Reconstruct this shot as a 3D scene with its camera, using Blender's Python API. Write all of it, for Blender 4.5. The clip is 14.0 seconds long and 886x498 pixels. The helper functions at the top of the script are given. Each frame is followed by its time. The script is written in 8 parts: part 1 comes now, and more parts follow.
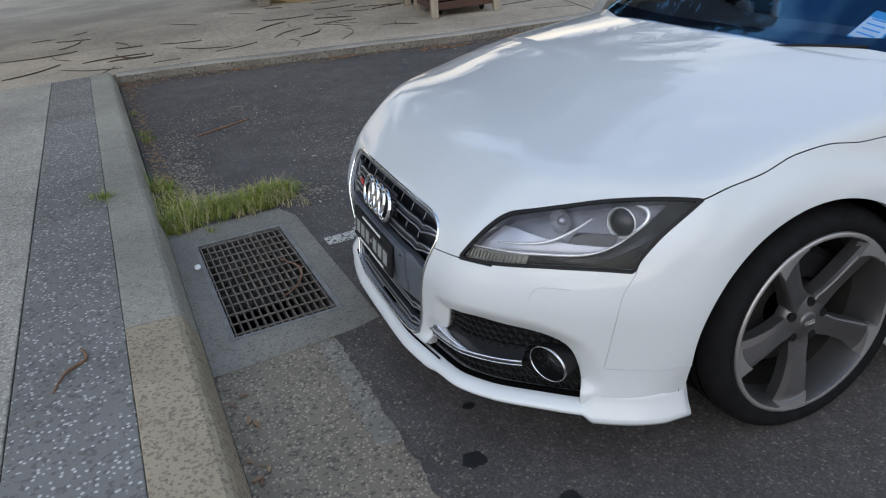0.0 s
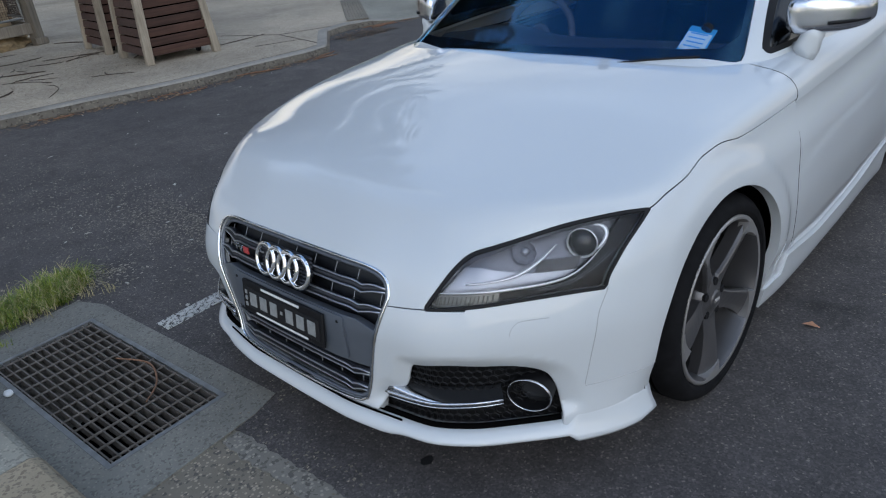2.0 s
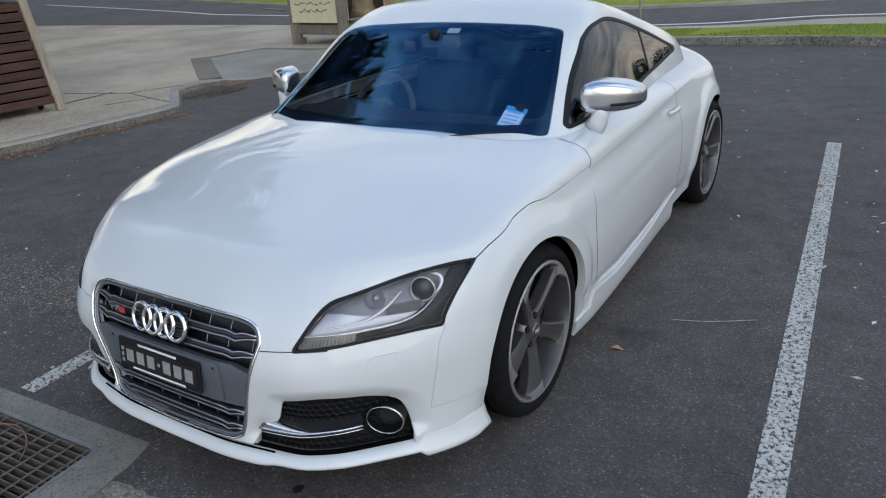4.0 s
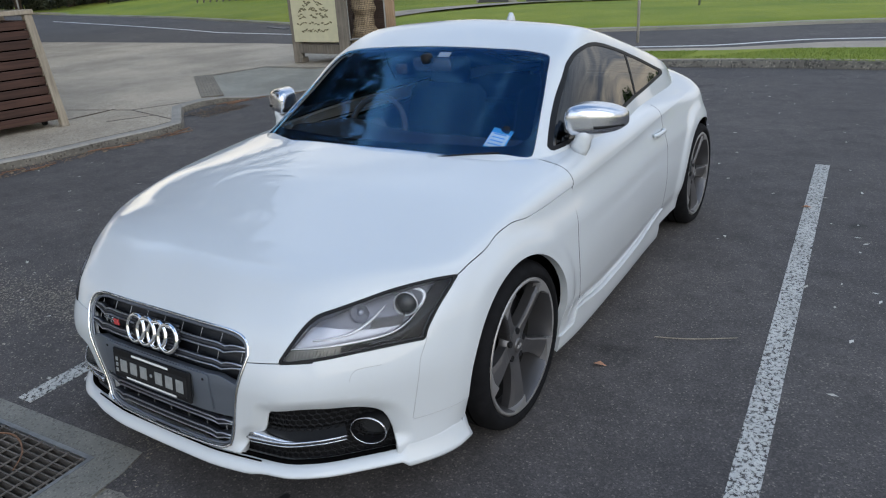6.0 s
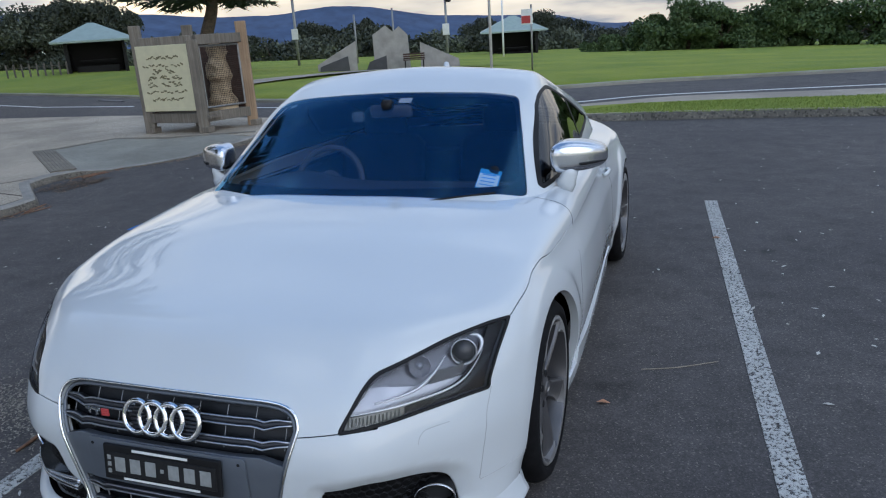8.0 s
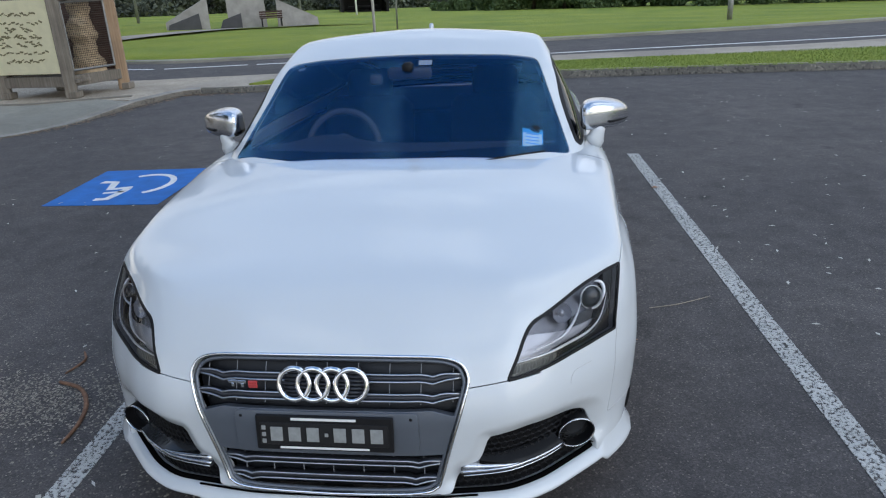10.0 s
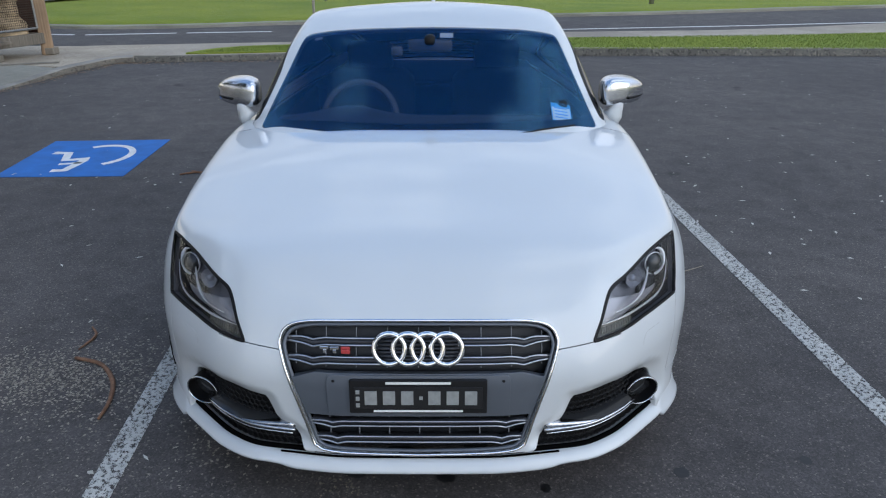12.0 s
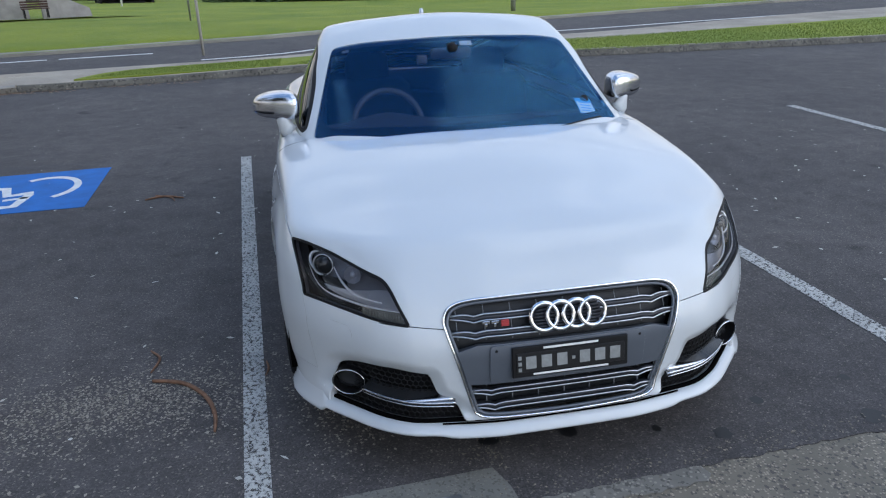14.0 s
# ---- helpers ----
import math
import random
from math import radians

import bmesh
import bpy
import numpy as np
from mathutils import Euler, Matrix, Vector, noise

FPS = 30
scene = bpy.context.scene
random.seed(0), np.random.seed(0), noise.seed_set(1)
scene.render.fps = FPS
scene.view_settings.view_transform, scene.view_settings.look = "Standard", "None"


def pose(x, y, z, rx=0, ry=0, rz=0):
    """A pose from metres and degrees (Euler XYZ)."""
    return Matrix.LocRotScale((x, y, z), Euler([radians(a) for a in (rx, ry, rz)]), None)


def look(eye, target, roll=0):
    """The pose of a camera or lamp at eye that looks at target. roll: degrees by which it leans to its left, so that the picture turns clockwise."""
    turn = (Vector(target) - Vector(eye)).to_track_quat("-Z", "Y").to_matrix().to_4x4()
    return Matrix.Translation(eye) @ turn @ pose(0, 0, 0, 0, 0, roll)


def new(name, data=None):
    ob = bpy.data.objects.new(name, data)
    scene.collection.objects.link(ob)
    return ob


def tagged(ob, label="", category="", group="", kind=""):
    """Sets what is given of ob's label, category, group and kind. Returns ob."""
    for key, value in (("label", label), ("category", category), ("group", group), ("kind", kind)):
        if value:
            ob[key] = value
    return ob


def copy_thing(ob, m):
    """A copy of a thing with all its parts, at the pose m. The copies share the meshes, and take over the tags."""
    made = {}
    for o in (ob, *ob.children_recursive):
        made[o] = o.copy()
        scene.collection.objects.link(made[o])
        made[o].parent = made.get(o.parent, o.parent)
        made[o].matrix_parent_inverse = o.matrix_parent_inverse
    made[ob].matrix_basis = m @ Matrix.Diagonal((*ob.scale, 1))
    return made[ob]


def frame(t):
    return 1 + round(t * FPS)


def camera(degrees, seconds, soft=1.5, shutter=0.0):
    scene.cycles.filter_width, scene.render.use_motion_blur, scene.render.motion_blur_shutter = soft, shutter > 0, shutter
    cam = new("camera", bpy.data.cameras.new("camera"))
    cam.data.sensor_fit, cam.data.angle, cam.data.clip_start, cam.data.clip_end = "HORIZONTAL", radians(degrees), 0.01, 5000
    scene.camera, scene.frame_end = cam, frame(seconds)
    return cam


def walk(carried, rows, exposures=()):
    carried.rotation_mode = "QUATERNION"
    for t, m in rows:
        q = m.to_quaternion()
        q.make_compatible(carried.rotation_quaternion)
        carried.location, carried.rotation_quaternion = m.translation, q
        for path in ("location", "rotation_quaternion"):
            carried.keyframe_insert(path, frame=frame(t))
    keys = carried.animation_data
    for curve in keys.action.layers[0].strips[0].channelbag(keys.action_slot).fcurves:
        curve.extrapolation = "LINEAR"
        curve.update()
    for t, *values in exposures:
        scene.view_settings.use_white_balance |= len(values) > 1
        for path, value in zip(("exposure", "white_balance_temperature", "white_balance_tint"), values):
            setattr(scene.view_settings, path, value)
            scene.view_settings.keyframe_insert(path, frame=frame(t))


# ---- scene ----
cam = camera(63.0, 14.0, soft=1.15)
PATH = [
    (0, (2.057, -0.483, 1.381), (0.359, 0.125, 0.518), -5.9),
    (0.5, (1.938, -0.517, 1.422), (0.351, 0.318, 0.537), -4.4),
    (1, (1.848, -0.639, 1.454), (0.371, 0.375, 0.564), -5.4),
    (1.5, (1.802, -0.827, 1.474), (0.4, 0.327, 0.637), -5.7),
    (2, (1.647, -0.905, 1.452), (0.354, 0.349, 0.584), -6.7),
    (2.5, (1.618, -1.013, 1.495), (0.507, 0.405, 0.626), -9.0),
    (3, (1.659, -1.114, 1.525), (0.741, 0.453, 0.688), -4.8),
    (3.5, (1.784, -1.133, 1.575), (0.78, 0.406, 0.785), -4.1),
    (6, (1.966, -1.174, 1.63), (0.939, 0.378, 0.898), -3.5),
    (6.5, (1.914, -1.18, 1.601), (0.874, 0.375, 0.893), -3.9),
    (7, (1.771, -1.27, 1.595), (0.722, 0.311, 0.963), -6.1),
    (7.5, (1.582, -1.348, 1.597), (0.739, 0.391, 1.083), -4.5),
    (8, (1.353, -1.331, 1.543), (0.698, 0.466, 0.957), -3.7),
    (8.5, (1.164, -1.389, 1.549), (0.537, 0.401, 0.913), -2.7),
    (11, (0.278, -1.683, 1.634), (0.233, 0.169, 0.88), -2.7),
    (11.5, (0.187, -1.676, 1.626), (0.149, 0.169, 0.854), -1.9),
    (12, (0.086, -1.718, 1.615), (0.071, 0.127, 0.844), -0.2),
    (12.5, (-0.077, -1.859, 1.637), (-0.073, -0.015, 0.863), -2.4),
    (13, (-0.269, -1.86, 1.606), (-0.091, -0.003, 0.884), -1.1),
    (13.5, (-0.534, -1.834, 1.598), (-0.278, -0.028, 0.778), -1.7),
    (14, (-0.779, -1.899, 1.637), (-0.428, -0.077, 0.889), -1.6),
]
walk(cam, [(t, look(eye, target, roll)) for t, eye, target, roll in PATH], [(0, -0.32, 6450, 9), (0.9, -0.50, 6150, 8), (1.5, -0.55, 5950, 8), (3.5, -0.28, 6400, 8), (6.5, -0.25, 6300, 8), (7.5, -0.58, 5850, 8), (8, -0.51, 5750, 8), (8.5, -0.38, 5850, 8), (11, -0.25, 6150, 8.5), (12.5, -0.27, 6000, 8.5), (13, -0.27, 5900, 9), (14, -0.22, 5950, 9.5)])

# ---- light: broken cloud, grey and streaked low down, thin and blue overhead ----
world = bpy.data.worlds.new("sky")
scene.world = world
world.use_nodes = True
wn, wl = world.node_tree.nodes, world.node_tree.links
wn.clear()
SUN_EL, SUN_ROT = radians(24), radians(125)
w_out = wn.new("ShaderNodeOutputWorld")
w_bg = wn.new("ShaderNodeBackground")
w_sky = wn.new("ShaderNodeTexSky")
w_sky.sky_type = "NISHITA"
w_sky.sun_disc = False
w_sky.sun_elevation, w_sky.sun_rotation = SUN_EL, SUN_ROT
w_tc = wn.new("ShaderNodeTexCoord")
w_sep = wn.new("ShaderNodeSeparateXYZ")
wl.new(w_tc.outputs["Generated"], w_sep.inputs[0])


def w_noise(scale, stretch, detail, lo, hi, east=0.0):
    """Drifting cloud: a noise pulled out along the horizon, cut between two levels."""
    mp = wn.new("ShaderNodeMapping")
    mp.inputs["Scale"].default_value = stretch
    mp.inputs["Location"].default_value = (3.7 * (scale > 3), 1.9 * (scale > 3), 0)
    wl.new(w_tc.outputs["Generated"], mp.inputs["Vector"])
    nz = wn.new("ShaderNodeTexNoise")
    nz.inputs["Scale"].default_value, nz.inputs["Detail"].default_value, nz.inputs["Roughness"].default_value = scale, detail, 0.56
    wl.new(mp.outputs[0], nz.inputs["Vector"])
    rp = wn.new("ShaderNodeValToRGB")
    rp.color_ramp.elements[0].position, rp.color_ramp.elements[1].position = lo, hi
    level = nz.outputs["Fac"]
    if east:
        # the cloud is thickened towards the east, out of view, for the windscreen's reflection
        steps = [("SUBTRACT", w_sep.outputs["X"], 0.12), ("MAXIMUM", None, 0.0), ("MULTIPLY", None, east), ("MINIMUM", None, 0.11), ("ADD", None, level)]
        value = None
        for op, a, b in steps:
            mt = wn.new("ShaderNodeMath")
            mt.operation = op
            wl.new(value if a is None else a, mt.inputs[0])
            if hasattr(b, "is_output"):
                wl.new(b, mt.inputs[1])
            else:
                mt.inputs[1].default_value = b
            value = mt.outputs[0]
        # and a bank of white cloud, out of view, is added high north-east likewise
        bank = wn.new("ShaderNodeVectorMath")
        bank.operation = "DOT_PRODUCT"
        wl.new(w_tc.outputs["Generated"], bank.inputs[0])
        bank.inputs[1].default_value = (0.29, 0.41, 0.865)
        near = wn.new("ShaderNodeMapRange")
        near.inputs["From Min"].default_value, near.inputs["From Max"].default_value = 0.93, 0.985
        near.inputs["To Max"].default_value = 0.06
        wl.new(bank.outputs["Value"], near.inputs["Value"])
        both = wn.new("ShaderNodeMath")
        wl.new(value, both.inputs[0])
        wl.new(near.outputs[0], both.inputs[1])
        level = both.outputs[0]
    wl.new(level, rp.inputs["Fac"])
    return rp.outputs["Color"]


def w_ramp(socket, *stops):
    rp = wn.new("ShaderNodeValToRGB")
    el = rp.color_ramp.elements
    while len(el) < len(stops):
        el.new(0.5)
    for k, (p, c) in zip(el, stops):
        k.position, k.color = p, (*c, 1)
    wl.new(socket, rp.inputs["Fac"])
    return rp.outputs["Color"]


def w_mix(fac, a, b, mode="MIX"):
    mx = wn.new("ShaderNodeMix")
    mx.data_type, mx.blend_type = "RGBA", mode
    for v, k in ((fac, "Factor"), (a, "A"), (b, "B")):
        if hasattr(v, "is_output"):
            wl.new(v, mx.inputs[k])
        else:
            mx.inputs[k].default_value = v
    return mx.outputs["Result"]


# low cloud: grey-blue bellies and warm lit breaks between them
grey = w_ramp(w_sep.outputs["Z"], (0.0, (2.9, 3.0, 3.3)), (0.12, (2.5, 2.8, 3.4)), (0.30, (4.2, 4.7, 5.6)), (0.55, (6.0, 6.8, 8.2)))
warm = w_ramp(w_sep.outputs["Z"], (0.0, (10.5, 8.5, 6.0)), (0.12, (9.0, 8.2, 7.0)), (0.30, (7.6, 7.9, 8.4)), (0.55, (8.5, 9.4, 10.8)))
low_cloud = w_mix(w_noise(2.4, (1.4, 1.4, 8.0), 9, 0.39, 0.60), grey, warm)
# the west, where the day goes down, glows through the cloud
w_dot = wn.new("ShaderNodeVectorMath")
w_dot.operation = "DOT_PRODUCT"
wl.new(w_tc.outputs["Generated"], w_dot.inputs[0])
w_dot.inputs[1].default_value = (-0.862, 0.507, 0.0)
glow = w_ramp(w_dot.outputs["Value"], (0.70, (1.09, 1.11, 1.15)), (0.86, (1.06, 1.05, 1.04)), (1.0, (2.0, 1.85, 1.60)))
low_cloud = w_mix(1.0, low_cloud, glow, "MULTIPLY")
# low cloud in the unseen south-east is brightened too, to light the car's nose
w_se = wn.new("ShaderNodeVectorMath")
w_se.operation = "DOT_PRODUCT"
wl.new(w_tc.outputs["Generated"], w_se.inputs[0])
w_se.inputs[1].default_value = (0.35, -0.937, 0.0)
low_cloud = w_mix(1.0, low_cloud, w_ramp(w_se.outputs["Value"], (0.30, (1.0, 1.0, 1.0)), (0.85, (1.65, 1.63, 1.60))), "MULTIPLY")
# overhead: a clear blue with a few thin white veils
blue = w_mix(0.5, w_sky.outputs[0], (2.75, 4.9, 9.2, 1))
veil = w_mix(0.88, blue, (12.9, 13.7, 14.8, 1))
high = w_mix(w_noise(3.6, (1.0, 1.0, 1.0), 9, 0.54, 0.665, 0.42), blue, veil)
cover = w_ramp(w_sep.outputs["Z"], (0.42, (1, 1, 1)), (0.80, (0, 0, 0)))
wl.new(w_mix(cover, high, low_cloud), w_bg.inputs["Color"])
w_bg.inputs["Strength"].default_value = 0.143
wl.new(w_bg.outputs[0], w_out.inputs["Surface"])

sun_data = bpy.data.lights.new("sun", "SUN")
sun_data.energy, sun_data.angle, sun_data.color = 1.0, radians(60), (1.0, 0.95, 0.88)
sun = new("sun", sun_data)
sun.rotation_euler = (radians(90) - SUN_EL, 0, -SUN_ROT + radians(180))


# ---- materials ----
class Nodes:
    """Short hand for a node material."""

    def __init__(self, name, color=(0.5, 0.5, 0.5), rough=0.6, metal=0.0):
        self.mat = bpy.data.materials.new(name)
        self.mat.use_nodes = True
        self.n, self.l = self.mat.node_tree.nodes, self.mat.node_tree.links
        self.b = self.n["Principled BSDF"]
        self.b.inputs["Base Color"].default_value = (*color, 1)
        self.b.inputs["Roughness"].default_value = rough
        self.b.inputs["Metallic"].default_value = metal
        self.tc = self.n.new("ShaderNodeTexCoord")

    def put(self, value, socket):
        if hasattr(value, "is_output"):
            self.l.new(value, socket)
        else:
            socket.default_value = value

    def noise(self, scale, detail=4, rough=0.55, coords="Object", vec=None):
        t = self.n.new("ShaderNodeTexNoise")
        t.inputs["Scale"].default_value, t.inputs["Detail"].default_value, t.inputs["Roughness"].default_value = scale, detail, rough
        self.l.new(vec or self.tc.outputs[coords], t.inputs["Vector"])
        return t.outputs["Fac"]

    def voronoi(self, scale, feature="F1", out="Distance", vec=None):
        t = self.n.new("ShaderNodeTexVoronoi")
        t.feature = feature
        t.inputs["Scale"].default_value = scale
        self.l.new(vec or self.tc.outputs["Object"], t.inputs["Vector"])
        return t.outputs[out]

    def stretch(self, scale):
        t = self.n.new("ShaderNodeMapping")
        t.inputs["Scale"].default_value = scale
        self.l.new(self.tc.outputs["Object"], t.inputs["Vector"])
        return t.outputs[0]

    def ramp(self, fac, *stops):
        t = self.n.new("ShaderNodeValToRGB")
        el = t.color_ramp.elements
        while len(el) < len(stops):
            el.new(0.5)
        for k, (p, c) in zip(el, stops):
            k.position = p
            k.color = (*c, 1) if isinstance(c, tuple) else (c, c, c, 1)
        self.l.new(fac, t.inputs["Fac"])
        return t.outputs["Color"]

    def mix(self, fac, a, b, mode="MIX"):
        t = self.n.new("ShaderNodeMix")
        t.data_type, t.blend_type = "RGBA", mode
        self.put(fac, t.inputs["Factor"])
        for v, k in ((a, "A"), (b, "B")):
            self.put((*v, 1) if isinstance(v, tuple) else v, t.inputs[k])
        return t.outputs["Result"]

    def random(self):
        return self.n.new("ShaderNodeObjectInfo").outputs["Random"]

    def color(self, c):
        self.put(c, self.b.inputs["Base Color"])
        return self

    def rough(self, r):
        self.put(r, self.b.inputs["Roughness"])
        return self

    def bump(self, height, strength=0.3, dist=0.01):
        t = self.n.new("ShaderNodeBump")
        t.inputs["Strength"].default_value, t.inputs["Distance"].default_value = strength, dist
        self.l.new(height, t.inputs["Height"])
        self.l.new(t.outputs[0], self.b.inputs["Normal"])
        return self

    def coat(self, w, r=0.03):
        self.b.inputs["Coat Weight"].default_value, self.b.inputs["Coat Roughness"].default_value = w, r
        return self


def speckled(name, base, chips, dark, scale, amount, rough=0.85, big=0.6):
    """Stone-like stuff: a base with chips of another colour, stained at a large scale."""
    k = Nodes(name, base, rough)
    cell = k.voronoi(scale, out="Color")
    sep = k.n.new("ShaderNodeSeparateColor")
    k.l.new(cell, sep.inputs[0])
    body = k.mix(k.noise(9, 6), tuple(0.8 * c for c in base), tuple(min(1, 1.2 * c) for c in base))
    on = k.ramp(sep.outputs[0], (1 - amount - 0.02, 0.0), (1 - amount, 1.0))
    low = k.ramp(sep.outputs[1], (0.80, 0.0), (0.84, 1.0))
    col = k.mix(low, body, dark)
    edge = k.ramp(k.voronoi(scale), (0.35, 1.0), (0.55, 0.0))
    both = k.mix(1.0, on, edge, "MULTIPLY")
    col = k.mix(both, col, chips)
    stain = k.ramp(k.noise(big, 5, 0.6), (0.38, 0.72), (0.62, 1.08))
    k.color(k.mix(1.0, col, stain, "MULTIPLY"))
    k.bump(k.noise(scale * 1.3, 3), 0.5, 0.004)
    return k


def asphalt_material():
    k = Nodes("asphalt", (0.05, 0.05, 0.055), 0.9)
    stones = k.voronoi(170, out="Color")
    sep = k.n.new("ShaderNodeSeparateColor")
    k.l.new(stones, sep.inputs[0])
    tone = k.ramp(sep.outputs[0], (0.0, (0.055, 0.0500, 0.0490)), (0.70, (0.084, 0.0765, 0.0740)), (0.95, (0.115, 0.104, 0.097)), (0.99, (0.20, 0.18, 0.155)))
    patch = k.ramp(k.noise(0.45, 7, 0.66), (0.36, (0.80, 0.79, 0.80)), (0.52, (1.0, 0.985, 0.97)), (0.64, (1.20, 1.17, 1.14)))
    fine = k.ramp(k.noise(4.2, 8, 0.76), (0.33, 0.70), (0.50, 0.98), (0.67, 1.26))
    oil = k.ramp(k.noise(2.3, 2), (0.24, 0.45), (0.33, 1.0))
    col = k.mix(1.0, k.mix(1.0, k.mix(1.0, tone, patch, "MULTIPLY"), fine, "MULTIPLY"), oil, "MULTIPLY")
    # pale grit that washes out of the worn places
    grit = k.ramp(k.voronoi(60), (0.16, 1.0), (0.22, 0.0))
    worn = k.ramp(k.noise(0.8, 5, 0.6), (0.60, 0.0), (0.70, 1.0))
    pick = k.ramp(k.noise(23, 2), (0.52, 0.0), (0.58, 1.0))
    g = k.mix(1.0, k.mix(1.0, grit, worn, "MULTIPLY"), pick, "MULTIPLY")
    k.color(k.mix(g, col, (0.26, 0.245, 0.22)))
    k.bump(k.noise(150, 4, 0.7), 0.45, 0.004)
    return k.mat


def paint_line_material(name, colour, lo=0.49, hi=0.525, scale=58):
    """Road paint, worn through to the asphalt in flakes."""
    k = Nodes(name, colour, 0.75)
    wear = k.ramp(k.noise(scale, 6, 0.72), (lo, 0.0), (hi, 1.0))
    k.color(k.mix(1.0, colour, k.ramp(k.noise(6, 5), (0.3, 0.72), (0.7, 1.0)), "MULTIPLY"))
    tr = k.n.new("ShaderNodeBsdfTransparent")
    mx = k.n.new("ShaderNodeMixShader")
    k.l.new(wear, mx.inputs[0])
    k.l.new(k.b.outputs[0], mx.inputs[1])
    k.l.new(tr.outputs[0], mx.inputs[2])
    k.l.new(mx.outputs[0], k.n["Material Output"].inputs["Surface"])
    return k.mat


def grass_ground_material():
    k = Nodes("grass_ground", (0.08, 0.13, 0.03), 0.95)
    c = k.ramp(k.noise(60, 4, 0.7), (0.3, (0.155, 0.205, 0.018)), (0.55, (0.26, 0.305, 0.032)), (0.8, (0.37, 0.37, 0.07)))
    big = k.ramp(k.noise(0.35, 5), (0.35, (0.75, 0.85, 0.75)), (0.65, (1.15, 1.1, 1.0)))
    k.color(k.mix(1.0, c, big, "MULTIPLY"))
    k.bump(k.noise(90, 4), 0.8, 0.03)
    return k.mat


def simple(name, colour, rough=0.6, metal=0.0, vary=0.12, scale=14.0, bump=0.1):
    k = Nodes(name, colour, rough, metal)
    k.color(k.mix(1.0, colour, k.ramp(k.noise(scale, 5), (0.3, 1 - vary), (0.7, 1 + vary)), "MULTIPLY"))
    if bump:
        k.bump(k.noise(scale * 6, 4), bump, 0.002)
    return k.mat


def wood_material(name, a, b, axis=2, rough=0.75):
    k = Nodes(name, a, rough)
    sc = [38.0, 38.0, 38.0]
    sc[axis] = 1.6
    g = k.noise(1.0, 6, 0.65, vec=k.stretch(tuple(sc)))
    col = k.mix(k.ramp(g, (0.35, 0.0), (0.68, 1.0)), a, b)
    tint = k.ramp(k.random(), (0.0, 0.78), (1.0, 1.18))
    col = k.mix(1.0, col, tint, "MULTIPLY")
    k.color(k.mix(1.0, col, k.ramp(k.noise(2.5, 4), (0.3, 0.75), (0.7, 1.12)), "MULTIPLY"))
    k.bump(g, 0.35, 0.003)
    return k.mat


def car_paint_material():
    k = Nodes("white_paint", (0.585, 0.615, 0.635), 0.45)
    k.color(k.mix(1.0, (0.585, 0.615, 0.635), k.ramp(k.noise(1.4, 3), (0.3, 0.97), (0.7, 1.0)), "MULTIPLY"))
    k.coat(1.0, 0.015)
    return k.mat


def glass_material(name, tint, gloss=(1, 1, 1), ior=1.55, rough=0.0):
    """Tinted car glass: mostly see-through darkened, with a surface gloss of a given tint."""
    k = Nodes(name, tint, 0.02)
    tr = k.n.new("ShaderNodeBsdfTransparent")
    tr.inputs["Color"].default_value = (*tint, 1)
    gl = k.n.new("ShaderNodeBsdfGlossy")
    gl.inputs["Roughness"].default_value = rough
    gl.inputs["Color"].default_value = (*gloss, 1)
    fr = k.n.new("ShaderNodeFresnel")
    fr.inputs["IOR"].default_value = ior
    mx = k.n.new("ShaderNodeMixShader")
    k.l.new(fr.outputs[0], mx.inputs[0])
    k.l.new(tr.outputs[0], mx.inputs[1])
    k.l.new(gl.outputs[0], mx.inputs[2])
    k.l.new(mx.outputs[0], k.n["Material Output"].inputs["Surface"])
    return k.mat


def matt(mat, level):
    """Less surface sheen, as on dusty rubber and rough plastic."""
    mat.node_tree.nodes["Principled BSDF"].inputs["Specular IOR Level"].default_value = level
    return mat


ASPHALT = asphalt_material()
LINE = paint_line_material("line_paint", (0.60, 0.59, 0.55), 0.485, 0.53, 62)
BLUE = paint_line_material("blue_paint", (0.010, 0.155, 0.52), 0.66, 0.70)
ROADLINE = simple("road_line_paint", (0.7, 0.7, 0.68), 0.7)
GRASS_GROUND = grass_ground_material()
CONCRETE = speckled("concrete", (0.300, 0.280, 0.245), (0.335, 0.312, 0.275), (0.255, 0.238, 0.208), 70, 0.12, big=1.6).mat
KERB_GREY = speckled("kerb_concrete", (0.295, 0.282, 0.232), (0.385, 0.360, 0.296), (0.218, 0.204, 0.169), 120, 0.2).mat
KERB_WORN = speckled("worn_kerb", (0.339, 0.282, 0.194), (0.227, 0.186, 0.132), (0.207, 0.168, 0.120), 95, 0.36).mat
GUTTER = speckled("gutter_aggregate", (0.197, 0.172, 0.132), (0.369, 0.310, 0.233), (0.111, 0.098, 0.081), 100, 0.30).mat
SLAB = speckled("slab_concrete", (0.218, 0.210, 0.180), (0.282, 0.264, 0.222), (0.154, 0.144, 0.125), 130, 0.2).mat
TERRAZZO = speckled("dark_paver", (0.181, 0.176, 0.160), (0.47, 0.46, 0.43), (0.125, 0.117, 0.109), 80, 0.19).mat
TERRAZZO_PALE = speckled("pale_paver", (0.348, 0.325, 0.275), (0.584, 0.533, 0.458), (0.236, 0.221, 0.194), 95, 0.3).mat
PLAZA = speckled("exposed_aggregate", (0.425, 0.360, 0.270), (0.590, 0.515, 0.410), (0.262, 0.216, 0.166), 75, 0.35, big=0.6).mat
PATH = speckled("path_concrete", (0.385, 0.333, 0.261), (0.443, 0.387, 0.309), (0.318, 0.270, 0.214), 60, 0.25).mat
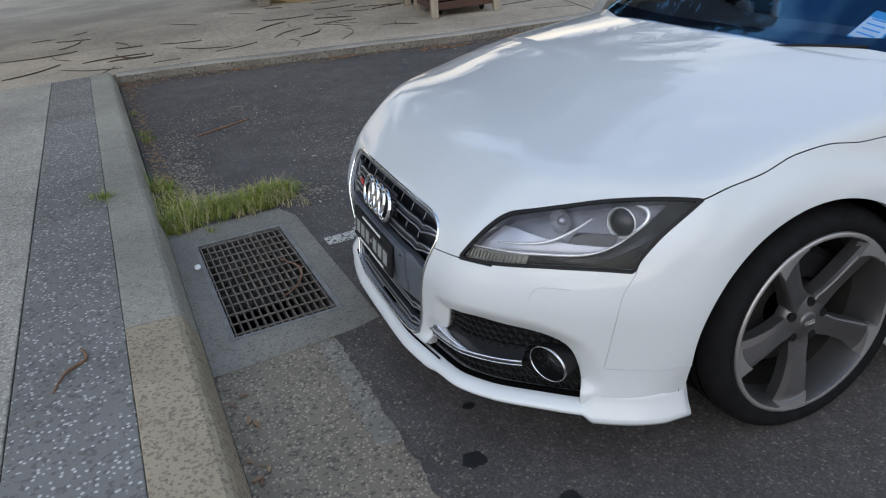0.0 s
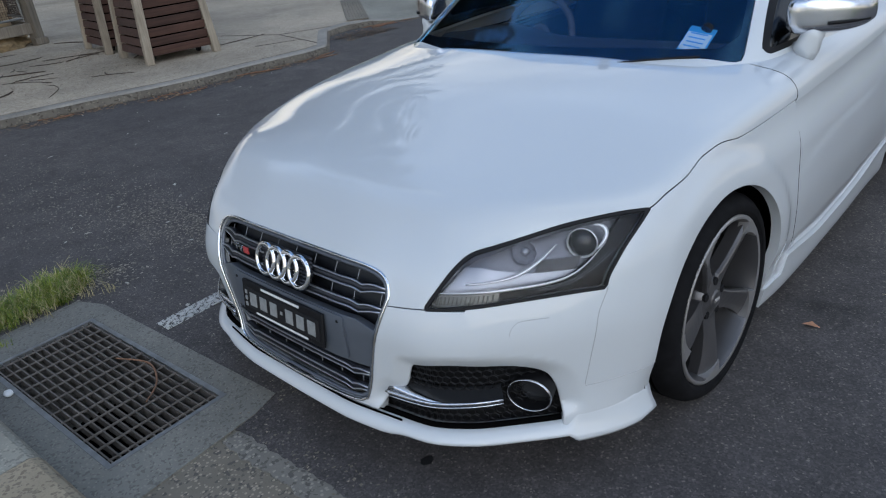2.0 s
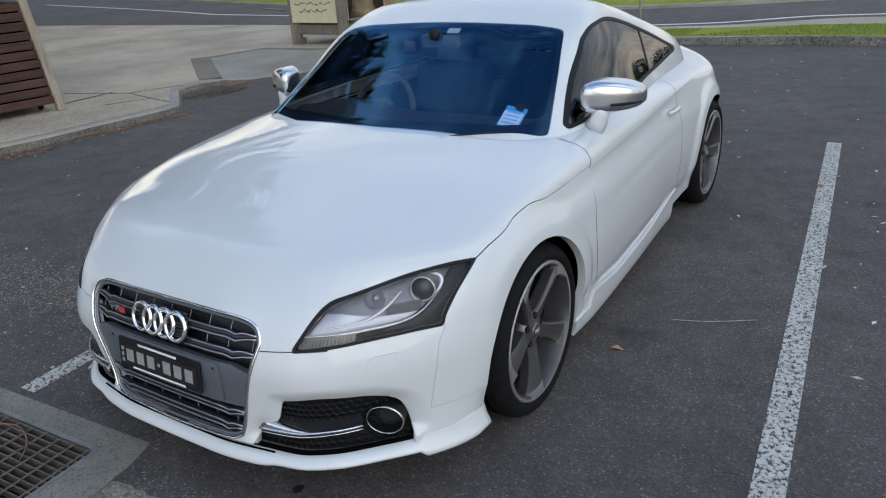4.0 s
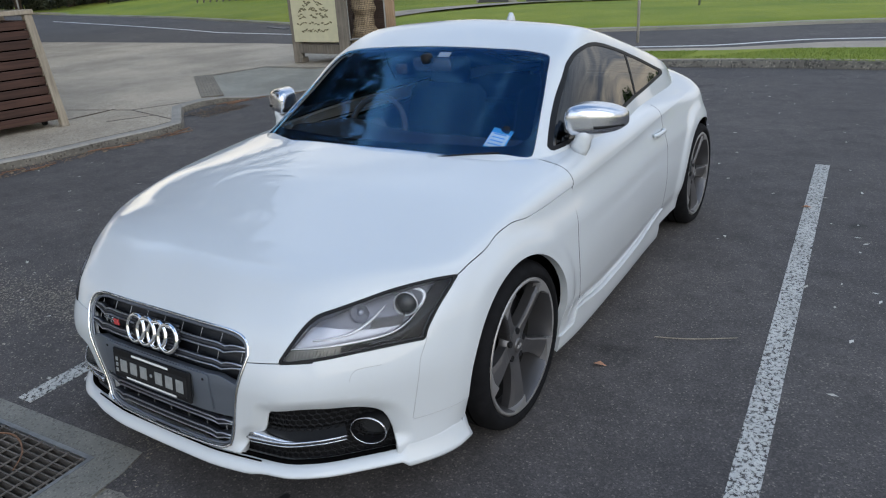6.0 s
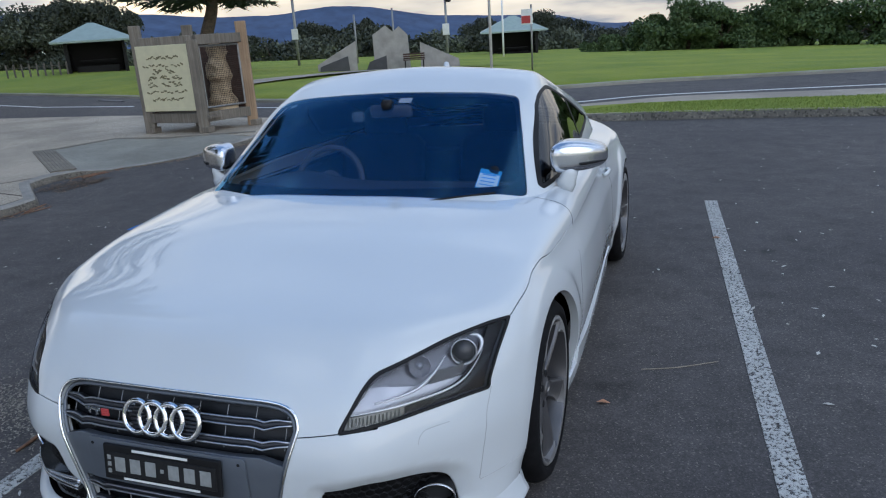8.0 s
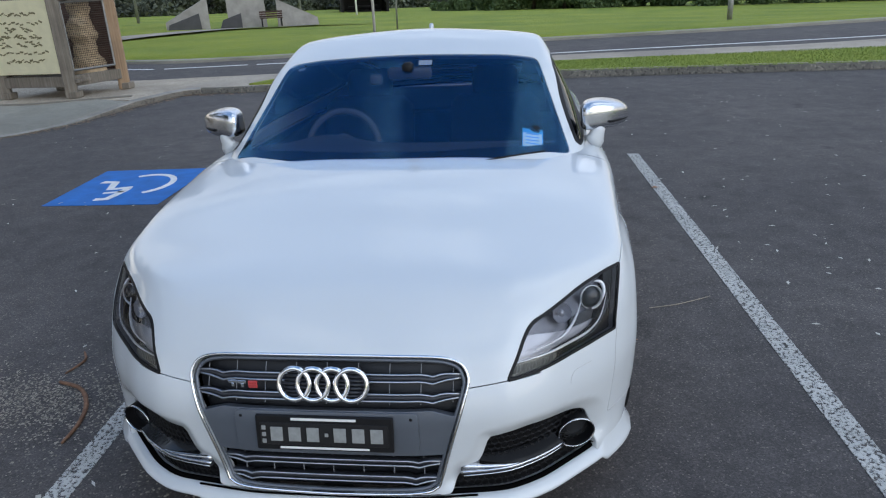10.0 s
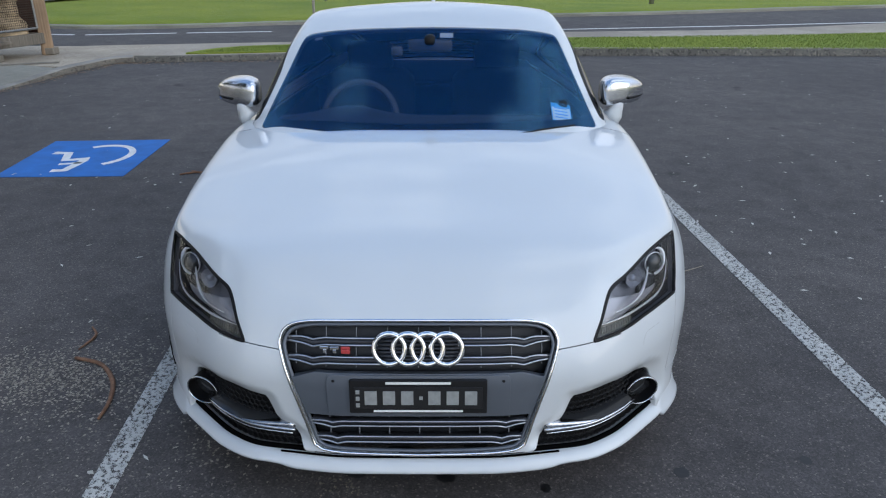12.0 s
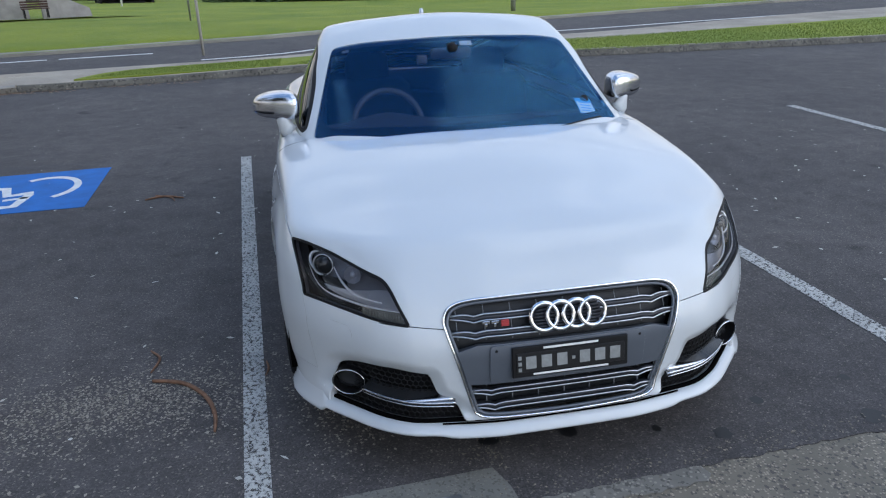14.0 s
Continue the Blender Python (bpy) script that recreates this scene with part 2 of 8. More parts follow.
KERB_FACE = speckled("dark_kerb_face", (0.150, 0.132, 0.105), (0.215, 0.190, 0.150), (0.080, 0.068, 0.052), 55, 0.22, big=3.0).mat
KERB_DARK = speckled("dark_weathered_kerb", (0.14, 0.13, 0.108), (0.24, 0.22, 0.18), (0.07, 0.066, 0.056), 38, 0.22, big=2.4).mat
MORTAR = speckled("eroded_mortar", (0.21, 0.195, 0.165), (0.33, 0.30, 0.25), (0.12, 0.11, 0.095), 85, 0.30).mat
SANDSTONE = simple("pale_sandstone", (0.46, 0.35, 0.22), 0.9, 0, 0.25, 9, 0.4)
STEEL = simple("galvanised_steel", (0.28, 0.28, 0.27), 0.55, 0.7, 0.2, 20)
MESH_WIRE = simple("brown_wire", (0.060, 0.045, 0.034), 0.85, 0.2, 0.3, 18, 0.2)
RUST = simple("rusty_steel", (0.16, 0.14, 0.12), 0.8, 0.5, 0.35, 18, 0.3)
BLACK = matt(simple("black_plastic", (0.007, 0.007, 0.008), 0.55, 0, 0.2, 30, 0.05), 0.25)
# near-black without sheen; its colour stands for deep shade in hollows
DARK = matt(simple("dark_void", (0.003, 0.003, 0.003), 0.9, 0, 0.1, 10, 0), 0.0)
WOOD_GREY = wood_material("weathered_timber", (0.15, 0.128, 0.10), (0.25, 0.22, 0.175))
WOOD_TAN = wood_material("tan_timber", (0.24, 0.155, 0.09), (0.36, 0.25, 0.15))
WOOD_PALE = wood_material("pale_timber", (0.25, 0.21, 0.155), (0.37, 0.32, 0.25))
WOOD_BROWN = wood_material("stained_slats", (0.046, 0.022, 0.015), (0.086, 0.042, 0.030), axis=0)
PAINT = car_paint_material()
RUBBER = matt(simple("tyre_rubber", (0.009, 0.009, 0.010), 0.85, 0, 0.3, 25, 0.15), 0.12)
CHROME = Nodes("chrome", (0.82, 0.83, 0.85), 0.08, 1.0).mat
SATIN = simple("satin_aluminium", (0.64, 0.66, 0.70), 0.22, 1.0, 0.05, 8, 0)
FOG_GLASS = simple("dark_fog_lens", (0.02, 0.021, 0.023), 0.08, 0, 0.1, 20, 0)
RIM = simple("titanium_wheel_paint", (0.135, 0.132, 0.135), 0.36, 0.7, 0.08, 9, 0)
RIM_EDGE = simple("machined_rim", (0.43, 0.42, 0.415), 0.36, 0.7, 0.06, 9, 0)
DISC = simple("worn_disc", (0.05, 0.048, 0.045), 0.6, 0.6, 0.2, 20, 0)
SEAM = simple("painted_seam_shade", (0.40, 0.41, 0.42), 0.8, 0, 0.1, 20, 0)
STRIP = simple("lamp_strip", (0.80, 0.81, 0.83), 0.28, 0.55, 0.03, 20, 0)
GREY_TRIM = simple("grey_grille_trim", (0.12, 0.135, 0.16), 0.35, 0.3, 0.06, 9, 0)
# the blue in the gloss colour stands for the blue of the mirrored sky
GLASS = glass_material("sky_blue_gloss_glass", (0.88, 0.93, 0.97), (0.20, 0.53, 1.0), 1.78)
GLASS_SIDE = glass_material("side_glass", (0.055, 0.065, 0.065))
GLASS_CLEAR = glass_material("clear_lens", (0.97, 0.97, 0.98), (0.9, 0.95, 1.0), 1.27, 0.0)
LAMP_DARK = simple("lamp_housing", (0.15, 0.155, 0.18), 0.30, 0.45, 0.25, 16, 0)
LAMP_GREY = simple("lamp_reflector", (0.36, 0.37, 0.41), 0.30, 0.6, 0.12, 12, 0)
INTERIOR = matt(simple("dark_interior", (0.012, 0.013, 0.016), 0.75, 0, 0.15, 15, 0.1), 0.15)
BARK = simple("bark", (0.075, 0.055, 0.04), 0.95, 0, 0.4, 9, 0.8)
ROOF_GREEN = simple("green_roof_metal", (0.30, 0.37, 0.33), 0.5, 0, 0.1, 3)
STONE = simple("grey_monument_stone", (0.30, 0.285, 0.26), 0.85, 0, 0.2, 3, 0.3)
STONE_DARK = simple("dark_monument_panel", (0.045, 0.045, 0.05), 0.5, 0, 0.2, 5)
WHITE = simple("white_enamel", (0.75, 0.75, 0.73), 0.4, 0, 0.06, 12, 0)
CREAM = simple("cream_panel", (0.62, 0.58, 0.38), 0.55, 0, 0.06, 9, 0)
MAP_INK = simple("map_ink", (0.16, 0.14, 0.07), 0.6, 0, 0.2, 20, 0)
RED = simple("red_enamel", (0.42, 0.05, 0.05), 0.45, 0, 0.08, 12, 0)


def leaf_material(name, a, b):
    k = Nodes(name, a, 0.7)
    isl = k.n.new("ShaderNodeNewGeometry").outputs["Random Per Island"]
    k.color(k.mix(isl, a, b))
    return k.mat


PINE = leaf_material("pine_needles", (0.012, 0.026, 0.012), (0.035, 0.055, 0.022))
SCRUB_PALE = leaf_material("grey_green_leaves", (0.050, 0.062, 0.040), (0.135, 0.150, 0.095))
SCRUB = leaf_material("scrub_leaves", (0.020, 0.028, 0.016), (0.055, 0.062, 0.034))
BUSH = leaf_material("bush_leaves", (0.035, 0.07, 0.018), (0.09, 0.13, 0.04))
BLADE = leaf_material("grass_blades", (0.050, 0.115, 0.010), (0.29, 0.32, 0.045))
FRIT = matt(Nodes("black_printed_border", (0.005, 0.005, 0.007), 0.12).mat, 0.16)
STRAW_BLADE = leaf_material("straw_blades", (0.30, 0.26, 0.12), (0.55, 0.47, 0.25))
DRY = leaf_material("dry_litter", (0.16, 0.09, 0.05), (0.34, 0.23, 0.13))
WHEEL_RIM = simple("steering_wheel_leather", (0.07, 0.075, 0.085), 0.45, 0, 0.1, 20, 0)
# blue of the distant haze, put into the forest's colour
HILL = simple("hazy_blue_hill", (0.048, 0.078, 0.15), 1.0, 0, 0.25, 0.02, 0)


# ---- mesh helpers ----
def finish(name, bm, mat, smooth=False):
    me = bpy.data.meshes.new(name)
    bm.to_mesh(me)
    bm.free()
    me.materials.append(mat)
    if smooth:
        me.shade_smooth()
    return me


def part(name, bm, mat, parent=None, label="", smooth=False):
    """One bmesh as one mesh object, under a thing or a part."""
    ob = new(name, finish(name, bm, mat, smooth))
    ob.parent = parent
    if label:
        ob["label"] = label
    return ob


def thing(name, label, category, group="", m=None, kind=""):
    ob = tagged(new(name), label, category, group, kind)
    if m is not None:
        ob.matrix_world = m
    return ob


def add_box(bm, size, m=None, bevel=0.0):
    r = bmesh.ops.create_cube(bm, size=1.0)
    bmesh.ops.scale(bm, vec=size, verts=r["verts"])
    if bevel:
        ed = list({e for v in r["verts"] for e in v.link_edges})
        rb = bmesh.ops.bevel(bm, geom=ed, offset=bevel, segments=1, affect="EDGES")
        vs = list({v for f in rb["faces"] for v in f.verts} | {v for v in r["verts"] if v.is_valid})
    else:
        vs = r["verts"]
    if m is not None:
        bmesh.ops.transform(bm, matrix=m, verts=vs)
    return vs


def box(size, m=None, bevel=0.0):
    bm = bmesh.new()
    add_box(bm, size, m, bevel)
    return bm


def add_tube(bm, points, radius, sides=8, closed=False, flat=1.0):
    """A tube along points; radius a number or one a point."""
    pts = [Vector(p) for p in points]
    n = len(pts)
    rings = []
    up = Vector((0.0123, 0.021, 1)).normalized()
    for i, p in enumerate(pts):
        a = pts[(i - 1) % n] if closed or i else pts[0]
        b = pts[(i + 1) % n] if closed or i < n - 1 else pts[-1]
        d = (b - a).normalized()
        s = d.cross(up)
        if s.length < 0.05:
            s = d.cross(Vector((1, 0, 0)))
        s.normalize()
        u = s.cross(d)
        r = float(radius[i] if isinstance(radius, (list, tuple)) else radius)
        rings.append([bm.verts.new(p + r * (math.cos(2 * math.pi * k / sides) * s + flat * math.sin(2 * math.pi * k / sides) * u)) for k in range(sides)])
    for i in range(n if closed else n - 1):
        q, w = rings[i], rings[(i + 1) % n]
        for k in range(sides):
            bm.faces.new((q[k], q[(k + 1) % sides], w[(k + 1) % sides], w[k]))
    if not closed:
        bm.faces.new(list(reversed(rings[0])))
        bm.faces.new(rings[-1])


def tube(points, radius, sides=8, closed=False, flat=1.0):
    bm = bmesh.new()
    add_tube(bm, points, radius, sides, closed, flat)
    return bm


def add_lathe(bm, profile, m=None, steps=48, arc=(0.0, 2 * math.pi)):
    """Turn a profile of (radius, height) about z."""
    full = abs(arc[1] - arc[0] - 2 * math.pi) < 1e-6
    cols = []
    for i in range(steps if full else steps + 1):
        a = arc[0] + (arc[1] - arc[0]) * i / steps
        cols.append([bm.verts.new((r * math.cos(a), r * math.sin(a), h)) for r, h in profile])
    for i in range(steps):
        p, q = cols[i], cols[(i + 1) % len(cols)]
        for k in range(len(profile) - 1):
            bm.faces.new((p[k], q[k], q[k + 1], p[k + 1]))
    vs = [v for c in cols for v in c]
    if m is not None:
        bmesh.ops.transform(bm, matrix=m, verts=vs)
    return vs


def lathe(profile, m=None, steps=48):
    bm = bmesh.new()
    add_lathe(bm, profile, m, steps)
    return bm


def add_prism(bm, outline, z0, z1, m=None):
    lo = [bm.verts.new((x, y, z0)) for x, y in outline]
    hi = [bm.verts.new((x, y, z1)) for x, y in outline]
    n = len(outline)
    bm.faces.new(list(reversed(lo)))
    bm.faces.new(hi)
    for i in range(n):
        bm.faces.new((lo[i], lo[(i + 1) % n], hi[(i + 1) % n], hi[i]))
    if m is not None:
        bmesh.ops.transform(bm, matrix=m, verts=lo + hi)


def prism(outline, z0, z1, m=None):
    bm = bmesh.new()
    add_prism(bm, outline, z0, z1, m)
    bmesh.ops.recalc_face_normals(bm, faces=bm.faces)
    return bm


def smooth_path(points, per=8, closed=False):
    """A Catmull-Rom curve through a few points of any dimension."""
    p = np.array(points, float)
    n = len(p)
    out = []
    for i in range(n if closed else n - 1):
        if closed:
            a, b, c, d = p[(i - 1) % n], p[i], p[(i + 1) % n], p[(i + 2) % n]
        else:
            a, b, c, d = p[max(i - 1, 0)], p[i], p[i + 1], p[min(i + 2, n - 1)]
        for k in range(per):
            t = k / per
            out.append(0.5 * (2 * b + (c - a) * t + (2 * a - 5 * b + 4 * c - d) * t * t + (3 * b - a - 3 * c + d) * t ** 3))
    if not closed:
        out.append(p[-1])
    return [tuple(float(q) for q in o) for o in out]


# ---- ground: the bay's own axes are turned a little against the car ----
LOT = radians(3.2)
LC, LS = math.cos(LOT), math.sin(LOT)
KERB_H = 0.13
PLAZA_H = 0.09


def lot(u, v):
    return (u * LC - v * LS, u * LS + v * LC)


LOT_M = Matrix.Rotation(LOT, 4, "Z")


def sheet(name, outline, z, mat, label, category, thick=0.0):
    """A flat piece of ground with a real thickness below z."""
    bm = bmesh.new()
    if thick:
        add_prism(bm, outline, z - thick, z)
        bmesh.ops.recalc_face_normals(bm, faces=bm.faces)
    else:
        f = bm.faces.new([bm.verts.new((x, y, z)) for x, y in outline])
        if f.normal.z < 0:
            f.normal_flip()
    return tagged(part(name, bm, mat), label, category, kind="structure")


def ragged(a, b, n, amount, seed):
    """Points of a worn edge from a to b: slow waves with smaller bites in them."""
    n *= 3
    long = math.hypot(b[0] - a[0], b[1] - a[1])
    pts = []
    for i in range(n + 1):
        s = long * i / n
        bite = noise.noise((s * 3.1, seed, 0)) + 0.8 * noise.noise((s * 11, seed, 4)) + 0.5 * noise.noise((s * 31, seed, 8))
        k = amount * 1.5 * bite * (0 < i < n)
        pts.append((a[0] + (b[0] - a[0]) * i / n - k * (b[1] - a[1]) / long, a[1] + (b[1] - a[1]) * i / n + k * (b[0] - a[0]) / long))
    return pts


def rect(u0, v0, u1, v1):
    return [lot(u0, v0), lot(u1, v0), lot(u1, v1), lot(u0, v1)]


sheet("ground", [(-2500, -2500), (2500, -2500), (2500, 14), (-2500, 14)], -0.6, GRASS_GROUND, "wide grassed ground reaching to the horizon", "ground")
worn = ragged(lot(-0.215, -0.118), lot(9, -0.125), 150, 0.014, 4)
sheet("road", [lot(-7.2, -0.545), lot(-1.60, -0.545)] + [lot(-1.60, 0.02), lot(-1.45, 0.072)] + [lot(-0.245, 0.078)] + worn + [lot(30, -0.125), lot(30, 10.15), lot(-7.2, 10.15)], 0.0, ASPHALT, "dark grey worn asphalt of the parking lot", "road", 0.08)

# gutter and the slab round the drain
sheet("gutter", [lot(-0.185, -0.55), lot(9, -0.55)] + [(x, y) for x, y in reversed(worn)], -0.004, GUTTER, "worn concrete gutter with exposed pebbles", "gutter", 0.1)
# a smoother trowelled band along the gutter's outer edge
band = ragged(lot(-0.19, -0.175), lot(0.42, -0.19), 26, 0.016, 8)
sheet("gutter_edge", [lot(-0.19, -0.115)] + band + [lot(0.45, -0.16)] + ragged(lot(0.44, -0.115), lot(-0.14, -0.11), 26, 0.012, 9), 0.0025, MORTAR, "pale mortar strip along the gutter", "gutter", 0.02)
G0, G1, H0, H1 = -1.365, -0.395, -0.445, -0.030
slab = bmesh.new()
for q in ([lot(-1.60, -0.55), lot(-0.19, -0.55), lot(-0.19, H0), lot(-1.60, H0)], [lot(-1.60, H0), lot(G0, H0), lot(G0, H1), lot(-1.60, H1)], [lot(G1, H0), lot(-0.19, H0), lot(-0.215, H1), lot(G1, H1)], [lot(-1.60, H1), lot(-0.215, H1), lot(-0.245, 0.078), lot(-1.45, 0.072), lot(-1.60, 0.02)]):
    add_prism(slab, q, -0.5, 0.004)
bmesh.ops.recalc_face_normals(slab, faces=slab.faces)
tagged(part("drain_slab", slab, SLAB), "smooth grey concrete slab round the drain", "concrete slab", kind="structure")
# the pit's darkness is put into this floor's colour
sheet("drain_floor", rect(G0, H0, G1, H1), -0.42, DARK, "near-black floor of the drain pit, its shade in the colour", "pit")

grate = thing("drain_grate", "rusty steel grate over a stormwater drain", "drain grate", m=LOT_M)
frame_bm = bmesh.new()
for a, b in (((G0, H0), (G1, H0)), ((G1, H0), (G1, H1)), ((G1, H1), (G0, H1)), ((G0, H1), (G0, H0))):
    c = Vector(((a[0] + b[0]) / 2, (a[1] + b[1]) / 2, -0.012))
    add_box(frame_bm, (abs(b[0] - a[0]) + 0.018, 0.018, 0.036) if a[1] == b[1] else (0.018, abs(b[1] - a[1]) - 0.018, 0.036), Matrix.Translation(c))
part("grate_frame", frame_bm, STEEL, grate, "flat steel frame")
one = finish("grate_bar", box((G1 - G0 - 0.02, 0.0055, 0.032)), RUST)
for k in range(14):
    o = new("grate_bar", one)
    o.parent = grate
    o.location = ((G0 + G1) / 2, H0 + 0.018 + (H1 - H0 - 0.036) * k / 13, -0.014)
rod = finish("grate_rod", tube([(0, H0 + 0.01, 0), (0, (H0 + H1) / 2, 0), (0, H1 - 0.01, 0)], 0.0045, 6), RUST)
for k in range(12):
    o = new("grate_rod", rod)
    o.parent = grate
    o.location = (G0 + 0.035 + (G1 - G0 - 0.07) * k / 11, 0, 0.0)

# paint
def stripe(name, u0, v0, u1, v1, mat, label):
    return tagged(part(name, prism([(u0, v0), (u1, v0), (u1, v1), (u0, v1)], 0.001, 0.0045, LOT_M), mat), label, "road marking", kind="structure")


stripe("bay_line", 1.70, -0.10, 1.80, 4.93, LINE, "worn white line of the parking bay")
stripe("bay_line", -1.075, 0.11, -0.985, 4.83, LINE, "worn white line of the parking bay")
stripe("bay_line", 4.84, -0.10, 4.94, 5.0, LINE, "worn white line of the parking bay")
blue = [(-3.19, 3.75), (-2.20, 3.72), (-2.18, 4.86), (-3.20, 4.86)]
tagged(part("blue_marking", prism(blue, 0.001, 0.004, LOT_M), BLUE), "blue painted square with a white wheelchair sign", "road marking", kind="structure")


def mark(outline):
    tagged(part("wheelchair_sign", prism(outline, 0.004, 0.0065, LOT_M), ROADLINE), "worn white strokes of the wheelchair sign", "road marking", kind="structure")


def thick_line(points, w):
    p = [Vector(q) for q in points]
    a, b = [], []
    for i, q in enumerate(p):
        d = (p[min(i + 1, len(p) - 1)] - p[max(i - 1, 0)]).normalized()
        n = Vector((-d.y, d.x)) * w / 2
        a.append(tuple(q + n)), b.append(tuple(q - n))
    return a + b[::-1]


arc = [(-2.62 + 0.26 * math.cos(a), 4.34 + 0.32 * math.sin(a)) for a in np.linspace(radians(-60), radians(125), 16)]
mark(thick_line(arc, 0.055))
mark(thick_line([(-2.66, 4.24), (-2.84, 4.20), (-2.90, 4.42), (-3.03, 4.44)], 0.075))
mark(thick_line([(-2.67, 4.11), (-2.84, 4.08)], 0.045))
mark(thick_line([(-2.68, 4.19), (-2.70, 4.03), (-2.72, 3.90), (-2.82, 3.89)], 0.07))

# ---- footpath where the camera stands: kerb stones and pavers ----
south = sheet("pavement", rect(-6.20, -14, 12, -0.80), KERB_H - 0.03, TERRAZZO_PALE, "speckled pavement beside the kerb", "pavement", 0.2)


def kerb_stone(u0, u1, mat, seed):
    """One kerb stone with a battered face and a worn upper edge."""
    bm = bmesh.new()
    r = random.Random(seed)
    n = max(2, int((u1 - u0) / 0.12))
    rows = []
    for i in range(n + 1):
        u = u0 + 0.003 + (u1 - u0 - 0.006) * i / n
        j = r.uniform(-0.004, 0.004)
        prof = [(-0.55, -0.12), (-0.552, 0.01), (-0.582 + j, KERB_H - 0.030), (-0.594 + j, KERB_H - 0.010), (-0.612, KERB_H + j * 0.3), (-0.782, KERB_H + 0.002), (-0.785, KERB_H - 0.003), (-0.785, -0.12)]
        rows.append([bm.verts.new((u, v, z)) for v, z in prof])
    for q, w in zip(rows, rows[1:]):
        for k in range(len(q) - 1):
            bm.faces.new((q[k], w[k], w[k + 1], q[k + 1]))
    bm.faces.new(rows[0])
    bm.faces.new(list(reversed(rows[-1])))
    bmesh.ops.recalc_face_normals(bm, faces=bm.faces)
    return part("kerb_stone", bm, mat, kerb_line)


kerb_line = thing("kerb_south", "row of kerb stones, some smooth grey, some coarse and worn", "kerb", m=LOT_M, kind="structure")
cuts = [-6.20, -5.6, -4.15, -3.05, -2.33, -1.83, -0.47]
for k, (a, b) in enumerate(zip(cuts, cuts[1:])):
    kerb_stone(a, b, KERB_GREY, k)
for k, a in enumerate((-0.47, 1.0, 2.45, 3.9, 5.35, 6.8)):
    kerb_stone(a, a + 1.46, KERB_WORN, 20 + k)


def paver(u0, u1, v0, v1, mat):
    o = part("paver", box((u1 - u0 - 0.006, v1 - v0 - 0.006, 0.05), Matrix.Translation(((u0 + u1) / 2, (v0 + v1) / 2, KERB_H - 0.026 + random.uniform(-0.001, 0.001))), 0.003), mat, south)
    o.matrix_parent_inverse = Matrix.Identity(4)
    o.matrix_basis = LOT_M


u = -6.15
while u < 1.6:
    paver(u, u + 0.61, -1.135, -0.7835, TERRAZZO)
    u += 0.61
for row in range(2):
    u = -6.19 + 0.3 * row
    while u < 1.6:
        paver(u, u + 0.92, -1.135 - 0.46 * (row + 1), -1.135 - 0.46 * row, TERRAZZO_PALE)
        u += 0.92


# ---- the edges of the lot: a curved kerb, a notch, a kerb ramp, and the kerb before the grass strip ----
west = smooth_path([(-6.16, -0.895), (-6.12, -0.40), (-6.01, 0.11), (-5.83, 0.63), (-5.70, 1.18), (-5.56, 1.75), (-5.39, 2.25), (-5.29, 2.75), (-5.25, 3.30), (-5.17, 3.92), (-5.20, 4.25)], 4)
nib = smooth_path([(-5.20, 4.25), (-5.30, 4.38), (-6.02, 4.96), (-6.13, 5.10), (-6.20, 5.42), (-6.15, 5.75)], 4)
bay = smooth_path([(-6.15, 5.75), (-5.98, 6.15), (-5.65, 6.65), (-5.42, 7.20), (-5.30, 7.80), (-5.22, 8.40), (-5.10, 8.95), (-4.95, 9.42), (-4.72, 9.56)], 5)
north = smooth_path([(-4.72, 9.56), (-4.0, 9.60), (-3.0, 9.74), (-1.0, 10.0), (1.0, 10.15), (3.6, 10.14), (5.0, 10.10), (9.0, 9.92), (18.0, 9.6), (30.0, 9.2)], 4)


def bay_height(y):
    """The kerb runs out at the ramp and comes up again behind it."""
    return float(np.interp(y, [5.5, 5.80, 6.15, 7.15, 7.9, 8.4], [0.09, 0.075, 0.016, 0.016, 0.06, 0.09]))


def set_back(path, by):
    """The path moved to its left."""
    res = []
    for i, p in enumerate(path):
        d = (Vector(path[min(i + 1, len(path) - 1)]) - Vector(path[max(i - 1, 0)])).normalized()
        res.append((p[0] - d.y * by, p[1] + d.x * by))
    return res


STREET_SIDE = smooth_path([(-20.0, 11.8), (-11.2, 11.85), (-8.0, 11.15), (-6.5, 10.85), (-5.5, 11.0), (-4.6, 11.1)], 4)
PATH_SIDE = smooth_path([(-4.6, 11.1), (-3.2, 11.28), (-1.0, 11.62), (0.2, 12.25), (1.2, 12.70), (4.1, 13.02), (6.2, 13.30), (13.7, 15.6), (30.0, 18.6)], 4)
VERGE_SIDE = smooth_path([(-4.0, 9.80), (-3.62, 10.42), (-2.8, 10.76), (-1.0, 11.08), (0.5, 11.52), (2.3, 11.74), (5.5, 11.86), (11.5, 13.0), (30.0, 16.0)], 4)
RAMP_TOP = [(-6.30, 5.86), (-8.15, 7.29), (-7.92, 8.36), (-6.80, 8.38), (-6.05, 8.74)]
plaza = sheet("plaza", set_back(west + nib[1:-1], 0.12) + RAMP_TOP + set_back([q for q in bay if q[1] > 8.45], 0.12) + list(reversed(STREET_SIDE)) + [(-60, 10.6), (-60, -14), lot(-6.21, -14), lot(-6.21, -0.62)], PLAZA_H - 0.004, PLAZA, "pale exposed aggregate paving of the plaza", "paving", 0.3)


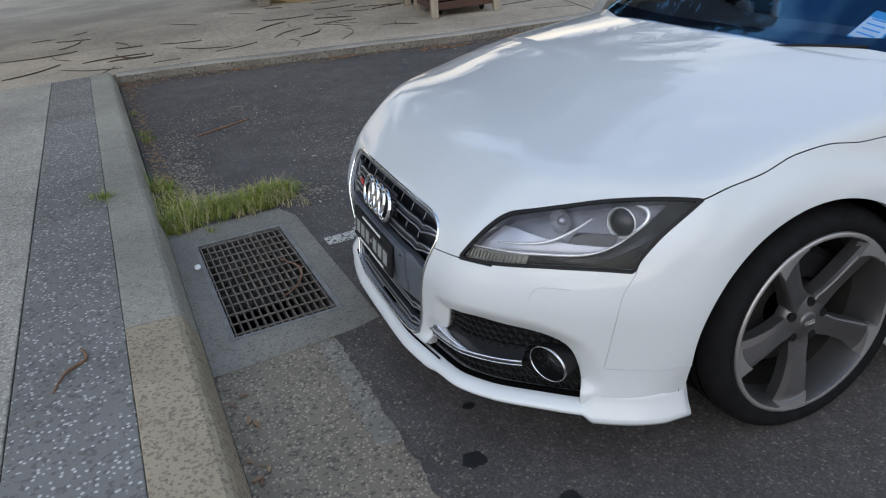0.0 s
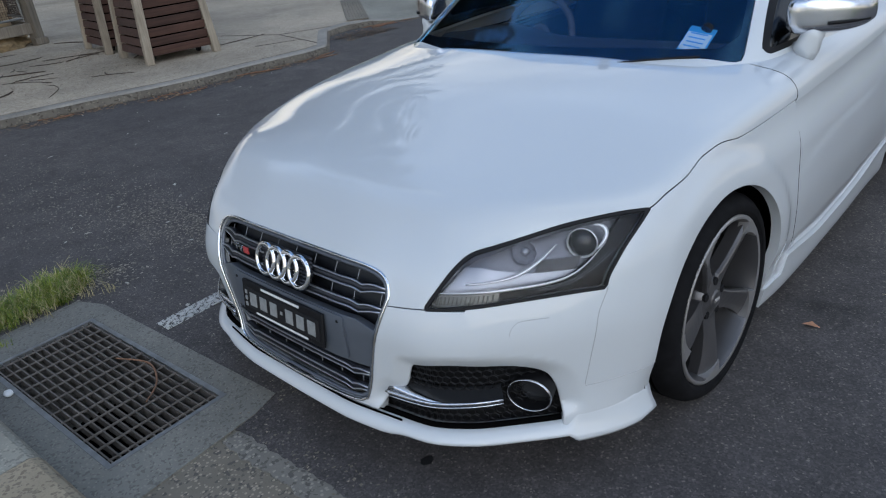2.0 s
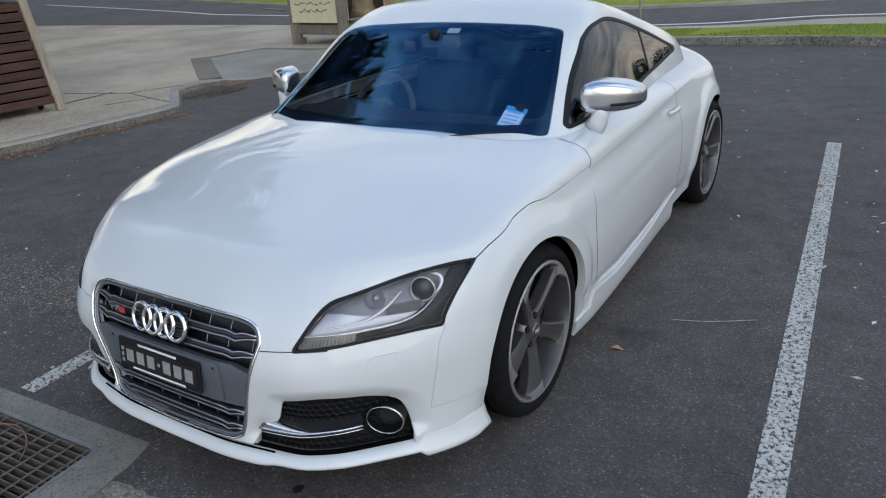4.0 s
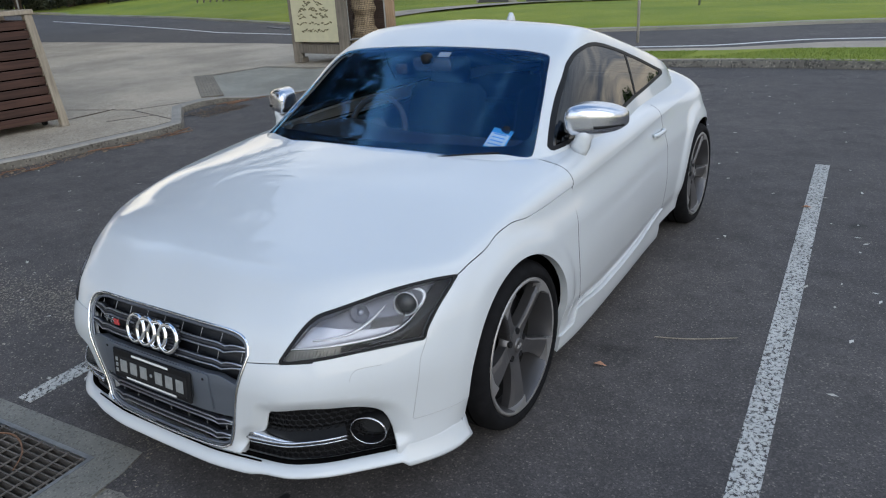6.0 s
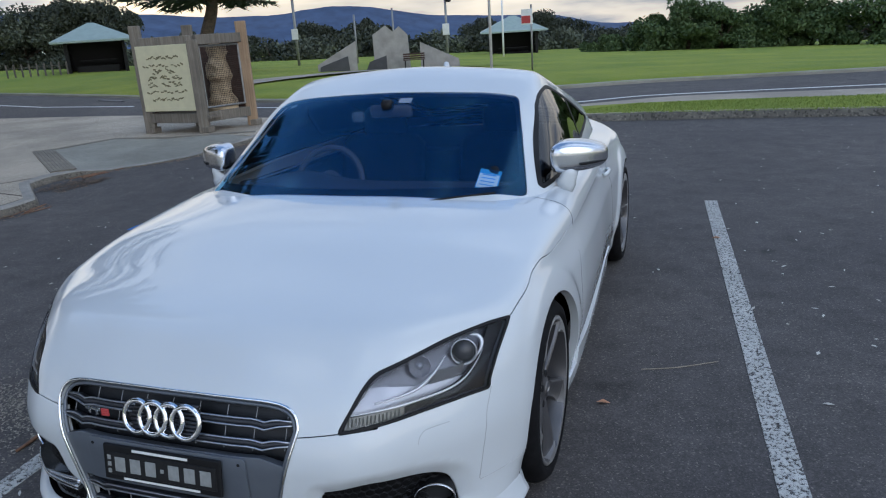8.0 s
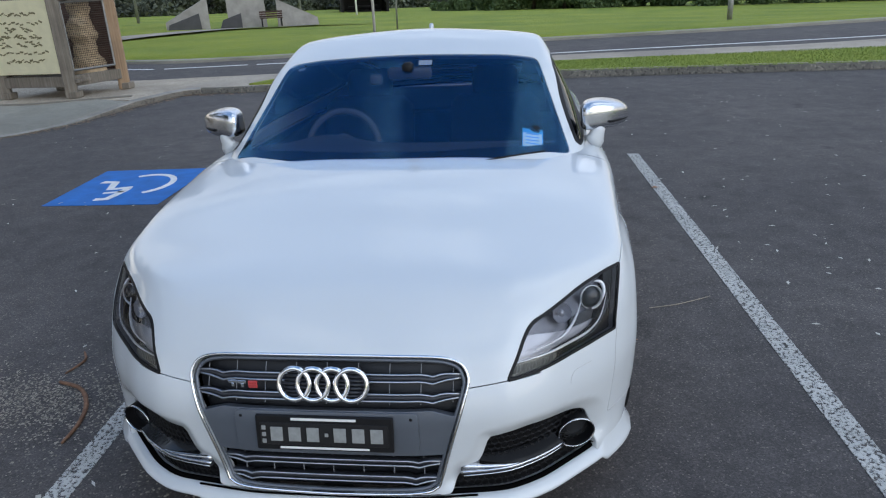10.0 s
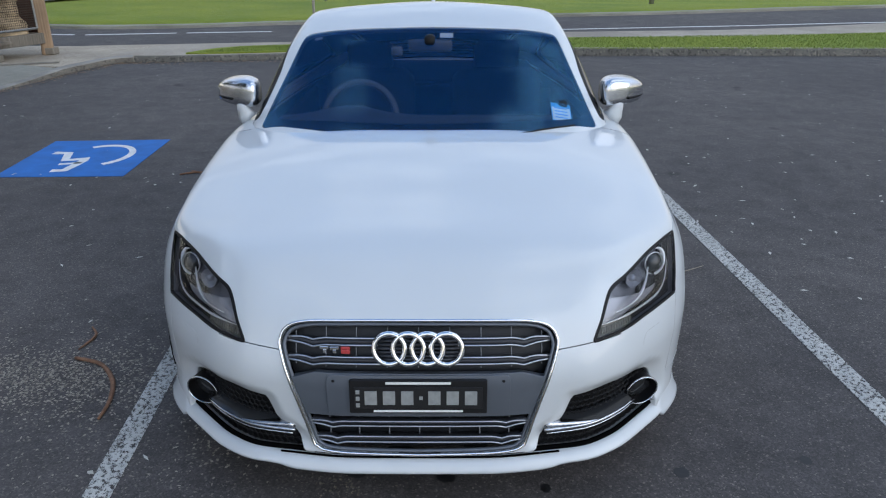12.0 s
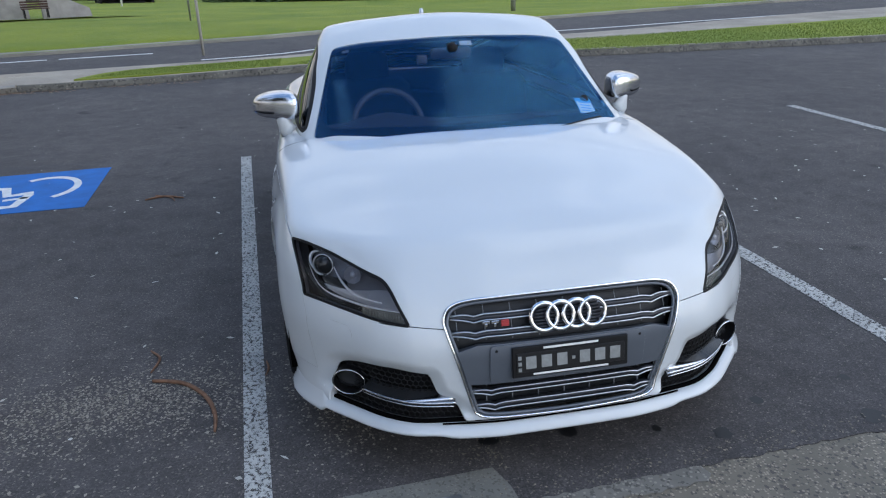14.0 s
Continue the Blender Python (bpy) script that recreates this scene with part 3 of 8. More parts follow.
def kerb_run(name, path, width, mat, label, heights):
    """A kerb with a battered, rounded face along a path; the road lies to the right of its way."""
    bm = bmesh.new()
    rows = []
    n = len(path)
    r = random.Random(5)
    for i, p in enumerate(path):
        h = heights(p)
        prof = [(0.0, -0.10), (0.0, 0.15 * h), (-0.24 * h, h * 0.78), (-0.37 * h, h * 0.94), (-0.6 * h, h), (-width, h + 0.001), (-width, -0.05)]
        a, b = Vector(path[max(i - 1, 0)]), Vector(path[min(i + 1, n - 1)])
        d = (b - a).normalized()
        side = Vector((d.y, -d.x))
        rows.append([bm.verts.new((p[0] + side.x * o, p[1] + side.y * o, z + r.uniform(-0.002, 0.002))) for o, z in prof])
    for q, w in zip(rows, rows[1:]):
        for k in range(len(rows[0]) - 1):
            f = bm.faces.new((q[k], w[k], w[k + 1], q[k + 1]))
            f.material_index = int(k < 2)
    bm.faces.new(rows[0])
    bm.faces.new(list(reversed(rows[-1])))
    bmesh.ops.recalc_face_normals(bm, faces=bm.faces)
    o = part(name, bm, mat)
    # the pale kerb's upright face is darker than its top
    o.data.materials.append(KERB_FACE if mat is CONCRETE else mat)
    return tagged(o, label, "kerb", kind="structure")


kerb_run("kerb_west", west[:-1] + nib[:-1] + bay, 0.135, CONCRETE, "curved pale concrete kerb round the plaza", lambda p: bay_height(p[1]))
north_height = lambda p: float(np.interp(p[0], [-4.7, -3.0, 0.0], [0.09, 0.085, 0.11]))
kerb_run("kerb_north", north, 0.15, KERB_DARK, "dark weathered concrete kerb before the grass strip", north_height)
# a strip along the top, paler than the kerb's face
bm = bmesh.new()
prev = None
for p, a, b in zip(north, set_back(north, 0.075), set_back(north, 0.155)):
    row = [bm.verts.new((q[0], q[1], north_height(p) + z)) for q, z in ((a, -0.03), (a, 0.004), (b, 0.004), (b, -0.03))]
    if prev:
        for k in range(3):
            bm.faces.new((prev[k], row[k], row[k + 1], prev[k + 1]))
    prev = row
bmesh.ops.recalc_face_normals(bm, faces=bm.faces)
tagged(part("kerb_cap", bm, PATH), "pale top edge of the kerb", "kerb", kind="structure")
# dark joint between the kerb and the paving
bm = bmesh.new()
prev = None
for a, b in zip(set_back(west, 0.128), set_back(west, 0.146)):
    row = [bm.verts.new((q[0], q[1], PLAZA_H + 0.0025)) for q in (a, b)]
    if prev:
        bm.faces.new((prev[0], row[0], row[1], prev[1]))
    prev = row
tagged(part("kerb_joint", bm, BARK), "dirt-filled joint behind the kerb", "joint", kind="structure")

# the kerb ramp: a smooth slope from the plaza down to the asphalt
road_edge = [q for q in bay if q[1] < 8.45]
bm = bmesh.new()
lower = [bm.verts.new((*q, bay_height(q[1]) + 0.003)) for q in set_back(road_edge, 0.125)]
upper_path = []
for i in range(len(road_edge)):
    t = i / (len(road_edge) - 1) * (len(RAMP_TOP) - 1)
    k = min(len(RAMP_TOP) - 2, int(t))
    upper_path.append(Vector(RAMP_TOP[k]).lerp(Vector(RAMP_TOP[k + 1]), t - k))
upper = [bm.verts.new((q.x, q.y, PLAZA_H + 0.002)) for q in upper_path]
for i in range(len(lower) - 1):
    bm.faces.new((lower[i], lower[i + 1], upper[i + 1], upper[i]))
under = bmesh.ops.extrude_face_region(bm, geom=list(bm.faces))
bmesh.ops.translate(bm, vec=(0, 0, -0.06), verts=[v for v in under["geom"] if isinstance(v, bmesh.types.BMVert)])
bmesh.ops.recalc_face_normals(bm, faces=bm.faces)
tagged(part("ramp", bm, KERB_GREY), "smooth pale concrete kerb ramp", "ramp", kind="structure")
border = RAMP_TOP[1:] + [(-5.55, 8.95)]
sheet("ramp_border", thick_line([Vector(q) for q in border], 0.13), PLAZA_H + 0.007, GUTTER, "dark strip of paving along the ramp", "paving", 0.02)
strip = thing("ribbed_strip", "dark ribbed tactile strip in the paving", "tactile strip")
a, b = Vector((-6.37, 5.60)), Vector((-8.37, 7.14))
d = (b - a).normalized()
c = (a + b) / 2 + Vector((-d.y, d.x)) * -0.126
part("mat", box(((b - a).length, 0.31, 0.010), Matrix.Translation((c.x, c.y, PLAZA_H + 0.001)) @ Matrix.Rotation(math.atan2(d.y, d.x), 4, "Z"), 0.002), GUTTER, strip)
for k in range(7):
    c = (a + b) / 2 + Vector((-d.y, d.x)) * -0.042 * k
    part("rib", box(((b - a).length, 0.03, 0.012), Matrix.Translation((c.x, c.y, PLAZA_H + 0.004)) @ Matrix.Rotation(math.atan2(d.y, d.x), 4, "Z"), 0.002), GUTTER, strip)
# saw-cut slabs beside the notch
for a, b in (((-5.36, 4.33), (-6.62, 4.62)), ((-6.62, 4.62), (-6.30, 5.30)), ((-5.95, 4.46), (-6.22, 3.98)), ((-6.62, 4.62), (-7.6, 4.35))):
    sheet("paving_joint", thick_line([Vector(a), Vector(b)], 0.016), PLAZA_H - 0.001, BARK, "dark joint between the plaza's slabs", "joint", 0.004)

sheet("verge", [q for q in set_back(north, 0.15) if q[0] > -3.95] + list(reversed(VERGE_SIDE)), PLAZA_H + 0.022, GRASS_GROUND, "narrow mown grass strip beside the path", "grass", 0.1)
sheet("path", [q for q in set_back(north, 0.14) if q[0] < -3.9] + VERGE_SIDE + list(reversed(PATH_SIDE)) + [(-5.0, 10.4), (-5.1, 9.6)], PLAZA_H - 0.002, PATH, "pale concrete footpath along the road", "path", 0.15)
far_edge = [(-400, 120), (-70, 33.5), (-42, 25.3), (-27.2, 21.2), (-16.4, 17.3), (-12, 15.3), (-8, 13.95), (-5.65, 14.0), (-3.8, 14.55), (-1.5, 15.15), (0.3, 15.9), (5.5, 17.0), (12.5, 19.0), (30, 22.5), (70, 28), (400, 60)]
sheet("street", [(-400, -20), (-60, 9.4)] + STREET_SIDE[:-1] + PATH_SIDE + [(70, 25), (400, 55)] + far_edge[::-1], 0.06, ASPHALT, "dark asphalt street beyond the path", "road", 0.3)


def lawn_height(x, y):
    return 0.52 - 0.0224 * x - 0.0247 * y


def lawn_z(x, y):
    """The lawn's height, easing up from the street's edge."""
    t = y - float(np.interp(x, [q[0] for q in far_edge], [q[1] for q in far_edge]))
    s = min(1.0, max(0.0, t / 9.0))
    s = s * s * (3 - 2 * s)
    return (1 - s) * 0.12 + s * lawn_height(x, y)


lawn = bmesh.new()
fe = smooth_path(far_edge, 6)
rows = []
for k, t in enumerate((0, 1.5, 4, 8, 14, 22, 34, 50, 80, 140, 300, 800, 2600)):
    row = []
    for x, y in fe:
        px, py = x * (1 + t / 120.0 if abs(x) < 100 else 1 + t / 400.0), y + t
        s = min(1.0, t / 9.0)
        s = s * s * (3 - 2 * s)
        z = (1 - s) * 0.12 + s * lawn_height(px, py)
        if k:
            z += 0.05 * noise.noise((px * 0.09, py * 0.09, 0)) * min(1, t / 6)
        row.append(lawn.verts.new((px, py, z)))
    rows.append(row)
low = [lawn.verts.new((x, y, -0.1)) for x, y in fe]
for q, w in zip([low] + rows, rows):
    for i in range(len(q) - 1):
        lawn.faces.new((q[i], q[i + 1], w[i + 1], w[i]))
bmesh.ops.recalc_face_normals(lawn, faces=lawn.faces)
tagged(part("lawn", lawn, GRASS_GROUND, smooth=True), "wide mown green park lawn", "lawn", kind="structure")
# a low worn kerb along the lawn
bm = bmesh.new()
prev = None
for q, w in zip(set_back(fe, -0.02), set_back(fe, 0.16)):
    row = [bm.verts.new((q[0], q[1], 0.02)), bm.verts.new((q[0], q[1], 0.115)), bm.verts.new((w[0], w[1], 0.135)), bm.verts.new((w[0], w[1], 0.02))]
    if prev:
        for k in range(3):
            bm.faces.new((prev[k], row[k], row[k + 1], prev[k + 1]))
    prev = row
bmesh.ops.recalc_face_normals(bm, faces=bm.faces)
tagged(part("kerb_far", bm, KERB_GREY), "low worn kerb between the street and the lawn", "kerb", kind="structure")


def road_stripe(points, w=0.1):
    p = [Vector((*q, 0)) for q in points]
    for a, b in zip(p, p[1:]):
        d = b - a
        tagged(part("street_line", box((d.length, w, 0.004), Matrix.Translation(((a + b) / 2) + Vector((0, 0, 0.063))) @ Matrix.Rotation(math.atan2(d.y, d.x), 4, "Z")), ROADLINE), "white painted line on the street", "road marking", kind="structure")


road_stripe(smooth_path([(-2.4, 11.85), (-1.0, 12.22), (0.0, 12.92), (0.9, 13.28), (4.3, 13.87), (6.66, 14.26), (13.6, 15.6), (60.0, 24.0)], 3), 0.09)
road_stripe([(-35, 20.5), (-23.8, 17.2), (-18.8, 15.6), (-16.4, 14.72), (-12.6, 14.1)], 0.1)
for a, b in (((-11.6, 13.6), (-9.6, 13.2)), ((-9.2, 13.15), (-7.2, 12.8)), ((-6.95, 12.78), (-5.28, 13.05)), ((-5.08, 13.07), (-3.45, 13.29))):
    road_stripe([a, b], 0.09)
# a stormwater slot in the street's far gutter
tagged(part("gutter_slot", box((1.5, 0.16, 0.05), Matrix.Translation((-15.0, 15.9, 0.066)) @ Matrix.Rotation(radians(-24), 4, "Z"), 0.01), STONE_DARK), "dark stormwater slot at the street's edge", "drain", kind="structure")
# the path that crosses the lawn
wl_path = smooth_path([(-12.9, 16.2), (-12.5, 18.9), (-11.0, 21.5), (-9.5, 24.0), (-6.0, 26.5)], 6)
bm = bmesh.new()
q0 = None
for i, (x, y) in enumerate(wl_path):
    z = lawn_z(x, y) + 0.045
    w = [bm.verts.new((x - 0.8, y, z)), bm.verts.new((x + 0.8, y, z))]
    if q0:
        bm.faces.new((q0[0], q0[1], w[1], w[0]))
    q0 = w
tagged(part("lawn_path", bm, PATH), "pale path across the lawn", "path", kind="structure")

# ---- plaza furniture ----
def post(bm, x, y, z0, z1, s=0.13, tilt=None, notch=True):
    m = Matrix.Translation((x, y, (z0 + z1) / 2))
    if tilt is not None:
        m = m @ tilt
    add_box(bm, (s, s, z1 - z0), m, 0.008)


def sign_cage(name, a, b, c, label, panel_front=True, top=1.68):
    """A timber-framed kiosk: corner posts, rails, a map panel and wire mesh."""
    a, b, c = Vector(a), Vector(b), Vector(c)
    d = a + c - b
    k = thing(name, label, "information kiosk")
    z0 = PLAZA_H
    for p, h in ((a, 1.82), (b, 1.54 if panel_front else 1.80), (c, 1.80), (d, 1.80)):
        bm = bmesh.new()
        add_box(bm, (0.17, 0.13, h - 0.02), Matrix.Translation((p.x, p.y, z0 + h / 2 - 0.02)) @ Matrix.Rotation(0.4, 4, "Z"), 0.01)
        part("post", bm, WOOD_GREY if p is not c else WOOD_TAN, k, "weathered timber post")
        bm = bmesh.new()
        add_box(bm, (0.19, 0.19, 0.10), Matrix.Translation((p.x + 0.02, p.y + 0.02, z0 + 0.05)), 0.01)
        part("foot", bm, WOOD_GREY, k)
    for p, q in ((a, b), (b, c), (c, d), (d, a)):
        v = q - p
        ang = Matrix.Rotation(math.atan2(v.y, v.x), 4, "Z")
        mid = (p + q) / 2
        for z, h in ((0.30, 0.16), (1.555, 0.16)):
            part("rail", box((v.length - 0.1, 0.09, h), Matrix.Translation((mid.x, mid.y, z0 + z - 0.05)) @ ang, 0.008), WOOD_GREY, k, "weathered timber rail")
    part("floor_board", box(((b - a).length, (c - b).length, 0.04), Matrix.Translation(((a + c) / 2).to_3d() + Vector((0, 0, z0 + 0.25))) @ Matrix.Rotation(math.atan2((b - a).y, (b - a).x), 4, "Z")), WOOD_GREY, k)
    # the mesh sides
    sides = ((b, c),) if panel_front else ((a, b), (b, c), (c, d), (d, a))
    for p, q in sides:
        v = q - p
        bm = bmesh.new()
        L = v.length - 0.22
        dirv = v.normalized()
        s = p + dirv * 0.11
        n = int(L / 0.032)
        for i in range(n + 1):
            x = s + dirv * (L * i / n)
            add_tube(bm, [(x.x, x.y, z0 + 0.40), (x.x, x.y, z0 + 1.40)], 0.0032, 4)
        for i in range(31):
            z = z0 + 0.40 + 1.0 * i / 30
            e = s + dirv * L
            add_tube(bm, [(s.x, s.y, z), (e.x, e.y, z)], 0.0032, 4)
        part("wire_mesh", bm, MESH_WIRE, k, "rusty brown wire mesh")
        edge_bm = bmesh.new()
        for z in (0.40, 1.40):
            e = s + dirv * L
            add_tube(edge_bm, [(s.x, s.y, z0 + z), (e.x, e.y, z0 + z)], 0.018, 4)
        for x in (s, s + dirv * L):
            add_tube(edge_bm, [(x.x, x.y, z0 + 0.40), (x.x, x.y, z0 + 1.40)], 0.018, 4)
        part("mesh_frame", edge_bm, STEEL, k, "pale metal frame of the mesh")
    if panel_front:
        for p, q in ((c, d), (d, a)):
            v = q - p
            mid = (p + q) / 2
            part("back_board", box((v.length - 0.12, 0.03, 1.16), Matrix.Translation((mid.x, mid.y, z0 + 0.90)) @ Matrix.Rotation(math.atan2(v.y, v.x), 4, "Z")), WOOD_BROWN, k, "dark brown boarded back")
        v = b - a
        ang = math.atan2(v.y, v.x)
        m = Matrix.Translation((((a + b) / 2).x, ((a + b) / 2).y, z0 + 0.90)) @ Matrix.Rotation(ang, 4, "Z") @ Matrix.Translation((0, -0.055, 0))
        m = m @ Matrix.Translation((-0.025, -0.012, 0.015))
        board = part("map_board", box((v.length - 0.07, 0.03, 1.08), m, 0.006), CREAM, k, "cream map board with dark drawings")
        r = random.Random(3)
        # rows of small drawings: flowing banners above and below, creatures between
        rows_of = ((0.34, (-0.20, 0.02, 0.22), 3), (0.21, (-0.30, -0.02, 0.30), 2), (0.12, (-0.14, 0.14), 4), (0.02, (-0.26, 0.0, 0.26), 5), (-0.10, (-0.28, 0.02, 0.24), 4), (-0.22, (-0.30, 0.0, 0.30), 2), (-0.34, (-0.2, 0.0, 0.2), 3))
        for z, xs, n in rows_of:
            for x in xs:
                bm = bmesh.new()
                for j in range(n + 2):
                    wx = 0.20 * (j / (n + 1) - 0.5) * (1.0 if n < 4 else 0.75)
                    add_box(bm, (0.055, 0.006, r.uniform(0.012, 0.026)), m @ Matrix.Translation((x + wx, -0.017, z + 0.018 * math.sin(j * 1.7 + x * 9) + (r.uniform(-0.03, 0.03) if n > 3 else 0))) @ Matrix.Rotation(r.uniform(-0.5, 0.5), 4, "Y"))
                part("drawing", bm, MAP_INK, board, "dark printed drawing")
    # a worn carved column inside
    core = bmesh.new()
    mid = b.lerp(c, 0.72) + (d - c).normalized() * 0.30
    prof = [((0.23 - 0.10 * z) * (1 + 0.08 * math.sin(13 * z) + 0.06 * math.sin(37 * z + 1)), z0 + 0.28 + 1.12 * z) for z in np.linspace(0, 1, 48)] + [(0.02, z0 + 1.42)]
    add_lathe(core, prof, Matrix.Translation((mid.x, mid.y, 0)), 18)
    for v in core.verts:
        v.co += 0.075 * Vector((noise.noise(v.co * 5.5), noise.noise(v.co * 5.5 + Vector((9, 0, 0))), 0.3 * noise.noise(v.co * 9))) + 0.02 * Vector((noise.noise(v.co * 19), noise.noise(v.co * 19 + Vector((5, 0, 0))), 0))
    part("carved_block", core, SANDSTONE, k, "weathered carved sandstone block", True)
    return k


sign_cage("map_kiosk", (-7.66, 8.98), (-6.51, 8.93), (-6.15, 9.83), "weathered timber kiosk with a cream map board on the plaza")
sign_cage("mesh_kiosk", (-10.80, 1.40), (-10.85, 3.10), (-12.2, 3.15), "weathered timber kiosk with rusty mesh sides on the plaza", False)
STRAW = simple("dry_mulch", (0.30, 0.22, 0.12), 0.95, 0, 0.35, 14, 0.8)
heap = bmesh.new()
bmesh.ops.create_icosphere(heap, subdivisions=4, radius=1.0)
for v in heap.verts:
    v.co = Vector((v.co.x * 0.7, v.co.y * 0.85, max(-0.1, v.co.z) * 0.22)) * (1 + 0.25 * noise.noise(v.co * 4))
o = part("mulch_mound", heap, STRAW, None, "", True)
o.location = (-11.4, 2.3, PLAZA_H + 0.02)
tagged(o, "low heap of dry brown mulch under the kiosk", "mulch")


def bin_box():
    """A slatted timber bin surround with leaning corner posts and a raised lid."""
    k = thing("litter_bin", "brown slatted timber bin enclosure with pale corner posts", "litter bin")
    w, d, h = 0.405, 0.50, 1.28
    lean = 0.085
    for sx in (-1, 1):
        for sy in (-1, 1):
            bm = bmesh.new()
            lo = [Vector((sx * w + dx, sy * d + dy, 0)) for dx in (-0.045, 0.045) for dy in (-0.045, 0.045)]
            add_box(bm, (0.085, 0.085, 1.0))
            for v in bm.verts:
                t = v.co.z + 0.5
                v.co = Vector((v.co.x + sx * (w - lean * t), v.co.y + sy * (d - lean * t), t * h))
            part("corner_post", bm, WOOD_PALE, k, "weathered pale timber post")
    n = 11
    for i in range(n):
        z = 0.13 + 1.04 * i / (n - 1)
        t = z / h
        for ax in (0, 1):
            for s in (-1, 1):
                L = 2 * ((w if ax == 0 else d) - lean * t) - 0.085
                o = (d if ax == 0 else w) - lean * t
                m = Matrix.Translation((0, s * o, z) if ax == 0 else (s * o, 0, z)) @ (Matrix.Identity(4) if ax == 0 else Matrix.Rotation(radians(90), 4, "Z"))
                sl = part("slat", box((L, 0.022, 0.088), m @ Matrix.Rotation(radians(-8 * s), 4, "X"), 0.003), WOOD_BROWN, k, "brown stained slat")
    part("inner_bin", box((0.56, 0.74, 1.1), Matrix.Translation((0, 0, 0.62))), DARK, k)
    ring = bmesh.new()
    for s in (-1, 1):
        add_box(ring, (2 * (w - lean) + 0.12, 0.12, 0.05), Matrix.Translation((0, s * (d - lean), h + 0.025)), 0.006)
        add_box(ring, (0.12, 2 * (d - lean) - 0.12, 0.05), Matrix.Translation((s * (w - lean), 0, h + 0.025)), 0.006)
    part("top_frame", ring, WOOD_PALE, k, "pale timber top frame")
    for sx in (-1, 1):
        for sy in (-1, 1):
            part("lid_rod", tube([(sx * 0.28, sy * 0.36, h + 0.04), (sx * 0.28, sy * 0.36, h + 0.26)], 0.009, 6), STEEL, k)
    lid = bmesh.new()
    add_box(lid, (0.80, 0.98, 0.05), Matrix.Translation((0, 0, h + 0.28)), 0.02)
    for v in lid.verts:
        v.co.z += 0.06 * (1 - (v.co.x / 0.5) ** 2)
    part("lid", lid, STEEL, k, "grey metal lid")
    for sx in (-1, 1):
        part("castor", lathe([(0.0, 0.02), (0.05, 0.02), (0.055, 0.0), (0.05, -0.02), (0.0, -0.02)], Matrix.Translation((sx * 0.28, -0.25, 0.055)) @ Matrix.Rotation(radians(90), 4, "Y"), 16), BLACK, k, "black castor")
    return k


b1 = bin_box()
tagged(b1, group="bins on the plaza")
b1.matrix_basis = Matrix.Translation((-7.09, 3.31, PLAZA_H)) @ Matrix.Rotation(radians(82), 4, "Z")
b2 = copy_thing(b1, Matrix.Translation((-8.62, 3.50, PLAZA_H)) @ Matrix.Rotation(radians(82), 4, "Z"))
tagged(b2, "brown slatted timber bin enclosure standing behind another", "litter bin", "bins on the plaza")

# ---- things in the park ----
def shelter(x, y, z, w, turn, label):
    """A picnic shelter: posts, table and benches under a hipped roof."""
    k = thing("picnic_shelter", label, "picnic shelter", "picnic shelters")
    h = w * 0.44
    roof = bmesh.new()
    o = w / 2
    lo = [roof.verts.new((sx * o, sy * o, h)) for sx, sy in ((-1, -1), (1, -1), (1, 1), (-1, 1))]
    lo2 = [roof.verts.new((sx * o, sy * o, h - 0.10)) for sx, sy in ((-1, -1), (1, -1), (1, 1), (-1, 1))]
    hi = [roof.verts.new((sx * 0.15, sy * 0.15, h + 0.22 * w)) for sx, sy in ((-1, -1), (1, -1), (1, 1), (-1, 1))]
    for i in range(4):
        j = (i + 1) % 4
        roof.faces.new((lo[i], lo[j], hi[j], hi[i]))
        roof.faces.new((lo2[i], lo2[j], lo[j], lo[i]))
    roof.faces.new(hi)
    roof.faces.new(lo2[::-1])
    part("roof", roof, ROOF_GREEN, k, "pale green hipped metal roof")
    for sx in (-1, 1):
        for sy in (-1, 1):
            part("post", box((0.16, 0.16, h), Matrix.Translation((sx * o * 0.68, sy * o * 0.68, h / 2))), BLACK, k, "dark post")
    for s in (-1, 1):
        part("bench", box((w * 0.5, 0.4, 0.5), Matrix.Translation((0, s * w * 0.18, 0.25))), BLACK, k, "dark bench")
        part("low_wall", box((0.1, w * 0.6, 0.95), Matrix.Translation((s * o * 0.66, 0, 0.5))), BLACK, k, "dark slatted side")
    # solid black boards, added to darken the inside of an open shelter
    part("back_wall", box((w * 0.66, 0.08, h * 0.98), Matrix.Translation((0, o * 0.66, h * 0.49))), BLACK, k, "solid black board darkening the shelter's back")
    for s in (-1, 1):
        part("screen_wall", box((0.08, w * 0.40, h * 0.92), Matrix.Translation((s * o * 0.67, o * 0.36, h * 0.46))), BLACK, k, "solid black board darkening the shelter's side")
    part("table", box((w * 0.45, 0.7, 0.08), Matrix.Translation((0, 0, 0.75))), BLACK, k, "dark table")
    k.matrix_basis = Matrix.Translation((x, y, z)) @ Matrix.Rotation(turn, 4, "Z")
    return k


shelter(-29.6, 30.9, 0.22, 4.1, 0.75, "open picnic shelter with a pale green roof before dark trees")
shelter(-10.7, 48.1, -0.85, 4.3, 0.30, "open picnic shelter with a pale green roof on the lawn")


def wedge(name, outline, x, y, z, turn, thick, mat, label, cat):
    o = part(name, prism(outline, -thick / 2, thick / 2, Matrix.Translation((x, y, z)) @ Matrix.Rotation(turn, 4, "Z") @ Matrix.Rotation(radians(90), 4, "X")), mat)
    return tagged(o, label, cat)


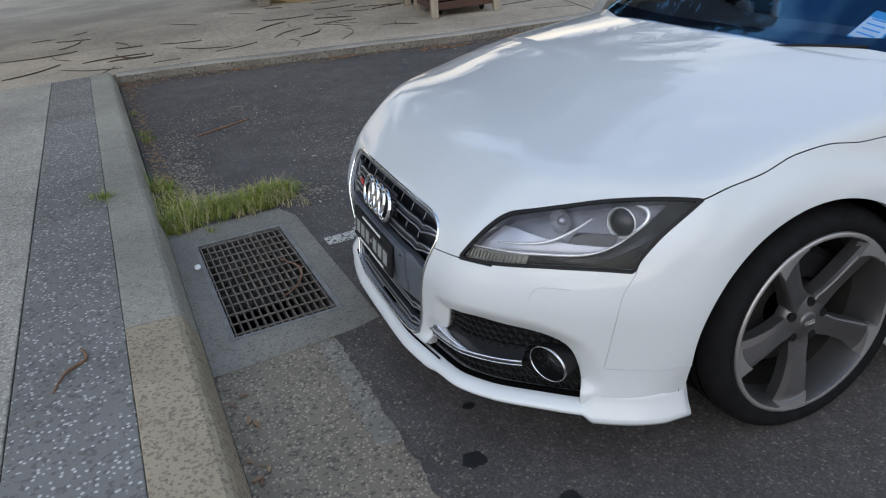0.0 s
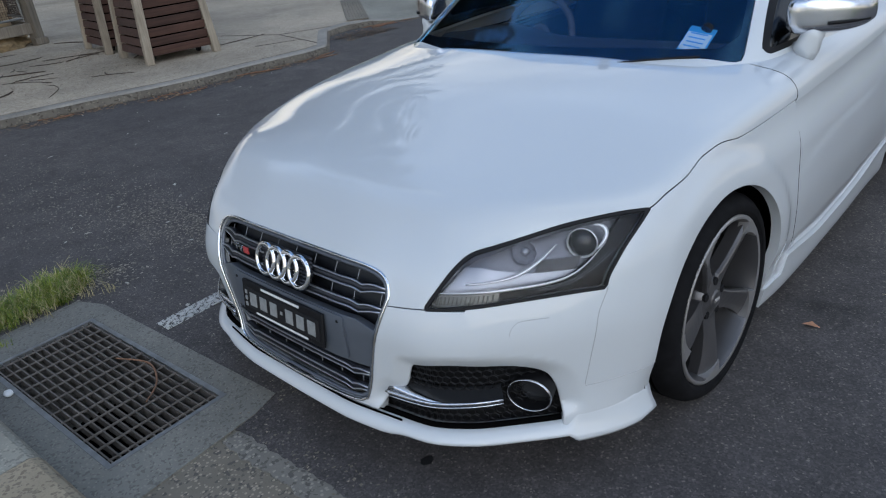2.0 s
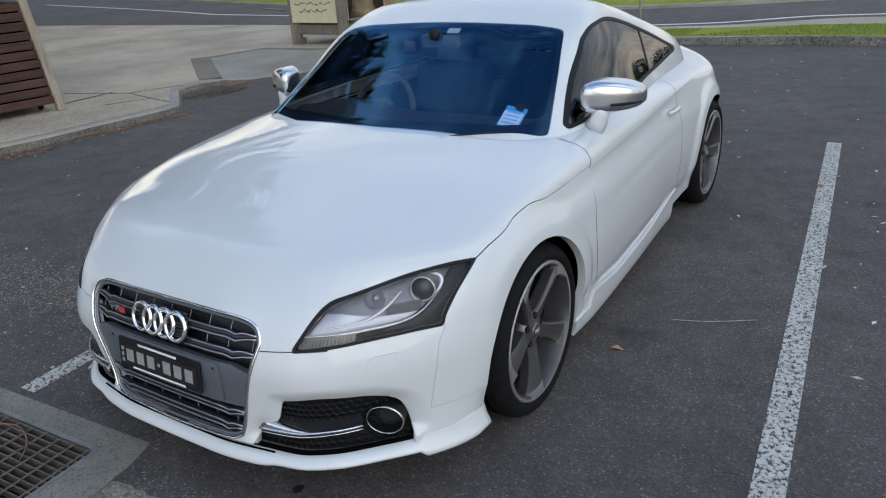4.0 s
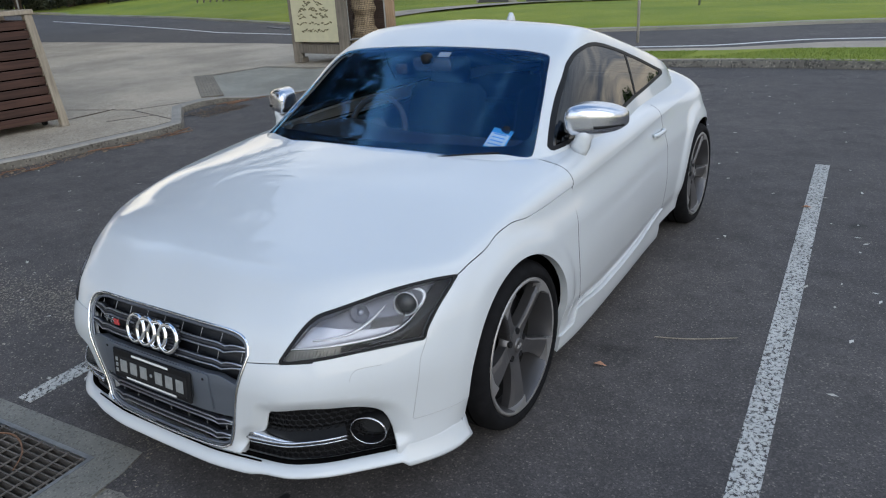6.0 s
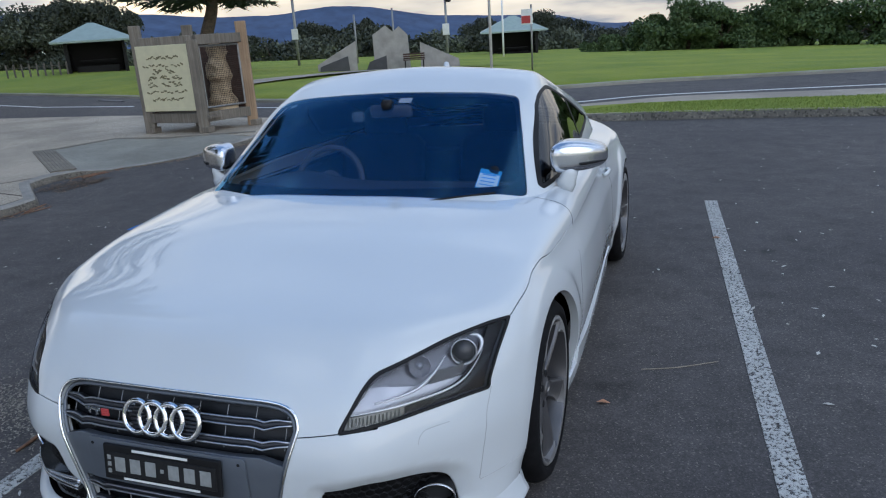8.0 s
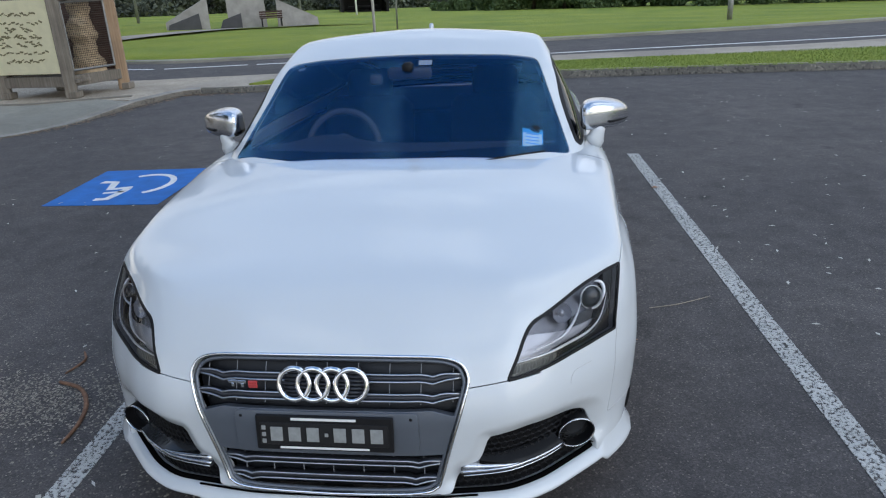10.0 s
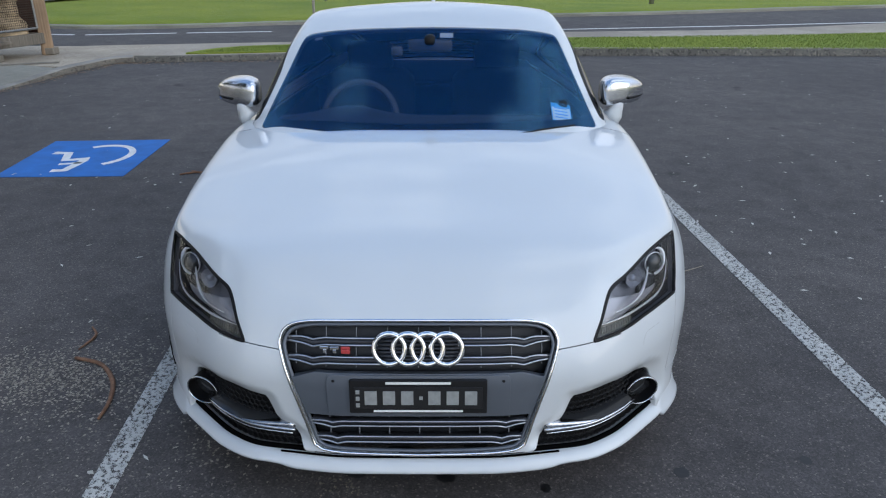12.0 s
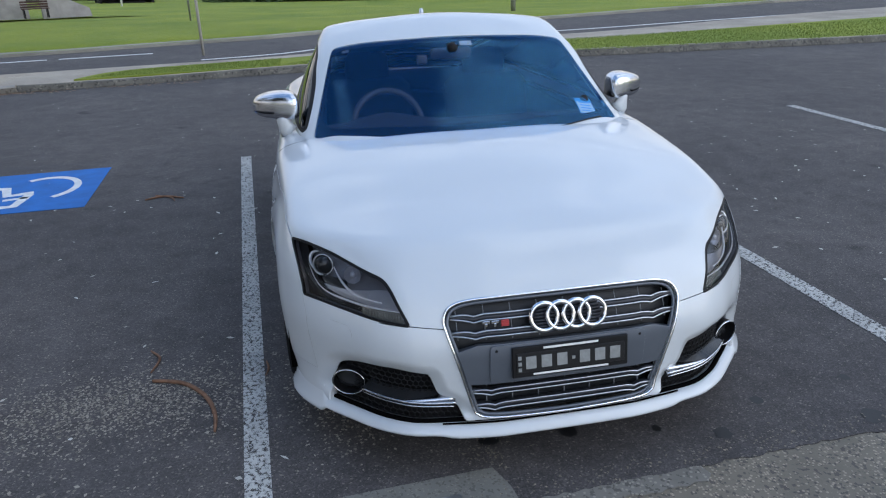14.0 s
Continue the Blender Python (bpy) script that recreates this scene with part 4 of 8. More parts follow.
wedge("monument", [(-0.75, 0), (0.75, 0), (0.75, 1.15), (-0.75, 0.35)], -11.8, 24.35, 0.10, 0.45, 0.45, STONE, "sloping grey stone monument on the lawn", "monument")
wedge("plaque", [(-0.62, 0), (0.55, 0), (0.5, 0.62), (-0.55, 0.28)], -11.75, 24.05, 0.10, 0.45, 0.10, STONE_DARK, "dark plaque leaning on the monument", "plaque")
wedge("monument", [(-0.40, 0), (0.40, 0), (0.40, 1.35), (0.1, 1.62), (-0.40, 1.30)], -10.15, 25.1, 0.12, 0.40, 0.40, STONE, "tall rough grey standing stone on the lawn", "monument")
wedge("monument", [(-0.30, 0), (0.30, 0), (0.26, 1.25), (-0.05, 1.58), (-0.30, 1.40)], -9.55, 25.4, 0.10, 0.40, 0.45, STONE, "tall rough grey standing stone on the lawn", "monument")
wedge("plaque", [(-0.35, 0), (0.45, 0), (0.45, 0.55), (-0.2, 0.35)], -10.35, 24.6, 0.10, 0.40, 0.12, STONE_DARK, "dark plaque before the standing stones", "plaque")
wedge("monument", [(-0.75, 0), (0.75, 0), (0.70, 0.28), (-0.75, 0.98)], -8.2, 25.95, 0.08, 0.38, 0.40, STONE, "sloping grey stone monument on the lawn", "monument")

seat_k = thing("park_bench", "red-brown slatted park bench on the lawn", "bench")
for k in range(3):
    part("seat_slat", box((0.95, 0.10, 0.03), Matrix.Translation((0, 0.12 * k, 0.34))), WOOD_BROWN, seat_k)
    part("back_slat", box((0.95, 0.03, 0.07), Matrix.Translation((0, 0.30, 0.40 + 0.09 * k))), WOOD_BROWN, seat_k)
for s in (-1, 1):
    part("leg", box((0.05, 0.35, 0.34), Matrix.Translation((s * 0.4, 0.14, 0.17))), BLACK, seat_k)
seat_k.matrix_basis = Matrix.Translation((-8.75, 24.6, 0.16)) @ Matrix.Rotation(0.4, 4, "Z") @ Matrix.Diagonal((0.85, 0.85, 0.85, 1))


PALE_POST = simple("pale_post_paint", (0.44, 0.42, 0.36), 0.6, 0, 0.1, 12, 0)


def pole(name, x, y, z, h, r, mat, label, cat):
    k = thing(name, label, cat)
    part("shaft", tube([(0, 0, 0), (0, 0, h * 0.5), (0, 0, h)], r, 10), mat, k, "", True)
    k.matrix_basis = Matrix.Translation((x, y, z))
    return k


p = pole("lamp_post", -17.58, 31.47, -0.1, 3.6, 0.07, STEEL, "grey lamp post with a small white sign", "lamp post")
part("sign", box((0.35, 0.04, 0.5), Matrix.Translation((0, -0.1, 1.75)), 0.01), WHITE, p, "small white sign")
part("lamp_head", box((0.5, 0.25, 0.12), Matrix.Translation((0.1, 0, 3.6)), 0.03), STEEL, p)
p = pole("lamp_post", -10.79, 34.58, -0.32, 3.4, 0.06, STEEL, "grey lamp post with two floodlights", "lamp post")
part("sign", box((0.35, 0.04, 0.55), Matrix.Translation((0, -0.1, 1.75)), 0.01), WHITE, p, "small white sign")
for s in (-1, 1):
    part("floodlight", box((0.22, 0.2, 0.2), Matrix.Translation((s * 0.18, -0.05, 3.35 - 0.22 * (s > 0))), 0.03), BLACK, p, "dark floodlight")
for x, y, h in ((-13.1, 33.2, 2.8), (-14.9, 32.6, 2.6)):
    pole("slim_pole", x, y, -0.2, h, 0.045, STEEL, "slim grey pole on the lawn", "pole")
pole("flag_pole", -9.10, 39.27, -0.5, 3.5, 0.05, WHITE, "white flag pole on the lawn", "pole")
p = pole("red_sign_post", -3.74, 22.06, -0.05, 2.1, 0.03, STEEL, "grey post with a red and white sign", "sign")
part("sign_face", box((0.36, 0.02, 0.46), Matrix.Translation((-0.13, -0.04, 1.74)), 0.004), WHITE, p, "white sign")
part("sign_square", box((0.28, 0.02, 0.22), Matrix.Translation((-0.16, -0.053, 1.66))), RED, p, "red square")
p = pole("street_sign_post", -2.40, 12.30, PLAZA_H - 0.002, 2.80, 0.026, PALE_POST, "slim pale steel post with a sign in the grass strip", "sign post")
part("sign_face", box((0.26, 0.012, 0.40), Matrix.Translation((0.10, 0.03, 2.28)), 0.003), STEEL, p, "plain grey back of a sign")
p = pole("bollard", 6.5, 22.4, -0.2, 1.2, 0.08, STEEL, "pale grey bollard on the lawn", "bollard")


# a white post fence and pale far buildings beyond the trees
fence = thing("fence", "low pale post fence between the trees and the shelter", "fence")
for k in range(9):
    part("post", box((0.06, 0.06, 0.62), Matrix.Translation((-30.6 + 0.27 * k, 26.0 + 0.20 * k, 0.31))), RUST, fence)
for z in (0.45,):
    part("rail", tube([(-30.6, 26.0, z), (-29.5, 26.8, z), (-28.4, 27.6, z)], 0.012, 6), RUST, fence)
fence.location.z = 0.45
for x, y, w, h, lab in ((-435, 410, 11.5, 20.5, "far white apartment block beyond the trees"), (-428, 417.5, 7.0, 17.6, "far white building beyond the trees")):
    k = thing("far_building", lab, "building")
    part("wall", box((w, 10, h)), WHITE, k, "white rendered wall")
    part("roof", box((w * 0.5, 6, 1.6), Matrix.Translation((1, 0, h / 2 + 0.6))), WHITE, k)
    for i in range(4):
        for j in range(4):
            part("window", box((w * 0.14, 0.3, 1.3), Matrix.Translation((-w * 0.36 + w * 0.24 * i, -5.05, h / 2 - 1.6 - 2.6 * j))), STONE_DARK, k)
    k.matrix_basis = Matrix.Translation((x, y, h / 2)) @ Matrix.Rotation(radians(46), 4, "Z")


# ---- the car ----
def curve(xs, ys, level=False):
    """A smooth function through a few values, straight beyond its ends; level: flat where it begins."""
    xs, ys = np.array(xs, float), np.array(ys, float)
    h = np.diff(xs)
    d = np.diff(ys) / h
    m = np.empty(len(xs))
    m[0], m[-1] = 0.0 if level else d[0], d[-1]
    for i in range(1, len(xs) - 1):
        m[i] = 0 if d[i - 1] * d[i] <= 0 else 2 * d[i - 1] * d[i] / (d[i - 1] + d[i])

    def f(x):
        x = np.asarray(x, float)
        i = np.clip(np.searchsorted(xs, x) - 1, 0, len(xs) - 2)
        t = (x - xs[i]) / h[i]
        tt = np.clip(t, 0, 1)
        y = ys[i] * (1 + 2 * tt) * (1 - tt) ** 2 + ys[i + 1] * tt * tt * (3 - 2 * tt) + h[i] * (m[i] * tt * (1 - tt) ** 2 - m[i + 1] * tt * tt * (1 - tt))
        return y + np.where(t < 0, m[i] * h[i] * t, 0) + np.where(t > 1, m[i + 1] * h[i] * (t - 1), 0)

    return f


def even_curve(xs, ys):
    return curve(xs, ys, True)


AXLE_F, AXLE_R, HUB_Z = 0.885, 3.353, 0.325
bonnet_mid = curve([-0.1, 0.03, 0.12, 0.3, 0.6, 0.9, 1.2, 1.6, 2.4, 3.2, 3.7, 4.0, 4.2], [0.4998, 0.6428, 0.7059, 0.7758, 0.8314, 0.8902, 0.9189, 0.9445, 0.9417, 0.9391, 0.9353, 0.9179, 0.8806])
crown = curve([0, 0.3, 0.6, 1.0, 1.4, 2.5, 3.4, 4.2], [0.0351, 0.0534, 0.077, 0.0704, 0.0645, 0.0733, 0.1178, 0.148])
nose_mid = curve([0.05, 0.2, 0.3, 0.45, 0.6, 0.75], [0.0129, -0.0136, -0.0018, -0.0062, 0.0467, 0.1843])
nose_plan = even_curve([0, 0.2, 0.4, 0.5, 0.6, 0.7, 0.8, 0.9, 1.0], [0.0372, 0.039, 0.0648, 0.0838, 0.1386, 0.2339, 0.3458, 0.5104, 0.8356])
waist = curve([0.3, 0.6, 0.885, 1.15, 1.45, 2.0, 2.6, 3.0, 3.353, 3.9, 4.2], [0.8767, 0.8748, 0.8873, 0.903, 0.9172, 0.9055, 0.8849, 0.8811, 0.8808, 0.8149, 0.7134])
flank = curve([0.1, 0.17, 0.26, 0.34, 0.5, 0.65, 0.76, 0.82, 0.92], [-0.0151, -0.006, 0.0018, 0.02, 0.0332, 0.0266, -0.0027, -0.0138, -0.0718])
tail_mid = curve([0.1, 0.4, 0.6, 0.8, 1.0], [4.0857, 4.1737, 4.1786, 4.1146, 4.0062])
tail_plan = even_curve([0, 0.4, 0.7, 0.9], [0.011, 0.0639, 0.2895, 0.6061])


def smooth_max(k, *ds):
    s = np.stack(ds)
    top = s.max(0)
    return top + k * np.log(np.exp((s - top) / k).sum(0))


def flare(y, z, y0):
    r = np.hypot(y - y0, z - HUB_Z)
    return 0.015 / (1 + np.exp((r - 0.425) / 0.011)) * np.clip((z - 0.16) / 0.2, 0, 1)


def body_field(x, y, z):
    """Below 0 inside the lower body."""
    x = np.abs(x)
    top = z - (bonnet_mid(y) - crown(y) * (x / 0.85) ** 2.6)
    front = nose_mid(z) + nose_plan(x) - y
    side = x - (waist(y) + flank(z) + flare(y, z, AXLE_F) + flare(y, z, AXLE_R))
    rear = y - (tail_mid(z) - tail_plan(x))
    return smooth_max(0.018, top, front * 0.8, side, rear * 0.8, 0.10 - z)


roof_mid = curve([0.9, 1.1, 1.3, 1.55, 1.8, 2.1, 2.4, 2.7, 3.1, 3.5, 3.9], [0.7965, 0.9287, 1.0288, 1.1659, 1.3072, 1.3893, 1.3431, 1.2671, 1.1598, 1.0366, 0.9103])
roof_sweep = even_curve([0, 0.4, 0.6, 0.8], [0.0643, 0.0579, 0.0762, 0.1966])
roof_crown = even_curve([0, 0.4, 0.6, 0.8], [0.0305, 0.0512, 0.0766, 0.1148])
glass_belt = curve([1.2, 1.5, 2.0, 2.6, 3.0, 3.4, 3.9], [0.752, 0.7971, 0.8266, 0.7756, 0.7401, 0.6975, 0.5189])
glass_lean = curve([0.7, 0.9, 1.1, 1.25, 1.4], [-0.0775, 0.0057, 0.0945, 0.175, 0.2397])


def cabin_field(x, y, z):
    x = np.abs(x)
    top = z - (roof_mid(y - roof_sweep(x)) - roof_crown(x))
    side = x - (glass_belt(y) - glass_lean(z))
    return smooth_max(0.016, top * 0.8, side, 0.78 - z)


def shoot(field, origins, ways, far=3.2):
    lo, hi = np.zeros(len(ways)), np.full(len(ways), far)
    for _ in range(34):
        mid = 0.5 * (lo + hi)
        p = origins + ways * mid[:, None]
        inside = field(p[:, 0], p[:, 1], p[:, 2]) < 0
        lo, hi = np.where(inside, mid, lo), np.where(inside, hi, mid)
    return origins + ways * lo[:, None]


def gradient(field, p, h=2e-4):
    g = np.stack([field(p[:, 0] + h * (k == 0), p[:, 1] + h * (k == 1), p[:, 2] + h * (k == 2)) - field(p[:, 0] - h * (k == 0), p[:, 1] - h * (k == 1), p[:, 2] - h * (k == 2)) for k in range(3)], 1)
    g[np.abs(p[:, 0]) < 1e-5, 0] = 0
    return g / np.linalg.norm(g, axis=1)[:, None]


def skin(field, y_front, y_rear, z0, n_front, n_mid, n_rear, tilts):
    """The field's zero surface as a grid of triangles with exact normals: fans at both ends, straight sections between."""
    org, way = [], []
    for a in np.linspace(0, math.pi / 2, n_front + 1)[:-1]:
        for e in tilts:
            org.append((0, y_front, z0)), way.append((math.sin(a) * math.cos(e), -math.cos(a) * math.cos(e), math.sin(e)))
    for y in np.linspace(y_front, y_rear, n_mid + 1):
        for e in tilts:
            org.append((0, y, z0)), way.append((math.cos(e), 0, math.sin(e)))
    for a in np.linspace(0, math.pi / 2, n_rear + 1)[1:]:
        for e in tilts:
            org.append((0, y_rear, z0)), way.append((math.cos(a) * math.cos(e), math.sin(a) * math.cos(e), math.sin(e)))
    p = shoot(field, np.array(org, float), np.array(way, float))
    p[np.abs(p[:, 0]) < 1e-6, 0] = 0
    n = gradient(field, p)
    rows, cols = n_front + n_mid + n_rear + 1, len(tilts)
    i = np.arange(rows * cols).reshape(rows, cols)
    a, b, c, d = i[:-1, :-1].ravel(), i[1:, :-1].ravel(), i[1:, 1:].ravel(), i[:-1, 1:].ravel()
    t = np.concatenate([np.stack([a, b, c], 1), np.stack([a, c, d], 1)])
    # the right half is the left half's mirror image
    q, m = p * (-1, 1, 1), n * (-1, 1, 1)
    v, nn = np.concatenate([p, q]), np.concatenate([n, m])
    t = np.concatenate([t, t[:, ::-1] + len(p)])
    # weld
    _, first, back = np.unique(np.round(v, 5), axis=0, return_index=True, return_inverse=True)
    t = back.ravel()[t]
    v, nn = v[first], nn[first]
    t = t[(t[:, 0] != t[:, 1]) & (t[:, 1] != t[:, 2]) & (t[:, 0] != t[:, 2])]
    return v, nn, t


def clip(surface, g):
    """The part of the surface where g (a value at each vertex) is below 0."""
    v, n, t = surface
    s = g[t] < 0
    k = s.sum(1)
    keep = [tuple(q) for q in t[k == 3]]
    nv, nn, made = [], [], {}

    def cut(a, b):
        key = (a, b) if a < b else (b, a)
        if key not in made:
            a, b = key
            f = g[a] / (g[a] - g[b])
            made[key] = len(v) + len(nv)
            nv.append(v[a] + f * (v[b] - v[a]))
            w = n[a] + f * (n[b] - n[a])
            nn.append(w / np.linalg.norm(w))
        return made[key]

    for tri in t[(k == 1) | (k == 2)]:
        a, b, c = (int(q) for q in tri)
        while not (g[a] < 0 and g[c] >= 0):
            a, b, c = b, c, a
        if g[b] < 0:
            p, q = cut(b, c), cut(a, c)
            keep += [(a, b, p), (a, p, q)]
        else:
            keep.append((a, cut(a, b), cut(a, c)))
    if not keep:
        return np.zeros((0, 3)), np.zeros((0, 3)), np.zeros((0, 3), int)
    tt = np.array(keep)
    v2 = np.concatenate([v, np.array(nv).reshape(-1, 3)])
    n2 = np.concatenate([n, np.array(nn).reshape(-1, 3)])
    used, back = np.unique(tt, return_inverse=True)
    return v2[used], n2[used], back.reshape(tt.shape)


def region(surface, *fields):
    """Clip by each field in turn; a field takes the vertices' x, y, z."""
    for f in fields:
        if len(surface[0]) == 0:
            return surface
        surface = clip(surface, f(surface[0][:, 0], surface[0][:, 1], surface[0][:, 2]))
    return surface


def outline_distance(points, px, py):
    """Signed distance in a plane to a closed outline, below 0 inside."""
    p = np.array(points, float)
    q = np.roll(p, -1, 0)
    best = np.full(len(px), 1e9)
    inside = np.zeros(len(px), bool)
    for (ax, ay), (bx, by) in zip(p, q):
        ex, ey = bx - ax, by - ay
        t = np.clip(((px - ax) * ex + (py - ay) * ey) / (ex * ex + ey * ey + 1e-12), 0, 1)
        best = np.minimum(best, np.hypot(px - ax - t * ex, py - ay - t * ey))
        cross = ((ay > py) != (by > py)) & (px < (bx - ax) * (py - ay) / (by - ay + 1e-12) + ax)
        inside ^= cross
    return np.where(inside, -best, best)


def panel(name, surface, mat, parent, label="", depth=0.014, lift=0.0, roll=None):
    """A sheet-metal panel: the surface with its edges rolled over and turned inwards. roll(x, y, z): the radius at a place."""
    v, n, t = surface
    v = v + n * lift
    pairs = np.concatenate([t[:, [0, 1]], t[:, [1, 2]], t[:, [2, 0]]])
    _, inv, cnt = np.unique(np.sort(pairs, axis=1), axis=0, return_inverse=True, return_counts=True)
    rim = pairs[cnt[inv.ravel()] == 1]
    faces, normals = [tuple(q) for q in t], [n[q] for q in t.ravel()]
    allv, loops = v, []
    if depth > 0 and len(rim):
        # the way out of the panel, at each vertex of its edge
        w = np.zeros_like(v)
        e = v[rim[:, 1]] - v[rim[:, 0]]
        o = np.cross(e, n[rim[:, 0]])
        np.add.at(w, rim[:, 0], o)
        np.add.at(w, rim[:, 1], o)
        ids = np.unique(rim)
        wi = w[ids] / (np.linalg.norm(w[ids], axis=1)[:, None] + 1e-12)
        r = np.full(len(ids), 0.0012) if roll is None else roll(v[ids, 0], v[ids, 1], v[ids, 2])
        rings, ringn = [v[ids]], [n[ids]]
        for a in (30, 60, 90):
            c, s = math.cos(radians(a)), math.sin(radians(a))
            rings.append(v[ids] + wi * (r * s)[:, None] - n[ids] * (r * (1 - c))[:, None])
            ringn.append(wi * s + n[ids] * c)
        rings.append(rings[-1] - n[ids] * depth)
        ringn.append(wi)
        at = {int(q): k for k, q in enumerate(ids)}
        base = len(v)
        allv = np.concatenate([v] + rings)
        m = len(ids)
        for a, b in rim:
            i, j = at[int(a)], at[int(b)]
            for k in range(4):
                faces.append((base + k * m + j, base + k * m + i, base + (k + 1) * m + i, base + (k + 1) * m + j))
                loops += [ringn[k][j], ringn[k][i], ringn[k + 1][i], ringn[k + 1][j]]
    me = bpy.data.meshes.new(name)
    me.from_pydata([tuple(q) for q in allv], [], faces)
    me.materials.append(mat)
    me.shade_smooth()
    me.normals_split_custom_set([tuple(q) for q in normals + loops])
    ob = new(name, me)
    ob.parent = parent
    if label:
        ob["label"] = label
    return ob


def front_point(x, z, inset=0.0):
    """The point of the nose at x, z, sunk by inset along the surface's normal."""
    lo, hi = np.array([-0.2]), np.array([0.9])
    for _ in range(16):
        mid = 0.5 * (lo + hi)
        inside = body_field(np.array([x]), mid, np.array([z])) < 0
        lo, hi = np.where(inside, lo, mid), np.where(inside, mid, hi)
    p = np.array([[x, hi[0], z]])
    return Vector(p[0] - inset * gradient(body_field, p)[0])


def front_normal(x, z):
    p = front_point(x, z)
    return Vector(gradient(body_field, np.array([p]))[0])


def mirrored(points):
    return list(points) + [(-x, z) for x, z in reversed(points) if abs(x) > 1e-6]


car = thing("car", "white two-door sports coupe with dark wheels parked in a marked bay", "car")
tilts_body = np.concatenate([np.linspace(radians(-24), radians(55), 120), np.linspace(radians(55), radians(90), 30)[1:]])
BODY = skin(body_field, 1.0, 3.1, 0.45, 150, 80, 30, tilts_body)
CABIN = skin(cabin_field, 2.0, 2.7, 0.82, 80, 28, 40, np.linspace(radians(0), radians(90), 90))
GAP = 0.0022

# outlines, each in the plane that shows it best
GRILLE = mirrored(smooth_path([(0.0, 0.632), (0.22, 0.631), (0.325, 0.625), (0.378, 0.609), (0.399, 0.577), (0.395, 0.54), (0.357, 0.41), (0.318, 0.268), (0.305, 0.247), (0.270, 0.234), (0.15, 0.228), (0.0, 0.225)], 5))
LAMP = smooth_path([(0.364, 0.557), (0.44, 0.562), (0.523, 0.566), (0.629, 0.570), (0.74, 0.573), (0.834, 0.570)], 4)[:-1] + smooth_path([(0.834, 0.570), (0.845, 0.595), (0.875, 0.626), (0.919, 0.662), (1.012, 0.722)], 4)[:-1] + smooth_path([(1.012, 0.722), (0.915, 0.726), (0.793, 0.720), (0.677, 0.705), (0.567, 0.688), (0.511, 0.675), (0.46, 0.647), (0.416, 0.612), (0.380, 0.576), (0.364, 0.557)], 4)[:-1]
INTAKE = smooth_path([(0.455, 0.388), (0.56, 0.402), (0.645, 0.396), (0.70, 0.385), (0.738, 0.366), (0.757, 0.337), (0.770, 0.276), (0.777, 0.225), (0.775, 0.17)], 4) + [(0.30, 0.17), (0.335, 0.222)] + smooth_path([(0.36, 0.262), (0.378, 0.283), (0.425, 0.312), (0.44, 0.345), (0.455, 0.388)], 3)[:-1]
hood_side = curve([0.4, 0.582, 0.645, 0.732, 0.83, 0.915, 1.02, 1.157, 1.35, 1.6], [0.68, 0.721, 0.741, 0.757, 0.783, 0.790, 0.779, 0.782, 0.793, 0.80])
bumper_edge = curve([0.25, 0.313, 0.503, 0.575, 0.8], [0.34, 0.351, 0.384, 0.424, 0.55])
door_front = curve([0.1, 0.286, 0.569, 0.79, 1.0], [1.44, 1.40, 1.345, 1.365, 1.40])


def screen_base(x):
    return 1.185 + 0.40 * x ** 2


def in_lamp(x, y, z):
    d = outline_distance(LAMP, y + 0.5 * np.abs(x), z)
    return np.where(y > 0.75, 1.0, d)


def in_grille(x, y, z):
    return np.where(y > 0.5, 1.0, outline_distance(GRILLE, x, z))


def in_intake(x, y, z):
    return np.where(y > 0.6, 1.0, outline_distance(INTAKE, np.abs(x), z))


def in_arch(x, y, z):
    a = np.hypot(y - 0.888, z - 0.322) - 0.349
    b = np.hypot(y - AXLE_R - 0.003, z - 0.322) - 0.349
    low = np.maximum(np.abs(y - 0.888) - 0.349, z - 0.32)
    low2 = np.maximum(np.abs(y - AXLE_R) - 0.349, z - 0.32)
    d = np.minimum(np.minimum(a, low), np.minimum(b, low2))
    return np.where(np.abs(x) < 0.45, 1.0, d)


def in_chin(x, y, z):
    """The lower edge of the nose, between the corners."""
    return np.where(y > 0.7, 1.0, np.maximum(z - (0.226 + 0.008 * x ** 2), np.abs(x) - 0.775))


def in_hood(x, y, z):
    side = hood_side(y) - z
    beside = np.interp(y, [0.2, 0.35, 0.45, 0.50, 0.57], [0.62, 0.62, 0.66, 0.685, 0.719])
    nose = np.where(np.abs(x) < 0.6, 0.546 + 0.012 * np.clip((np.abs(x) - 0.38) / 0.12, 0, 1), beside) - z
    return np.maximum(np.maximum(np.where(y > 0.57, side, nose), y - 1.385), np.where(y < 0.58, nose, -9.0))


def in_bumper(x, y, z):
    up = np.maximum(y - bumper_edge(z), 0.312 - z)
    low = np.maximum(y - 0.80, z - 0.312)
    return np.maximum(np.minimum(up, low), 0.0 * x - 1)


out = lambda f, g=GAP: (lambda x, y, z: g - f(x, y, z))
into = lambda f, g=GAP: (lambda x, y, z: f(x, y, z) + g)
left, right = (lambda x, y, z: 0.001 - x), (lambda x, y, z: x + 0.001)

OPEN = region(BODY, lambda x, y, z: np.where(y < 0.75, 0.172, 0.128) - z, out(in_arch, 0), lambda x, y, z: -0.004 - cabin_field(x, y, z))
SHELL = region(OPEN, out(in_lamp, 0.003), out(in_grille, 0.0), out(in_intake, 0.0), out(in_chin, 0.0))
panel("hood", region(SHELL, into(in_hood)), PAINT, car, "gloss white bonnet", 0.02)


